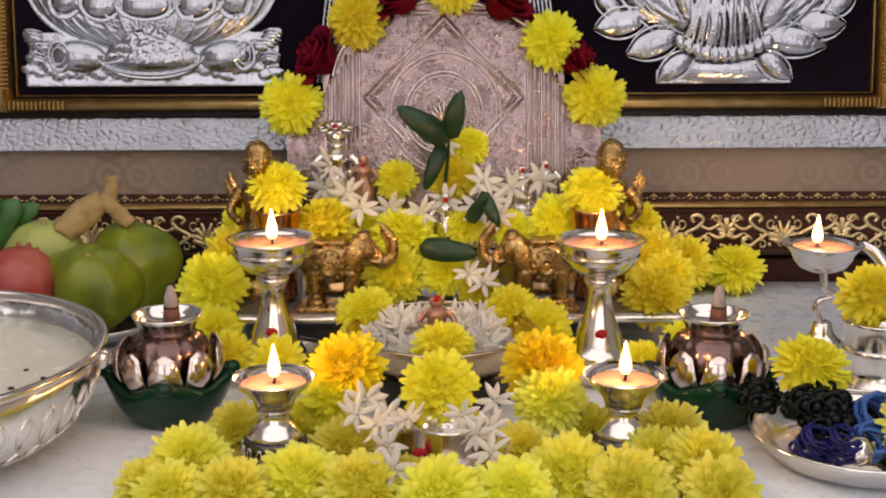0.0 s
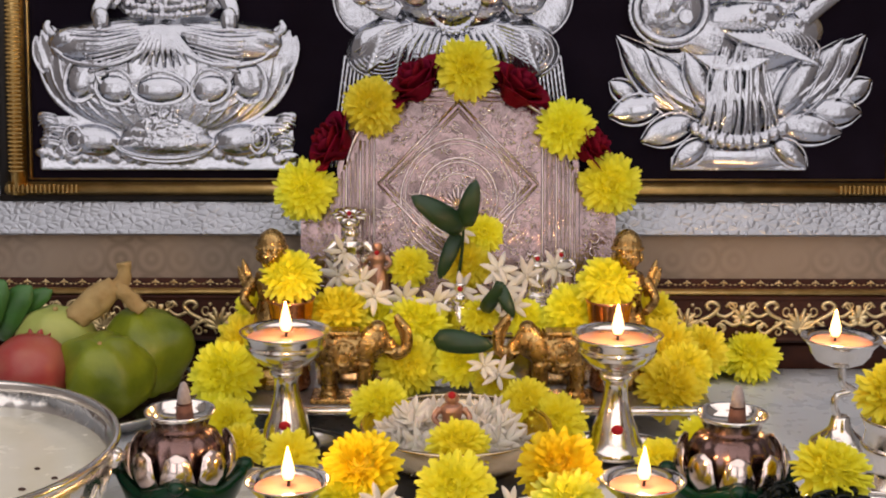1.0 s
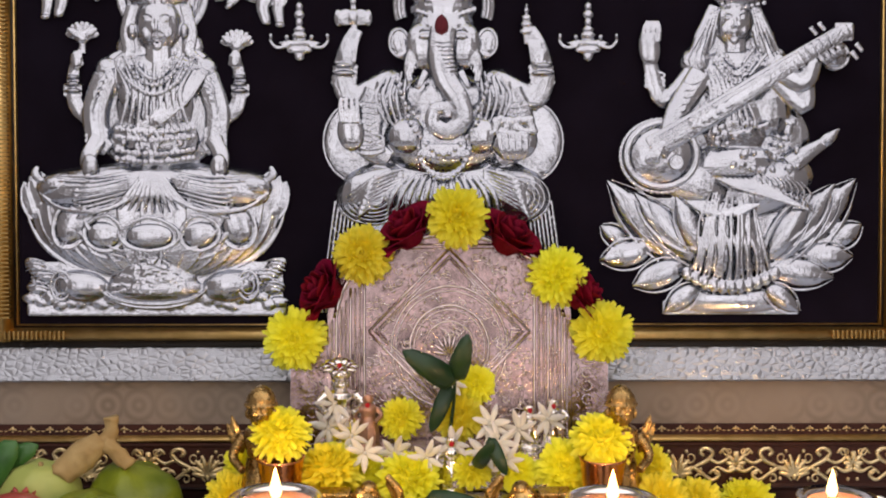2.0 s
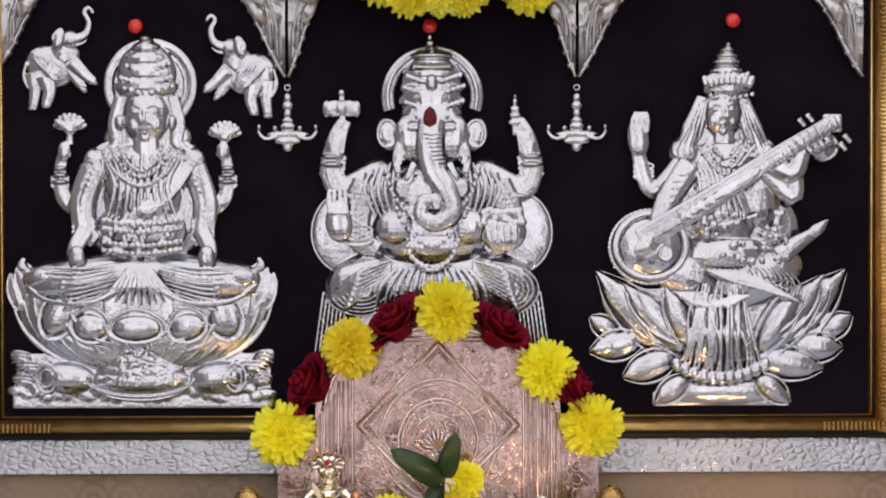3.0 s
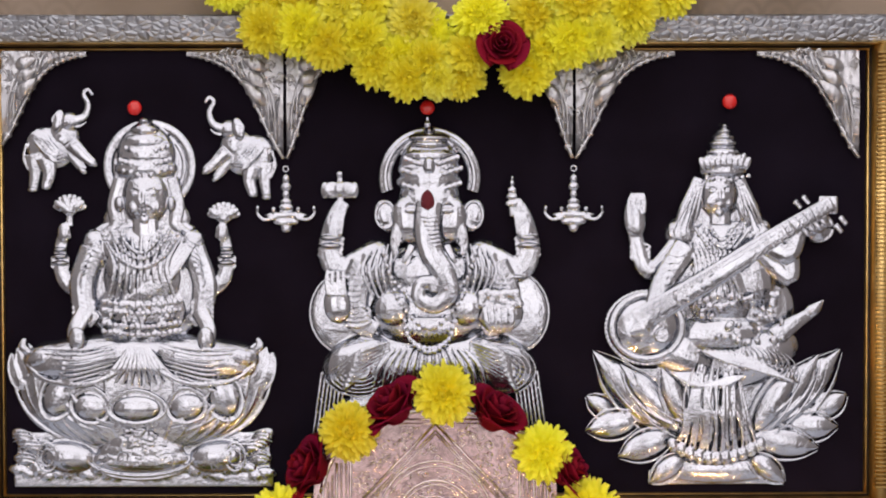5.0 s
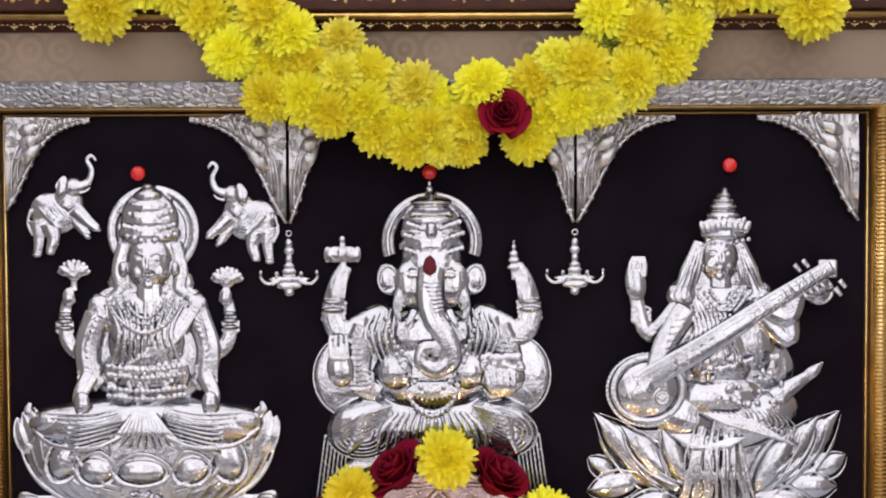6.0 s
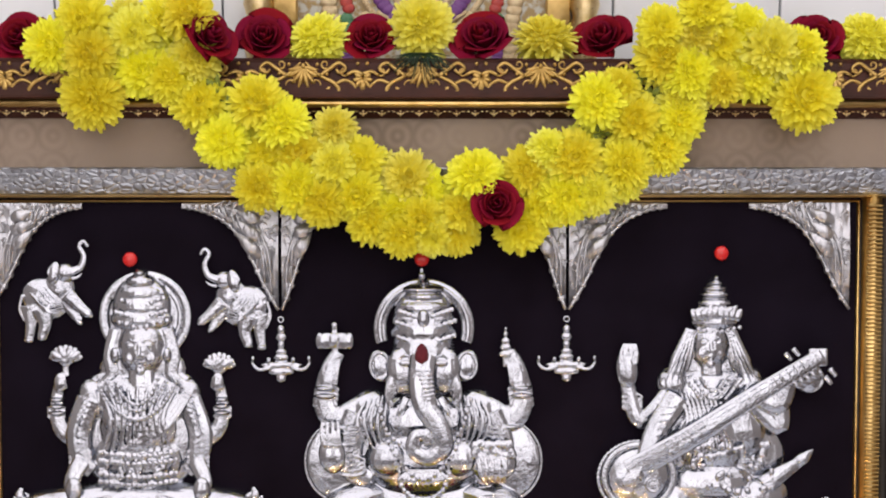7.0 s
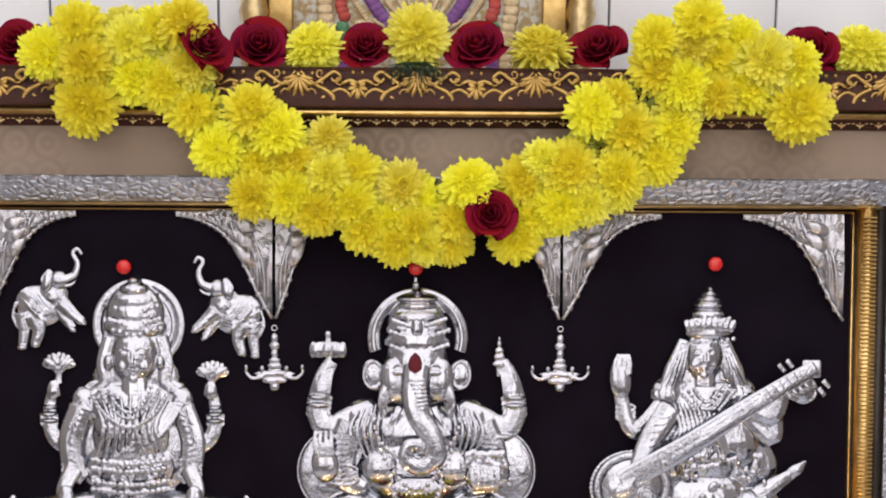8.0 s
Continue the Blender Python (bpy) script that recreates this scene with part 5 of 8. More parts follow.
def chandelier(cx):
    """A small hanging lamp in relief."""
    bm = bmesh.new()
    ring(bm, P(cx, 200, 0.005), 5 * GX, 0.0009, 14, 6)
    for y, rx, ry in ((218, 8, 10), (232, 11, 9), (246, 8, 9), (258, 12, 6), (268, 15, 7), (282, 40, 7), (294, 26, 8), (306, 10, 9)):
        lump(bm, cx, y, rx, ry, 0.006, 0, 0.002, 12, 7)
    for s in (-1, 1):
        limb(bm, [(cx + s * 18, 286), (cx + s * 38, 290), (cx + s * 50, 280), (cx + s * 51, 266)], 4, 3, 0.006)
        lump(bm, cx + s * 50, 270, 4, 6, 0.004, 0, 0.006, 8, 6)
        lump(bm, cx + s * 22, 272, 5, 6, 0.004, 0, 0.006, 8, 6)
    return bm


embossed("relief_lamp", chandelier(500), "small silver hanging lamp", 0.6)
embossed("relief_lamp", chandelier(1012), "small silver hanging lamp", 0.6)


def spandrel(cx, left, right, drop, split=False):
    """A filigree bracket under the top rail: its lower edges are arcs that meet in a point."""
    bm = bmesh.new()
    top, n = -8, 14
    for side, span in ((-1, left), (1, right)):
        if not span:
            continue
        back, front = [], []
        for i in range(n + 1):
            t = i / n
            w = span * t
            y = top + 8 + (drop - 8) * (1 - t) ** 2.3 * (1 + 0.10 * math.sin(9 * t))
            front.append((cx + side * (w + 3), y))
        tops = [bm.verts.new(P(x, top, 0.005)) for x, y in front]
        mids = [bm.verts.new(P(x, (top + y) / 2, 0.0085)) for x, y in front]
        lows = [bm.verts.new(P(x, y, 0.006)) for x, y in front]
        ends = [bm.verts.new(P(x, y, 0.0)) for x, y in front]
        for a, b in ((tops, mids), (mids, lows), (lows, ends)):
            for i in range(n):
                bm.faces.new((a[i], a[i + 1], b[i + 1], b[i]))
        tube(bm, [P(x, y, 0.007) for x, y in front[::2]], 0.0016, 0.0012, 6, 3)
        rnd = random.Random(int(cx) + side)
        for i in range(1, n - 1):
            x, y = front[i]
            length = max(14, y - top)
            tube(bm, [P(x, y - 4, 0.008), P(x + side * 6, (y + top) / 2, 0.0115), P(x + side * length * 0.25, top + 4, 0.008)], 0.0006, 0.0006, 6, 4, 0.8, 0.0015)
            if length > 30:
                for q in (0.3, 0.62):
                    tube(bm, [P(x + side * 3, y - 6 - q * length * 0.5, 0.008), P(x + side * (8 + 8 * q), y - length * (0.35 + q * 0.3), 0.0105), P(x + side * (16 + 10 * q), y - length * (0.45 + q * 0.4), 0.008)], 0.0004, 0.0004, 5, 3, 0.8, 0.0012)
        for i in range(1, n):
            # scallops along the lower edge
            x, y = front[i]
            lump(bm, x, y - 1, 6.5, 6.0, 0.0035, 0, 0.0055, 10, 6)
        for i in range(26):
            # S-shaped tendrils through the field
            t = rnd.random() ** 1.3 * 0.8
            x = cx + side * (span * t + 6)
            deep = 8 + (drop - 8) * (1 - t) ** 2.3
            if deep < 26:
                continue
            y = top + deep * rnd.uniform(0.12, 0.72)
            k, lean = min(15.0, deep * 0.2), rnd.uniform(-0.5, 0.5)
            limb(bm, [(x, y, 0.0085), (x + side * k * 0.7, y - k * (0.5 + lean), 0.0105), (x + side * k * 0.2, y - k * 1.2, 0.0110), (x - side * k * 0.3, y - k * 0.9, 0.0100), (x, y - k * 0.6, 0.0095)], 0.7, 0.7, mid=2.2, seg=6)
        for i in range(3):
            leaf_blade(bm, P(cx + side * (14 + span * 0.10), top + drop * (0.52 - 0.17 * i), 0.008), P(cx + side * (20 + span * 0.32), top + 10 + drop * (0.22 - 0.1 * i), 0.010), 22 * GX, 0.2)
    return bm


for cx, left, right, drop in ((500, 170, 112, 190), (1012, 112, 175, 190), (-3, 0, 150, 165), (1521, 182, 0, 190)):
    part("corner_bracket", spandrel(cx, left, right, drop), FILIGREE, picture, "silver filigree bracket under the top rail")

for x, y, name in ((233, 92, "bindi"), (1289, 82, "bindi"), (752, 92, "bindi")):
    dot = bmesh.new()
    ball(dot, P(x, y, 0.004), (13 * GX, 0.003, 13 * GZ), u=16, v=8)
    part(name, dot, RED_BEAD, picture, "round red stick-on bead")
mark = bmesh.new()
leaf_blade(mark, P(752, 274, 0.0268), P(752, 238, 0.0258), 24 * GX, 0.04, (0, -1, 0), 6, 0.6, 0.0012)
part("powder_mark", mark, DARK_POWDER, picture, "dark red powder mark")


# ---- blooms ----
def bloom_mesh(name, seed, mat, r=0.024):
    """A full chrysanthemum head: a dense dome of short spoon-shaped petals, ragged and drooping at the skirt; its axis is z."""
    rnd = random.Random(seed)
    bm = bmesh.new()
    rings = ((18, 1.00, -52), (25, 1.06, -32), (30, 1.08, -14), (32, 1.05, 2), (32, 1.02, 16), (29, 0.98, 29), (26, 0.95, 41), (22, 0.92, 52), (17, 0.90, 62), (12, 0.88, 71), (8, 0.86, 79), (4, 0.85, 86))
    squat, up = 0.80, Vector((0, 0, 1))
    for k, (n, reach, lift) in enumerate(rings):
        n = round(n * 1.3)
        for i in range(n):
            a = 2 * math.pi * (i + 0.5 * (k % 2)) / n + rnd.uniform(-0.16, 0.16)
            e = radians(lift + rnd.uniform(-9, 9))
            out, side = Vector((math.cos(a), math.sin(a), 0)), Vector((-math.sin(a), math.cos(a), 0))
            side = (side + up * rnd.uniform(-0.35, 0.35)).normalized()
            w = r * rnd.uniform(0.066, 0.104)
            lean = e - radians(rnd.uniform(4, 26)) * (1 if lift > 10 else 0.4)
            curl = rnd.uniform(-0.1, 0.8) * (1 if lift > 0 else -0.4)
            p = (out * math.cos(e) + up * squat * math.sin(e)) * 0.52 * r
            length = r * (reach - 0.52) * rnd.uniform(0.72, 1.24)
            rows, ang, steps = [], lean, 4
            for q in range(steps + 1):
                t = q / steps
                ww = w * (0.62, 0.90, 1.06, 0.98, 0.50)[q]
                nrm = up * math.cos(ang) - out * math.sin(ang)
                rows.append((bm.verts.new(p - side * ww + nrm * ww * 0.45), bm.verts.new(p - nrm * ww * 0.1), bm.verts.new(p + side * ww + nrm * ww * 0.45)))
                p = p + (out * math.cos(ang) + up * squat * math.sin(ang)) * (length / steps)
                ang += curl * 1.3 / steps
            for q0, q1 in zip(rows, rows[1:]):
                bm.faces.new((q0[0], q0[1], q1[1], q1[0]))
                bm.faces.new((q0[1], q0[2], q1[2], q1[1]))
    ball(bm, (0, 0, 0), (0.62 * r, 0.62 * r, 0.51 * r), u=16, v=10)
    return link(bm, name, mat)


BLOOMS = [bloom_mesh("bloom", s, YELLOW) for s in (1, 2, 3, 4)]
LEMON = [bloom_mesh("lemon_bloom", s, PALE_YELLOW) for s in (5, 6, 7)]
AMBERS = [bloom_mesh("amber_bloom", s, AMBER) for s in (8, 9)]


def rose_meshes(seed, r=0.024):
    """A half-open rose: the calyx, and the overlapping cupped petals wound round a closed heart."""
    rnd = random.Random(seed)
    petals = []
    for k in range(20):
        bm = bmesh.new()
        t = k / 19
        a0 = k * 2.4 + rnd.uniform(-0.2, 0.2)
        rad = r * (0.10 + 0.62 * t)
        high = r * (0.80 - 0.42 * t) * rnd.uniform(0.92, 1.08)
        spread = 1.5 - 0.45 * t
        flare = 0.02 + 0.55 * t * t
        nu, nv = 7, 5
        grids = []
        for shell in (0.0, 0.0007):
            grid = []
            for j in range(nv + 1):
                v = j / nv
                row = []
                for i in range(nu + 1):
                    u = i / nu * 2 - 1
                    a = a0 + u * spread * (0.65 + 0.35 * math.sin(math.pi * min(1, v * 0.8 + 0.1)))
                    edge = 1 - 0.28 * abs(u) ** 3 * v
                    rr = rad * (0.55 + 0.45 * math.sin(v * 1.5)) + flare * r * v ** 3 + shell
                    row.append(bm.verts.new((rr * math.cos(a), rr * math.sin(a), -0.45 * r + (high + 0.45 * r) * v * edge - flare * r * 0.25 * v ** 6)))
                grid.append(row)
            for p, q in zip(grid, grid[1:]):
                for i in range(nu):
                    bm.faces.new((p[i], p[i + 1], q[i + 1], q[i]))
            grids.append(grid)
        f, g = grids
        for i in range(nu):
            bm.faces.new((f[nv][i], f[nv][i + 1], g[nv][i + 1], g[nv][i]))
        for j in range(nv):
            for i in (0, nu):
                bm.faces.new((f[j][i], f[j + 1][i], g[j + 1][i], g[j][i]))
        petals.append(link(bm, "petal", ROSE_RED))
    calyx = lathe(bmesh.new(), [(0.0, -0.5 * r), (0.3 * r, -0.46 * r), (0.42 * r, -0.3 * r), (0.0, 0.2 * r)], 10)
    return link(calyx, "rose", ROSE_RED), petals


ROSES = [rose_meshes(s) for s in (1, 2, 3)]


def rose_petals(ob, petals):
    """Hangs the petals on a rose."""
    for me in petals:
        p = new("petal", me)
        p.parent = ob
    return ob


def jasmine_mesh(seed, r=0.015):
    rnd = random.Random(seed)
    bm = bmesh.new()
    for i in range(7):
        a = 2 * math.pi * i / 7 + rnd.uniform(-0.2, 0.2)
        out = Vector((math.cos(a), math.sin(a), 0))
        leaf_blade(bm, out * 0.001, out * r * rnd.uniform(0.9, 1.1) + Vector((0, 0, rnd.uniform(-0.1, 0.45) * r)), r * rnd.uniform(0.27, 0.38), rnd.uniform(-0.14, 0.16), (0, 0, 1), 6, 0.85, 0.00008)
    tube(bm, [(0, 0, 0.0005), (0.0004, 0.0003, -r * 0.5), (0.001, 0.0006, -r * 0.95)], 0.0016, 0.0009, 6, 3)
    ball(bm, (0, 0, 0.0012), 0.0012, u=6, v=5)
    return link(bm, "jasmine", WHITE_PETAL)


JASMINE = [jasmine_mesh(s) for s in (1, 2, 3)]
rng = random.Random(11)


def bloom(mesh, x, y, z, r, tilt=45.0, lean=0.0, name="chrysanthemum", parent=None, base=0.024):
    mesh, petals = mesh if isinstance(mesh, tuple) else (mesh, ())
    ob = rose_petals(new(name, mesh), petals)
    m = pose(x, y, z, tilt, lean, 0) @ pose(0, 0, 0, 0, 0, rng.uniform(0, 360))
    ob.matrix_world = m @ Matrix.Diagonal((*([r / base] * 3), 1))
    if parent:
        ob.parent = parent
        ob.matrix_parent_inverse = Matrix()
        ob.matrix_basis = m @ Matrix.Diagonal((*([r / base] * 3), 1))
    return ob


# front border of lemon-yellow blooms lying on the table
front = [(-0.155, 0.703, 0.022), (-0.153, 0.753, 0.024), (-0.120, 0.703, 0.024), (-0.133, 0.812, 0.019), (-0.084, 0.720, 0.025), (-0.046, 0.708, 0.025),
         (-0.062, 0.775, 0.021), (-0.089, 0.820, 0.020), (-0.003, 0.695, 0.026), (0.037, 0.701, 0.024), (0.047, 0.771, 0.020), (0.071, 0.729, 0.025),
         (0.091, 0.810, 0.018), (0.104, 0.708, 0.025), (0.142, 0.799, 0.022), (0.152, 0.741, 0.025), (0.154, 0.702, 0.023), (-0.173, 0.725, 0.018), (0.127, 0.760, 0.020), (-0.022, 0.735, 0.016)]
for k, (x, y, r) in enumerate(front):
    tagged(bloom(LEMON[k % 3], x, y - 0.004, r * 0.66, r, rng.uniform(25, 62), rng.uniform(-18, 18)),
           "pale lemon-yellow chrysanthemum head lying on the table", "flower", "front border of flowers")
for x, y, z, r, m in ((-0.064, 0.834, 0.046, 0.0245, AMBERS[0]), (-0.004, 0.795, 0.046, 0.0235, BLOOMS[0]), (0.063, 0.828, 0.048, 0.0255, AMBERS[1]), (0.067, 0.806, 0.034, 0.023, LEMON[0]), (-0.072, 0.822, 0.030, 0.020, BLOOMS[2])):
    tagged(bloom(m, x, y, z, r, rng.uniform(40, 55), rng.uniform(-12, 12)), "deep yellow chrysanthemum head propped before the jasmine plate", "flower", "flowers round the plate")
for k, (x, y, z, r) in enumerate(((-0.119, 0.907, 0.026, 0.019), (0.141, 0.903, 0.024, 0.018), (-0.174, 0.982, 0.024, 0.020), (-0.159, 0.936, 0.022, 0.018), (0.179, 0.956, 0.022, 0.018),
                                  (0.220, 1.181, 0.023, 0.023), (0.263, 1.175, 0.024, 0.0245), (-0.058, 0.960, 0.045, 0.022), (0.072, 0.955, 0.036, 0.021), (0.050, 0.968, 0.046, 0.019))):
    tagged(bloom(BLOOMS[k % 4], x, y, z, r, rng.uniform(35, 60), rng.uniform(-15, 15)), "bright yellow chrysanthemum head lying among the vessels", "flower", "loose yellow flowers")
for k, (x, y, z, r) in enumerate(((-0.183, 1.020, 0.051, 0.027), (-0.172, 1.062, 0.066, 0.024), (-0.166, 1.085, 0.086, 0.019), (0.166, 1.020, 0.041, 0.027), (0.166, 1.055, 0.064, 0.025), (0.160, 1.085, 0.084, 0.022),
                                  (-0.188, 1.000, 0.026, 0.018), (0.178, 1.035, 0.052, 0.022), (0.2012, 1.0900, 0.0518, 0.022))):
    tagged(bloom(BLOOMS[k % 4], x, y, z, r, rng.uniform(40, 70), (22 if x > 0 else -22) + rng.uniform(-8, 8)), "bright yellow chrysanthemum leaning on the silver stand", "flower", "flowers beside the stand")
for k, (x, y, z, r) in enumerate(((-0.039, 1.030, 0.056, 0.024), (-0.033, 1.070, 0.080, 0.026), (-0.097, 1.060, 0.091, 0.027), (-0.068, 1.080, 0.083, 0.019), (0.092, 1.070, 0.090, 0.023), (0.055, 1.080, 0.082, 0.016),
                                  (0.001, 1.030, 0.059, 0.019), (-0.041, 1.120, 0.116, 0.018), (0.007, 1.120, 0.119, 0.021), (0.022, 1.130, 0.143, 0.016), (-0.089, 1.120, 0.107, 0.015), (0.017, 1.080, 0.085, 0.016), (0.028, 1.020, 0.046, 0.016))):
    tagged(bloom(BLOOMS[k % 4], x, y, z, r, rng.uniform(20, 50) if k in (1, 2, 3) else rng.uniform(45, 75), rng.uniform(-15, 15)), "bright yellow chrysanthemum offered before the silver throne", "flower", "flowers before the throne")
for x, y, z, r in ((-0.134, 1.052, 0.124, 0.0235), (0.119, 1.052, 0.118, 0.0245)):
    tagged(bloom(BLOOMS[1], x, y, z, r, 30, 0), "deep yellow chrysanthemum laid on a brass statuette", "flower", "flowers on the statuettes")

# jasmine
for k, (x, y, z) in enumerate(((-0.096, 1.116, 0.130), (-0.101, 1.112, 0.111), (-0.068, 1.064, 0.104), (-0.045, 1.080, 0.099), (0.002, 1.084, 0.106), (0.039, 1.084, 0.107), (0.056, 1.094, 0.114),
                               (0.081, 1.112, 0.118), (0.019, 1.012, 0.062), (0.0, 1.120, 0.148), (0.033, 1.094, 0.119), (-0.019, 1.074, 0.097), (0.045, 1.075, 0.094), (-0.080, 1.085, 0.112), (0.028, 1.078, 0.099), (0.030, 1.008, 0.056))):
    tagged(bloom(JASMINE[k % 3], x, y, z, rng.uniform(0.014, 0.018), rng.uniform(40, 85), rng.uniform(-35, 35), "jasmine_flower", None, 0.015), "white jasmine blossom before the silver throne", "flower", "jasmine before the throne")
for k, (x, y, z) in enumerate(((-0.054, 0.770, 0.046), (-0.041, 0.750, 0.046), (-0.034, 0.728, 0.042), (-0.023, 0.765, 0.044), (0.019, 0.742, 0.044), (0.031, 0.786, 0.048), (-0.050, 0.788, 0.048), (0.026, 0.722, 0.040), (-0.030, 0.708, 0.036), (0.026, 0.760, 0.040), (-0.036, 0.785, 0.040), (0.010, 0.772, 0.044))):
    tagged(bloom(JASMINE[k % 3], x, y, z - 0.008, rng.uniform(0.012, 0.0165), rng.uniform(20, 75), rng.uniform(-40, 40), "jasmine_flower", None, 0.015), "white jasmine blossom round the small silver bowl", "flower", "jasmine round the bowl")

# ---- the silver stand, throne and its garland of blooms ----
stand = thing("silver_stand", pose(0, 1.08, 0), "low hammered silver stand carrying the throne and ornaments", "stand")
part("top_board", boxed(-0.196, 0.196, -0.08, 0.085, 0.025, 0.033, bevel=0.0015), HAMMERED, stand, "hammered silver top board", smooth=False)
part("front_rim", tube(bmesh.new(), [(-0.196, -0.0805, 0.029), (0, -0.0805, 0.029), (0.196, -0.0805, 0.029)], 0.0032, 0.0032, 8, 10), SILVER, stand, "rounded silver rim")
for lx in (-0.18, 0.18):
    for ly in (-0.065, 0.07):
        part("foot", turned([(0.0, 0.0), (0.009, 0.0), (0.011, 0.006), (0.006, 0.014), (0.010, 0.026), (0.0, 0.026)], 16, (lx, ly, 0)), SILVER, stand)
seat = thing("throne_steps", pose(0, 1.10, 0.033), "two silver steps hidden under flowers before the throne", "steps")
part("step", boxed(-0.115, 0.115, -0.055, 0.03, 0.0, 0.030, bevel=0.002), SILVER, seat, smooth=False)
part("step", boxed(-0.10, 0.10, -0.01, 0.045, 0.0305, 0.058, bevel=0.002), SILVER, seat, smooth=False)

throne = thing("silver_throne_back", THRONE, "tall arched silver throne back chased with rings and leaves", "throne back")


def arch_outline(w, z0, shoulder, top, n=18):
    """Half-width w up to the shoulder, then a pointed round arch."""
    pts = [(-w, z0), (-w, shoulder)]
    for i in range(1, n):
        a = math.pi * (1 - i / n)
        pts.append((w * math.cos(a), shoulder + (top - shoulder) * math.sin(a) ** 0.85))
    return pts + [(w, shoulder), (w, z0)]


def plate(outline, y0, y1):
    bm = bmesh.new()
    a = [bm.verts.new((x, y0, z)) for x, z in outline]
    b = [bm.verts.new((x, y1, z)) for x, z in outline]
    bm.faces.new(a)
    bm.faces.new(b)
    n = len(a)
    for i in range(n):
        bm.faces.new((a[i], a[(i + 1) % n], b[(i + 1) % n], b[i]))
    return bm


part("back_plate", plate(arch_outline(0.1055, 0.034, 0.192, 0.262), -0.022, -0.019), SILVER_PLATE, throne, "chased silver arched plate", smooth=False)
part("wing_plate", plate([(-0.1375, 0.034), (-0.1375, 0.150), (-0.132, 0.164), (-0.120, 0.170), (-0.106, 0.172), (-0.106, 0.034)], -0.021, -0.018), SILVER_PLATE, throne, "chased silver side wing", smooth=False)
part("wing_plate", plate([(0.1375, 0.034), (0.1375, 0.150), (0.132, 0.164), (0.120, 0.170), (0.106, 0.172), (0.106, 0.034)], -0.021, -0.018), SILVER_PLATE, throne, "chased silver side wing", smooth=False)


def bead_line(x, z0, z1, r, d):
    bm = bmesh.new()
    n = int((z1 - z0) / (r * 1.9))
    for i in range(n):
        ball(bm, (x, -d, z0 + (z1 - z0) * i / n), r, u=6, v=5)
    return bm


for k, x in enumerate((0.0735, 0.0775, 0.0815, 0.0855, 0.0895, 0.0935, 0.0975, 0.1015)):
    for s in (-1, 1):
        if k % 3 == 0:
            part("column_bar", tube(bmesh.new(), [(s * x, -0.0228, 0.04), (s * x, -0.0228, 0.12), (s * x, -0.0228, 0.232 - 1.35 * (x - 0.0735))], 0.0012, 0.0012, 8, 6), BRIGHT_CHASING, throne)
        else:
            part("bead_column", bead_line(s * x, 0.05, 0.228 - 1.35 * (x - 0.0735), 0.00115, 0.0228), BRIGHT_CHASING, throne)
for R, r in ((0.050, 0.0010), (0.046, 0.0007), (0.034, 0.0012), (0.0305, 0.0007), (0.021, 0.0008)):
    part("chased_ring", ring(bmesh.new(), (0, -0.0222, 0.165), R, r, 56, 8, 0.8, 0, 360, 1.05), BRIGHT_CHASING, throne)
for half, top, r in ((0.070, 0.250, 0.0012), (0.064, 0.244, 0.0007), (0.061, 0.241, 0.0007)):
    for s in (-1, 1):
        for z in (top, 0.178 - (top - 0.178)):
            part("chased_rib", tube(bmesh.new(), [(0, -0.0225, z), (s * half, -0.0225, 0.178)], r, r, 8, 1, 0.8), BRIGHT_CHASING, throne)
for z, r in ((0.2535, 0.0009), (0.2500, 0.0006)):
    part("top_border", tube(bmesh.new(), [(-0.044, -0.0225, z), (0.044, -0.0225, z)], r, r, 8, 1), BRIGHT_CHASING, throne)


def chasing(seed, n, half, low, high):
    """Leaf and curl chasing spread over part of the throne."""
    rnd = random.Random(seed)
    bm = bmesh.new()
    for k in range(n):
        x, z = rnd.uniform(-half, half), rnd.uniform(low, high)
        rr = math.hypot(x, (z - 0.165) / 1.05)
        if abs(x) > half * (1 - max(0, z - 0.21) / 0.085) or 0.030 < rr < 0.035 or 0.045 < rr < 0.051:
            continue
        if k % 2:
            ring(bm, (x, -0.0222, z), rnd.uniform(0.0016, 0.0034), 0.0006, 14, 5, 0.8, rnd.uniform(0, 200), rnd.uniform(300, 520))
        else:
            a = rnd.uniform(0, 2 * math.pi)
            tube(bm, [(x, -0.022, z), (x + 0.003 * math.cos(a), -0.0230, z + 0.003 * math.sin(a)), (x + 0.0058 * math.cos(a + 0.5), -0.022, z + 0.0058 * math.sin(a + 0.5))], 0.0004, 0.0003, 5, 3, 0.8, 0.0009)
    return bm


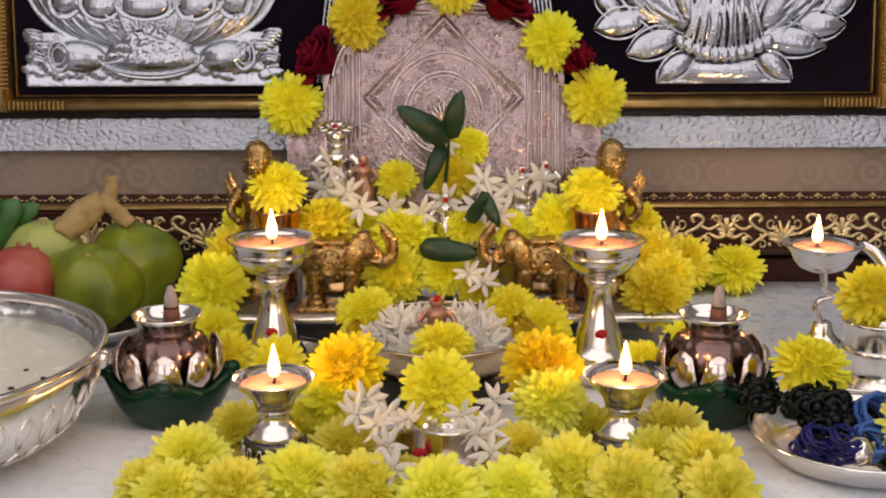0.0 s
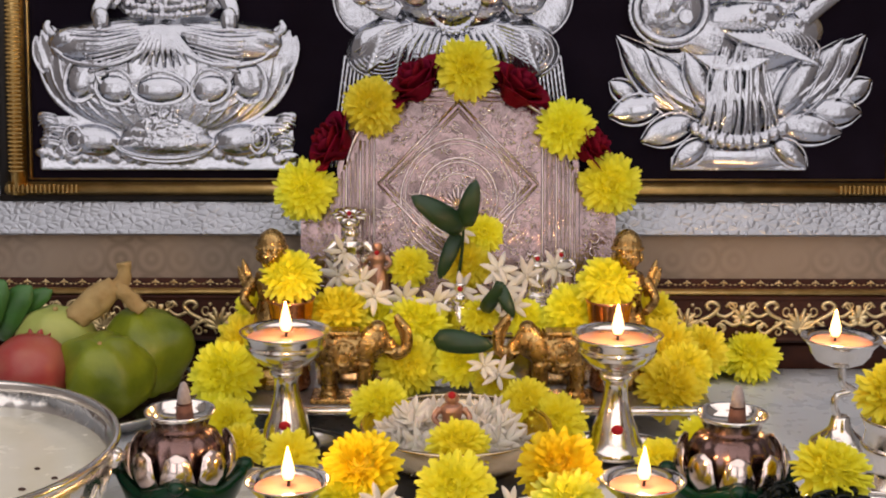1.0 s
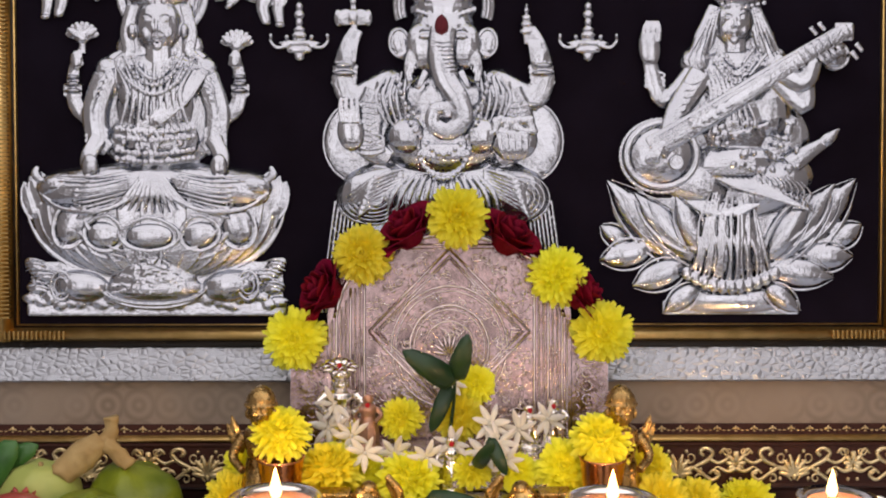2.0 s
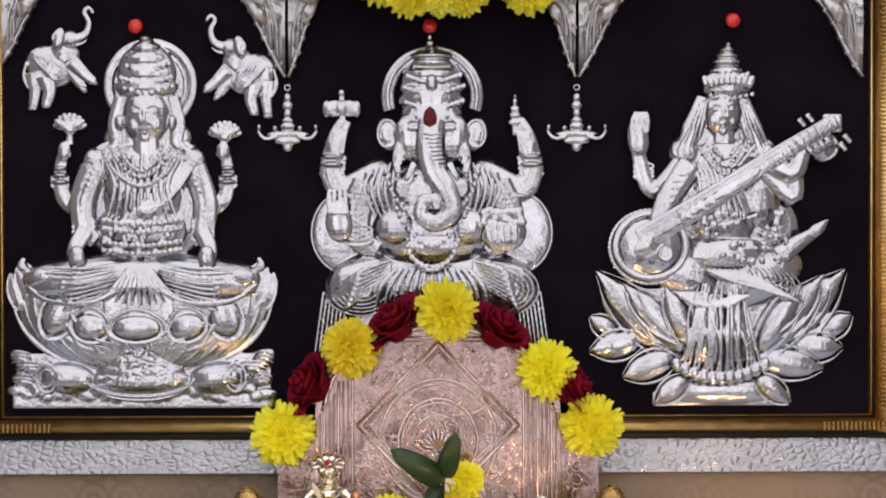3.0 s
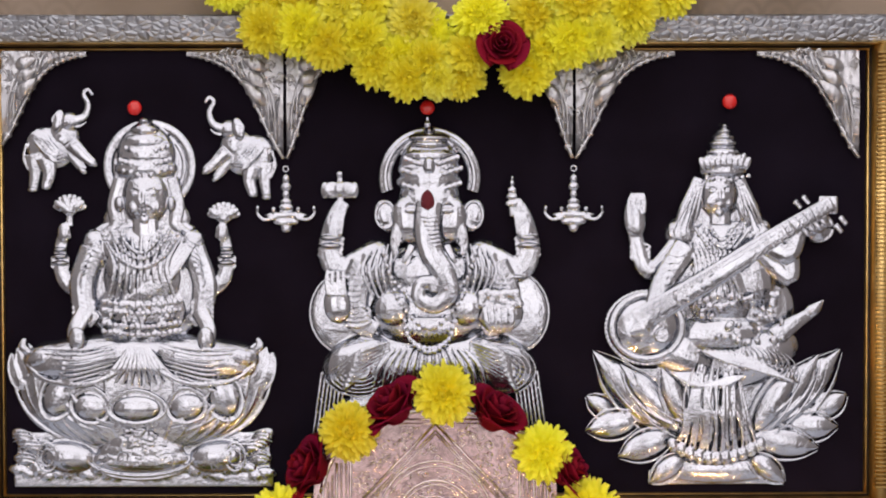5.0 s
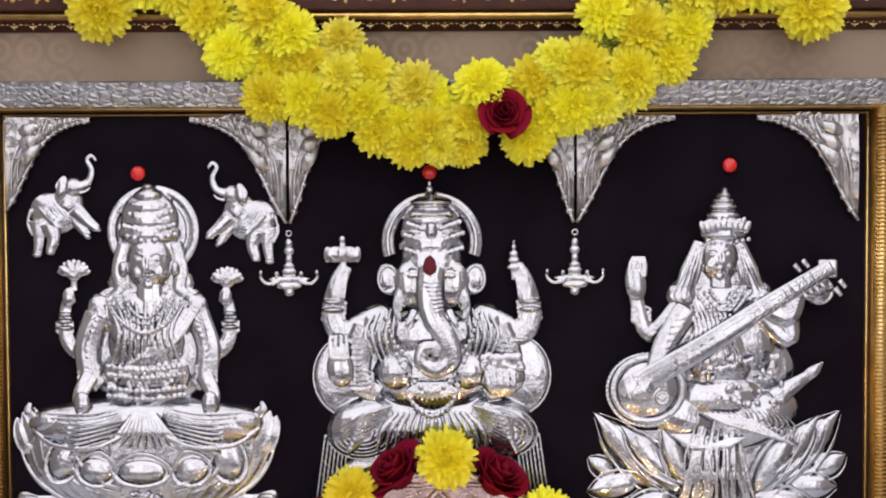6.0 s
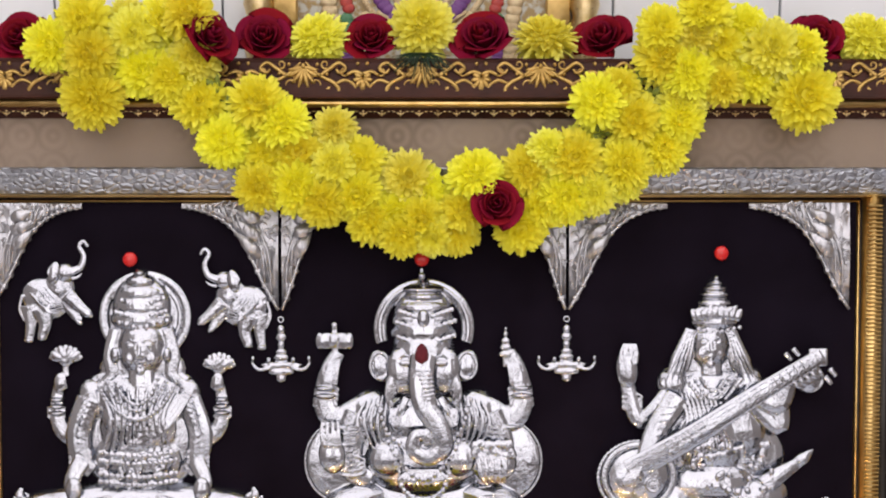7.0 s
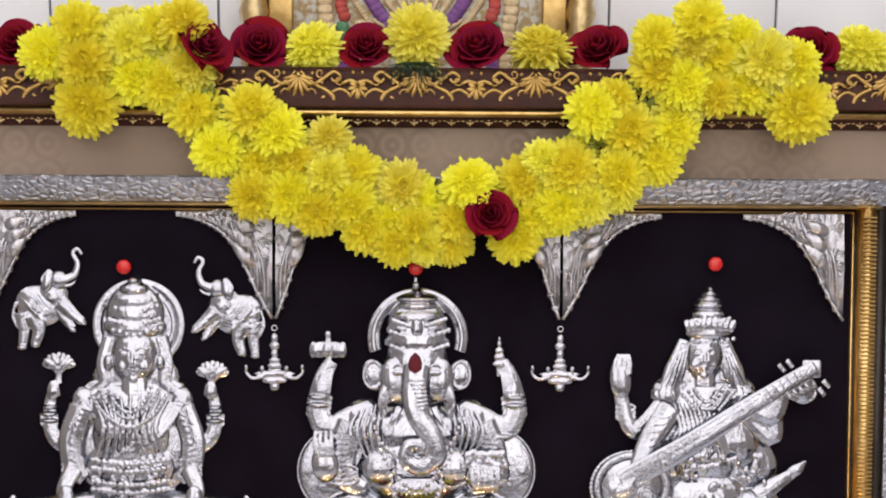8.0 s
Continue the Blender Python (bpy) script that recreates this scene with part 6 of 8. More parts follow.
leaves = chasing(4, 520, 0.070, 0.088, 0.249)
for k in range(9):
    # the open flower in the middle of the rings
    a = radians(10 + 20 * k)
    tube(leaves, [(0, -0.0225, 0.158), (0.009 * math.cos(a), -0.0245, 0.158 + 0.010 * math.sin(a)), (0.016 * math.cos(a), -0.0222, 0.158 + 0.019 * math.sin(a))], 0.0006, 0.0005, 6, 3, 0.8, 0.0015)
tagged(part("chased_leaves", leaves, BRIGHT_CHASING, throne, "small chased leaves and curls"), kind="stuff")
for s in (-1, 1):
    wing = bmesh.new()
    for k in range(9):
        z = 0.062 + k * 0.0115
        ring(wing, (s * 0.119, -0.0212, z), 0.0042, 0.0006, 16, 5, 0.8, 20 if k % 2 else 200, 300 if k % 2 else 480)
        tube(wing, [(s * 0.108, -0.021, z), (s * 0.112, -0.0218, z + 0.004), (s * 0.109, -0.021, z + 0.008)], 0.0004, 0.0004, 5, 3, 0.8, 0.0009)
    tagged(part("wing_chasing", wing, BRIGHT_CHASING, throne, "row of chased curls on the wing"), kind="stuff")
edge = [(-0.099, 0.19), (-0.092, 0.215), (-0.076, 0.237), (-0.045, 0.255), (0, 0.262), (0.045, 0.255), (0.076, 0.237), (0.092, 0.215), (0.099, 0.19)]
part("arch_rim", tube(bmesh.new(), [(x, -0.0215, z) for x, z in edge], 0.0024, 0.0024, 8, 5), BRIGHT_CHASING, throne, "rounded rim of the arch")

arch_line = thing("arch_garland", THRONE, "garland of yellow chrysanthemums and red roses over the arch", "garland")
for k, (x, z, r) in enumerate(((-0.1321, 0.1722, 0.0255), (-0.0746, 0.2447, 0.0245), (0.007, 0.2767, 0.0255), (0.0927, 0.2256, 0.0245), (0.1309, 0.1777, 0.0255))):
    bloom(BLOOMS[k % 4], x, -0.036, z, r, 90 + rng.uniform(-12, 6), rng.uniform(-12, 12), "flower", arch_line)
for k, (x, z, r) in enumerate(((-0.036, 0.2678, 0.0225), (0.051, 0.2621, 0.0225), (-0.1078, 0.2153, 0.0225), (0.114, 0.213, 0.0200))):
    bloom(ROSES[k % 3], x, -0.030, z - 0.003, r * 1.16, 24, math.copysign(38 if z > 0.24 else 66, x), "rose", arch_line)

# leaves stuck in front of the throne
for base, tip, w, cup in (((0.004, 1.098, 0.152), (-0.038, 1.082, 0.183), 0.020, 0.14), ((0.004, 1.100, 0.154), (0.014, 1.084, 0.196), 0.017, 0.12), ((0.0, 1.104, 0.150), (-0.016, 1.094, 0.112), 0.013, 0.2),
                          ((0.02, 1.07, 0.09), (0.034, 1.05, 0.118), 0.012, 0.1), ((-0.020, 1.018, 0.082), (0.026, 1.010, 0.078), 0.018, 0.12), ((0.03, 1.06, 0.118), (0.044, 1.05, 0.09), 0.011, 0.1)):
    bm = leaf_blade(bmesh.new(), base, tip, w, cup, (0, -1, 0.25), 10, 0.55, 0.0004)
    tagged(part("leaf", bm, LEAF), "dark green glossy leaf standing among the offerings", "leaf", "green leaves")
bm = tube(bmesh.new(), [(0.004, 1.100, 0.158), (0.003, 1.104, 0.135), (-0.002, 1.108, 0.095)], 0.0012, 0.0016, 6, 4)
tagged(part("sprig_stem", bm, LEAF), "thin green sprig stem before the throne", "stem")


# ---- small idols and statuettes ----
def cast(ob, grain):
    """Runs all the swellings of a small casting into one skin."""
    fuse = ob.modifiers.new("fuse", "REMESH")
    fuse.mode, fuse.voxel_size, fuse.use_smooth_shade = "VOXEL", grain, True
    return ob


def figurine(name, x, y, z, h, mat, label, wings=False, robe=0.28):
    """A small standing statuette as one plain shape."""
    bm = bmesh.new()
    w = h * robe
    lathe(bm, [(0, 0), (w * 0.95, 0), (w, h * 0.04), (w * 0.9, h * 0.08), (w * 0.72, h * 0.12), (w * 0.78, h * 0.25), (w * 0.66, h * 0.42), (w * 0.5, h * 0.55), (w * 0.62, h * 0.66), (w * 0.55, h * 0.72), (w * 0.24, h * 0.755), (0, h * 0.76)], 18)
    ball(bm, (0, -0.02 * h, h * 0.82), (w * 0.42, w * 0.42, h * 0.09), u=12, v=8)
    lathe(bm, [(w * 0.5, h * 0.86), (w * 0.46, h * 0.90), (w * 0.34, h * 0.93), (w * 0.16, h * 0.97), (0, h)], 14)
    for s in (-1, 1):
        tube(bm, [(s * w * 0.6, 0, h * 0.68), (s * w * 0.95, -w * 0.2, h * 0.56), (s * w * 0.55, -w * 0.8, h * 0.50)], w * 0.2, w * 0.14, 8, 4)
        if wings:
            for q in range(2):
                leaf_blade(bm, (s * w * 0.66, w * 0.25, h * 0.55), (s * w * (1.02 + 0.16 * q), w * 0.15, h * (0.80 - 0.05 * q)), w * 0.34, 0.08, (0, -1, 0), 6, 0.8, 0.0014)
            ball(bm, (s * w * 0.18, -w * 0.48, h * 0.835), (w * 0.11, w * 0.09, h * 0.012), u=8, v=6)
            tube(bm, [(s * w * 0.08, -w * 0.52, h * 0.853), (s * w * 0.20, -w * 0.50, h * 0.860), (s * w * 0.31, -w * 0.38, h * 0.848)], w * 0.05, w * 0.04, 6, 3)
            ball(bm, (s * w * 0.42, -w * 0.05, h * 0.82), (w * 0.14, w * 0.16, h * 0.035), u=8, v=6)
            tube(bm, [(s * w * 0.05, -w * 0.51, h * 0.795), (s * w * 0.16, -w * 0.49, h * 0.792)], w * 0.05, w * 0.03, 6, 3)
    if wings:
        ball(bm, (0, -0.02 * h, h * 0.825), (w * 0.43, w * 0.44, h * 0.080), u=14, v=10)
        ball(bm, (0, -w * 0.52, h * 0.815), (w * 0.09, w * 0.14, h * 0.022), u=8, v=6)
        lathe(bm, [(w * 0.47, h * 0.868), (w * 0.53, h * 0.885), (w * 0.50, h * 0.90), (w * 0.47, h * 0.93), (w * 0.34, h * 0.965), (w * 0.16, h * 0.99), (0, h * 1.0)], 18)
        for k in range(12):
            a = math.pi * (1 + k / 11)
            ball(bm, (w * 0.52 * math.cos(a), w * 0.52 * math.sin(a), h * 0.878), w * 0.06, u=6, v=5)
    for k in range(8):
        a = 2 * math.pi * k / 8
        tube(bm, [(w * 0.52 * math.cos(a), w * 0.52 * math.sin(a), h * 0.5), (w * 0.74 * math.cos(a), w * 0.74 * math.sin(a), h * 0.3), (w * 0.76 * math.cos(a), w * 0.76 * math.sin(a), h * 0.13)], w * 0.06, w * 0.07, 5, 3)
    ob = cast(part(name, bm, mat), 0.0007)
    ob.matrix_world = pose(x, y, z)
    return tagged(ob, label, "statuette")


figurine("statuette", -0.149, 1.060, 0.033, 0.128, BRASS, "small brass guardian statuette on the silver stand", True, 0.185)
figurine("statuette", 0.134, 1.060, 0.033, 0.128, BRASS, "small brass guardian statuette on the silver stand", True, 0.185)
for x in (-0.133, 0.119):
    pot = thing("copper_cup", pose(x, 1.045, 0.033), "small copper cup in front of a statuette", "cup")
    part("cup_wall", turned([(0.0, 0.0), (0.012, 0.0), (0.015, 0.004), (0.0135, 0.02), (0.0155, 0.05), (0.0185, 0.072), (0.0195, 0.074), (0.018, 0.074), (0.015, 0.05), (0.0, 0.02)], 28), COPPER, pot)
figurine("idol", -0.091, 1.126, 0.091, 0.066, SILVER, "small silver idol under a lotus canopy", False, 0.30)
figurine("idol", -0.068, 1.118, 0.091, 0.052, CONCH, "small pinkish idol on the silver steps", False, 0.22)
figurine("idol", 0.086, 1.128, 0.091, 0.044, SILVER, "small silver idol on the silver steps", False, 0.30)
figurine("idol", 0.066, 1.122, 0.091, 0.040, SILVER, "small silver idol on the silver steps", False, 0.30)
figurine("idol", 0.001, 1.085, 0.064, 0.052, SILVER, "small silver idol with a red mark among jasmine", False, 0.24)
bm = bmesh.new()
for k in range(10):
    a = 2 * math.pi * k / 10
    leaf_blade(bm, (0.004 * math.cos(a), 0.004 * math.sin(a), 0), (0.0165 * math.cos(a), 0.0165 * math.sin(a), 0.006), 0.009, 0.25, (0, 0, 1), 6, 0.6)
lathe(bm, [(0, -0.006), (0.008, -0.004), (0.010, 0.001), (0.005, 0.006), (0, 0.009)], 14)
canopy = part("lotus_canopy", bm, SILVER)
canopy.matrix_world = pose(-0.091, 1.124, 0.155, 12)
tagged(canopy, "small silver lotus canopy over an idol", "ornament")
for x, y, z in ((-0.091, 1.112, 0.1635), (0.001, 1.074, 0.108), (0.086, 1.115, 0.128), (0.066, 1.109, 0.126), (-0.068, 1.108, 0.131)):
    ob = part("powder_dot", ball(bmesh.new(), (0, 0, 0), (0.0022, 0.0016, 0.0022), u=8, v=6), RED_POWDER)
    ob.matrix_world = pose(x, y, z)
    tagged(ob, "dot of red powder on an idol", "powder dot", "powder dots")


def brass_elephant(x, y, hand):
    """A brass elephant with raised trunk, saddle cloth and ringed legs, as one shape."""
    bm = bmesh.new()
    for lx, ly in ((-0.016, -0.007), (-0.016, 0.007), (0.012, -0.007), (0.012, 0.007)):
        lathe(bm, [(0, 0), (0.0068, 0), (0.0070, 0.003), (0.0058, 0.005), (0.0062, 0.007), (0.0056, 0.010), (0.0062, 0.012), (0.0066, 0.026), (0, 0.03)], 12, (lx, ly, 0))
    ball(bm, (-0.004, 0, 0.032), (0.0255, 0.0135, 0.0165), u=18, v=12)
    ball(bm, (0.020, 0, 0.041), (0.0125, 0.0105, 0.013), u=14, v=10)
    ball(bm, (0.022, 0, 0.051), (0.007, 0.008, 0.006), u=10, v=8)
    for s in (-1, 1):
        ball(bm, (0.014, s * 0.011, 0.038), (0.008, 0.0022, 0.011), (0, 20, 0), 12, 8)
        tube(bm, [(0.027, s * 0.005, 0.034), (0.034, s * 0.006, 0.033), (0.038, s * 0.0055, 0.037)], 0.0014, 0.0006, 6, 4)
    tube(bm, [(0.028, 0, 0.040), (0.036, 0, 0.032), (0.044, 0, 0.036), (0.045, 0, 0.048), (0.039, 0, 0.057), (0.036, 0, 0.061)], 0.0068, 0.0024, 10, 6, 1, 0.0042)
    for k in range(9):
        t = k / 8
        ring(bm, (0.0445 - 0.006 * t * t, 0, 0.037 + 0.018 * t), 0.0042 - 0.001 * t, 0.0006, 12, 5)
    # saddle cloth with border and bosses
    for s in (-1, 1):
        ball(bm, (-0.004, s * 0.0105, 0.031), (0.0125, 0.0045, 0.0125), u=14, v=10)
        for k in range(14):
            a = 2 * math.pi * k / 14
            ball(bm, (-0.004 + 0.011 * math.cos(a), s * 0.0142, 0.031 + 0.011 * math.sin(a)), 0.0011, u=6, v=5)
        ring(bm, (-0.004, s * 0.0150, 0.031), 0.0055, 0.0009, 18, 5)
    box(bm, -0.016, 0.008, -0.009, 0.009, 0.0465, 0.0500, 0.001)
    tube(bm, [(-0.028, 0, 0.036), (-0.032, 0, 0.028), (-0.031, 0, 0.018)], 0.0016, 0.0011, 6, 4)
    box(bm, -0.030, 0.024, -0.015, 0.015, -0.004, 0.0, 0.001)
    ob = cast(part("brass_elephant", bm, BRASS), 0.0006)
    ob.matrix_world = pose(x, y, 0.037) @ pose(0, 0, 0, 0, 0, 0 if hand > 0 else 180) @ Matrix.Diagonal((1.0, 1.0, 1.04, 1))
    return tagged(ob, "brass elephant ornament with raised trunk and saddle cloth", "elephant ornament", "pair of brass elephants")


brass_elephant(-0.085, 1.018, 1)
brass_elephant(0.075, 1.018, -1)


# ---- oil lamps ----
def flame(parent, x, y, z, h, w):
    """A wick with its burning flame, and the light that it gives."""
    part("wick", tube(bmesh.new(), [(x - 0.0006, y, z - 0.003), (x, y, z), (x + 0.0006, y, z + 0.005)], 0.0011, 0.0008, 6, 3), WICK, parent, "charred cotton wick")
    fl = part("flame", turned([(0.0, 0.0), (w * 0.34, h * 0.05), (w * 0.5, h * 0.2), (w * 0.47, h * 0.36), (w * 0.33, h * 0.58), (w * 0.17, h * 0.8), (0.0, h)], 16, (x, y, z + 0.003)), FLAME_CORE, parent, "yellow-white flame")
    d = bpy.data.lights.new("flame_light", "POINT")
    d.energy, d.color, d.shadow_soft_size = 0.26, (1.0, 0.56, 0.22), 0.006
    ob = new("flame_light", d)
    ob.parent = parent
    ob.location = (x, y, z + h + 0.006)
    return fl


def tall_lamp(x, y, z):
    t = thing("standing_oil_lamp", pose(x, y, z), "tall silver oil lamp with a burning wick", "oil lamp", "tall silver lamps")
    part("stem", turned([(0.0, 0.0), (0.0235, 0.0), (0.0245, 0.003), (0.022, 0.006), (0.0185, 0.012), (0.0165, 0.020), (0.0125, 0.030), (0.0098, 0.040), (0.0088, 0.050), (0.0100, 0.056), (0.0122, 0.058), (0.0122, 0.061), (0.0092, 0.063), (0.0, 0.0632)], 36), SILVER, t, "bell-shaped silver stem")
    part("bowl", turned([(0.0, 0.0620), (0.010, 0.0625), (0.018, 0.066), (0.0255, 0.072), (0.0290, 0.078), (0.0298, 0.0805), (0.0288, 0.082), (0.0300, 0.0835), (0.0305, 0.086), (0.0325, 0.0890), (0.0336, 0.0905), (0.0328, 0.0908), (0.0300, 0.0875), (0.0270, 0.0845), (0.0, 0.0825)], 44), SILVER, t, "polished silver lamp bowl with a flared rim")
    part("oil", turned([(0.0, 0.0858), (0.0285, 0.0858), (0.0287, 0.0850), (0.0, 0.0846)], 36), OIL, t, "warm lit lamp oil")
    flame(t, 0.0005, 0.0, 0.0865, 0.0235, 0.0088)
    part("powder_dot", ball(bmesh.new(), (0.0, -0.0158, 0.0225), (0.0045, 0.0022, 0.0038), u=10, v=7), RED_POWDER, t, "dab of red powder")
    return t


def small_lamp(x, y, z):
    t = thing("small_oil_lamp", pose(x, y, z), "small silver oil lamp with an engraved foot, burning", "oil lamp", "small silver lamps")
    part("foot", turned([(0.0, 0.0), (0.0195, 0.0), (0.0200, 0.002), (0.0195, 0.012), (0.0180, 0.0135), (0.0, 0.0136)], 36), SILVER_DARK, t, "dark engraved silver foot")
    eng = bmesh.new()
    for k in range(16):
        a = 2 * math.pi * k / 16
        for s in (-1, 1):
            b = a + s * 0.09
            tube(eng, [(0.0200 * math.cos(a), 0.0200 * math.sin(a), 0.002), (0.0204 * math.cos(b), 0.0204 * math.sin(b), 0.006), (0.0200 * math.cos(a + s * 0.02), 0.0200 * math.sin(a + s * 0.02), 0.0105)], 0.0006, 0.0006, 5, 3)
    part("engraving", eng, SILVER, t, "raised silver scrolls round the foot")
    part("stem", turned([(0.0, 0.0130), (0.0180, 0.0136), (0.0165, 0.0165), (0.0120, 0.0215), (0.0088, 0.0265), (0.0098, 0.0295), (0.0112, 0.0305), (0.0100, 0.0320), (0.0, 0.0322)], 32), SILVER, t, "waisted silver stem")
    part("bowl", turned([(0.0, 0.0315), (0.0115, 0.0320), (0.0130, 0.0370), (0.0160, 0.0410), (0.0215, 0.0460), (0.0250, 0.0505), (0.0258, 0.0512), (0.0250, 0.0516), (0.0205, 0.0475), (0.0140, 0.0440), (0.0, 0.0430)], 40), SILVER, t, "flared silver lamp cup")
    part("oil", turned([(0.0, 0.0472), (0.0200, 0.0472), (0.0202, 0.0466), (0.0, 0.0462)], 32), OIL, t, "warm lit lamp oil")
    flame(t, 0.0005, 0.0, 0.0480, 0.0215, 0.0080)
    part("powder_dot", ball(bmesh.new(), (0.009, -0.0185, 0.0490), (0.0042, 0.002, 0.0012), (30, 0, 15), u=10, v=7), RED_POWDER, t, "dab of red powder")
    return t


SILVER_DARK = material("blackened_silver", (0.16, 0.15, 0.15), 0.3, 1.0, (0.06, 0.055, 0.055), 160, bump=0.3, bump_scale=300)


def dish(name, x, y, z, r, h, mat, label, category="dish", group=""):
    t = thing(name, pose(x, y, z), label, category, group)
    part("basin", turned([(0.0, 0.0), (r * 0.72, 0.0), (r * 0.86, h * 0.25), (r * 0.97, h * 0.85), (r, h), (r * 0.985, h * 1.05), (r * 0.94, h * 0.85), (r * 0.82, h * 0.34), (r * 0.7, h * 0.16), (0.0, h * 0.14)], 56), mat, t)
    part("rim", turned([(r * 0.985, h * 0.95), (r * 1.012, h * 0.98), (r * 1.02, h * 1.05), (r * 1.0, h * 1.1), (r * 0.985, h * 1.06), (r * 0.985, h * 0.95)], 56), mat, t, "rolled rim")
    return t


for x, y in ((-0.1273, 0.962), (0.1142, 0.955)):
    dish("lamp_saucer", x, y, 0.0, 0.046, 0.0125, SILVER, "shallow silver saucer under a tall lamp", "saucer", "lamp saucers")
    tall_lamp(x, y, 0.0125)
for x, y in ((-0.1045, 0.776), (0.1095, 0.778)):
    dish("lamp_saucer", x, y, 0.0, 0.034, 0.0085, SILVER, "shallow silver saucer under a small lamp", "saucer", "lamp saucers")
    small_lamp(x, y, 0.0085)

side = thing("curved_oil_lamp", pose(0.2945, 1.004, 0), "silver oil lamp on a curved stem, burning", "oil lamp")
part("foot", turned([(0.0, 0.0), (0.0225, 0.0), (0.0235, 0.002), (0.0220, 0.0045), (0.0185, 0.007), (0.0165, 0.0085), (0.0120, 0.0120), (0.0085, 0.0165), (0.0070, 0.0235), (0.0050, 0.0250), (0.0, 0.0255)], 36), SILVER, side, "stepped round silver foot")
part("stem", tube(bmesh.new(), [(-0.002, 0, 0.024), (-0.0055, 0, 0.033), (-0.003, 0, 0.041), (0.008, 0, 0.0445), (0.0005, 0, 0.050), (-0.001, 0, 0.058), (-0.002, 0, 0.066)], 0.0030, 0.0032, 8, 6), SILVER, side, "bent silver stem")
part("bowl", turned([(0.0, 0.065), (0.010, 0.0655), (0.018, 0.069), (0.0225, 0.075), (0.0240, 0.080), (0.0295, 0.0860), (0.0310, 0.0872), (0.0300, 0.0880), (0.0235, 0.0835), (0.0190, 0.0790), (0.0, 0.0765)], 40, (-0.003, 0, 0)), SILVER, side, "flared silver lamp cup")
part("oil", turned([(0.0, 0.0842), (0.0228, 0.0842), (0.0232, 0.0836), (0.0, 0.083)], 32, (-0.003, 0, 0)), OIL, side, "warm lit lamp oil")
part("handle", tube(bmesh.new(), [(0.026, 0, 0.0865), (0.038, -0.004, 0.078), (0.052, -0.008, 0.058)], 0.0035, 0.0065, 8, 5, 0.3), SILVER, side, "flat silver handle")
flame(side, -0.008, 0, 0.0845, 0.0225, 0.0085)


# ---- incense burners ----
def incense_burner(x, y, turn):
    t = thing("incense_burner", pose(x, y, 0, 0, 0, turn), "green glass boat holding a rosy brass lotus incense cup", "incense burner", "pair of incense burners")
    bm = bmesh.new()
    seg = 48
    prof = ((0.0, 0.0, 0), (0.026, 0.0, 0), (0.0300, 0.004, 0), (0.0370, 0.015, 0.3), (0.0400, 0.025, 0.7), (0.0410, 0.030, 1.0), (0.0385, 0.0325, 1.0), (0.0340, 0.0300, 0.8), (0.027, 0.022, 0.3), (0.0, 0.016, 0))
    rings = []
    for r, z, k in prof:
        if r == 0:
            rings.append([bm.verts.new((0, 0, z))])
        else:
            rings.append([bm.verts.new((r * (1 + 0.10 * k * math.cos(4 * a)) * math.cos(a), r * (1 + 0.10 * k * math.cos(4 * a)) * math.sin(a), z + 0.0045 * k * math.cos(4 * a))) for a in (2 * math.pi * i / seg for i in range(seg))])
    for p, q in zip(rings, rings[1:]):
        for i in range(seg):
            j = (i + 1) % seg
            if len(p) == 1:
                bm.faces.new((p[0], q[i], q[j]))
            elif len(q) == 1:
                bm.faces.new((p[i], p[j], q[0]))
            else:
                bm.faces.new((p[i], p[j], q[j], q[i]))
    boat = part("glass_base", bm, GREEN_GLASS, t, "dark green glass boat with lobed corners")
    for k in range(4):
        a = math.pi * k / 2
        part("knob", ball(bmesh.new(), (0.0415 * math.cos(a), 0.0415 * math.sin(a), 0.0345), (0.0062, 0.0062, 0.0050), u=14, v=9), GREEN_GLASS, boat)
    cup = part("cup", turned([(0.0, 0.022), (0.018, 0.0225), (0.0255, 0.030), (0.0285, 0.040), (0.0280, 0.050), (0.0235, 0.0580), (0.0168, 0.0615), (0.0, 0.0618)], 60, (0, 0, 0), 0.03, 15), BURNER_BODY, t, "fluted dark mauve metal cup")
    part("mouth", turned([(0.0, 0.0605), (0.0175, 0.0610), (0.0190, 0.0650), (0.0215, 0.0700), (0.0235, 0.0730), (0.0232, 0.0742), (0.0220, 0.0735), (0.0195, 0.0690), (0.0165, 0.0650), (0.0, 0.0640)], 44), SILVER, t, "flared bright silver mouth")
    for k in range(9):
        a = 2 * math.pi * (k + 0.75) / 9
        o = Vector((math.cos(a), math.sin(a), 0))
        bm = leaf_blade(bmesh.new(), o * 0.0225 + Vector((0, 0, 0.0225)), o * 0.0335 + Vector((0, 0, 0.0545)), 0.0225, 0.20, o, 12, 0.34, 0.0006)
        part("lotus_petal", bm, LOTUS_SHELL, cup, "pale rosy silver petal")
    part("incense_cone", turned([(0.0, 0.062), (0.0062, 0.062), (0.0058, 0.072), (0.0050, 0.0785), (0.0, 0.0786)], 16, (0.003, 0, 0)), CONE, t, "brown incense cone")
    part("ash_tip", turned([(0.0, 0.0785), (0.0051, 0.0785), (0.0040, 0.086), (0.0022, 0.092), (0.0, 0.0935)], 14, (0.003, 0, 0)), ASH, t, "grey burnt ash tip")
    part("char_line", turned([(0.0, 0.0776), (0.0053, 0.0776), (0.0053, 0.0790), (0.0, 0.0791)], 14, (0.003, 0, 0)), WICK, t, "black charred line")
    return t


incense_burner(-0.1865, 0.866, 6)
incense_burner(0.1800, 0.862, -4)

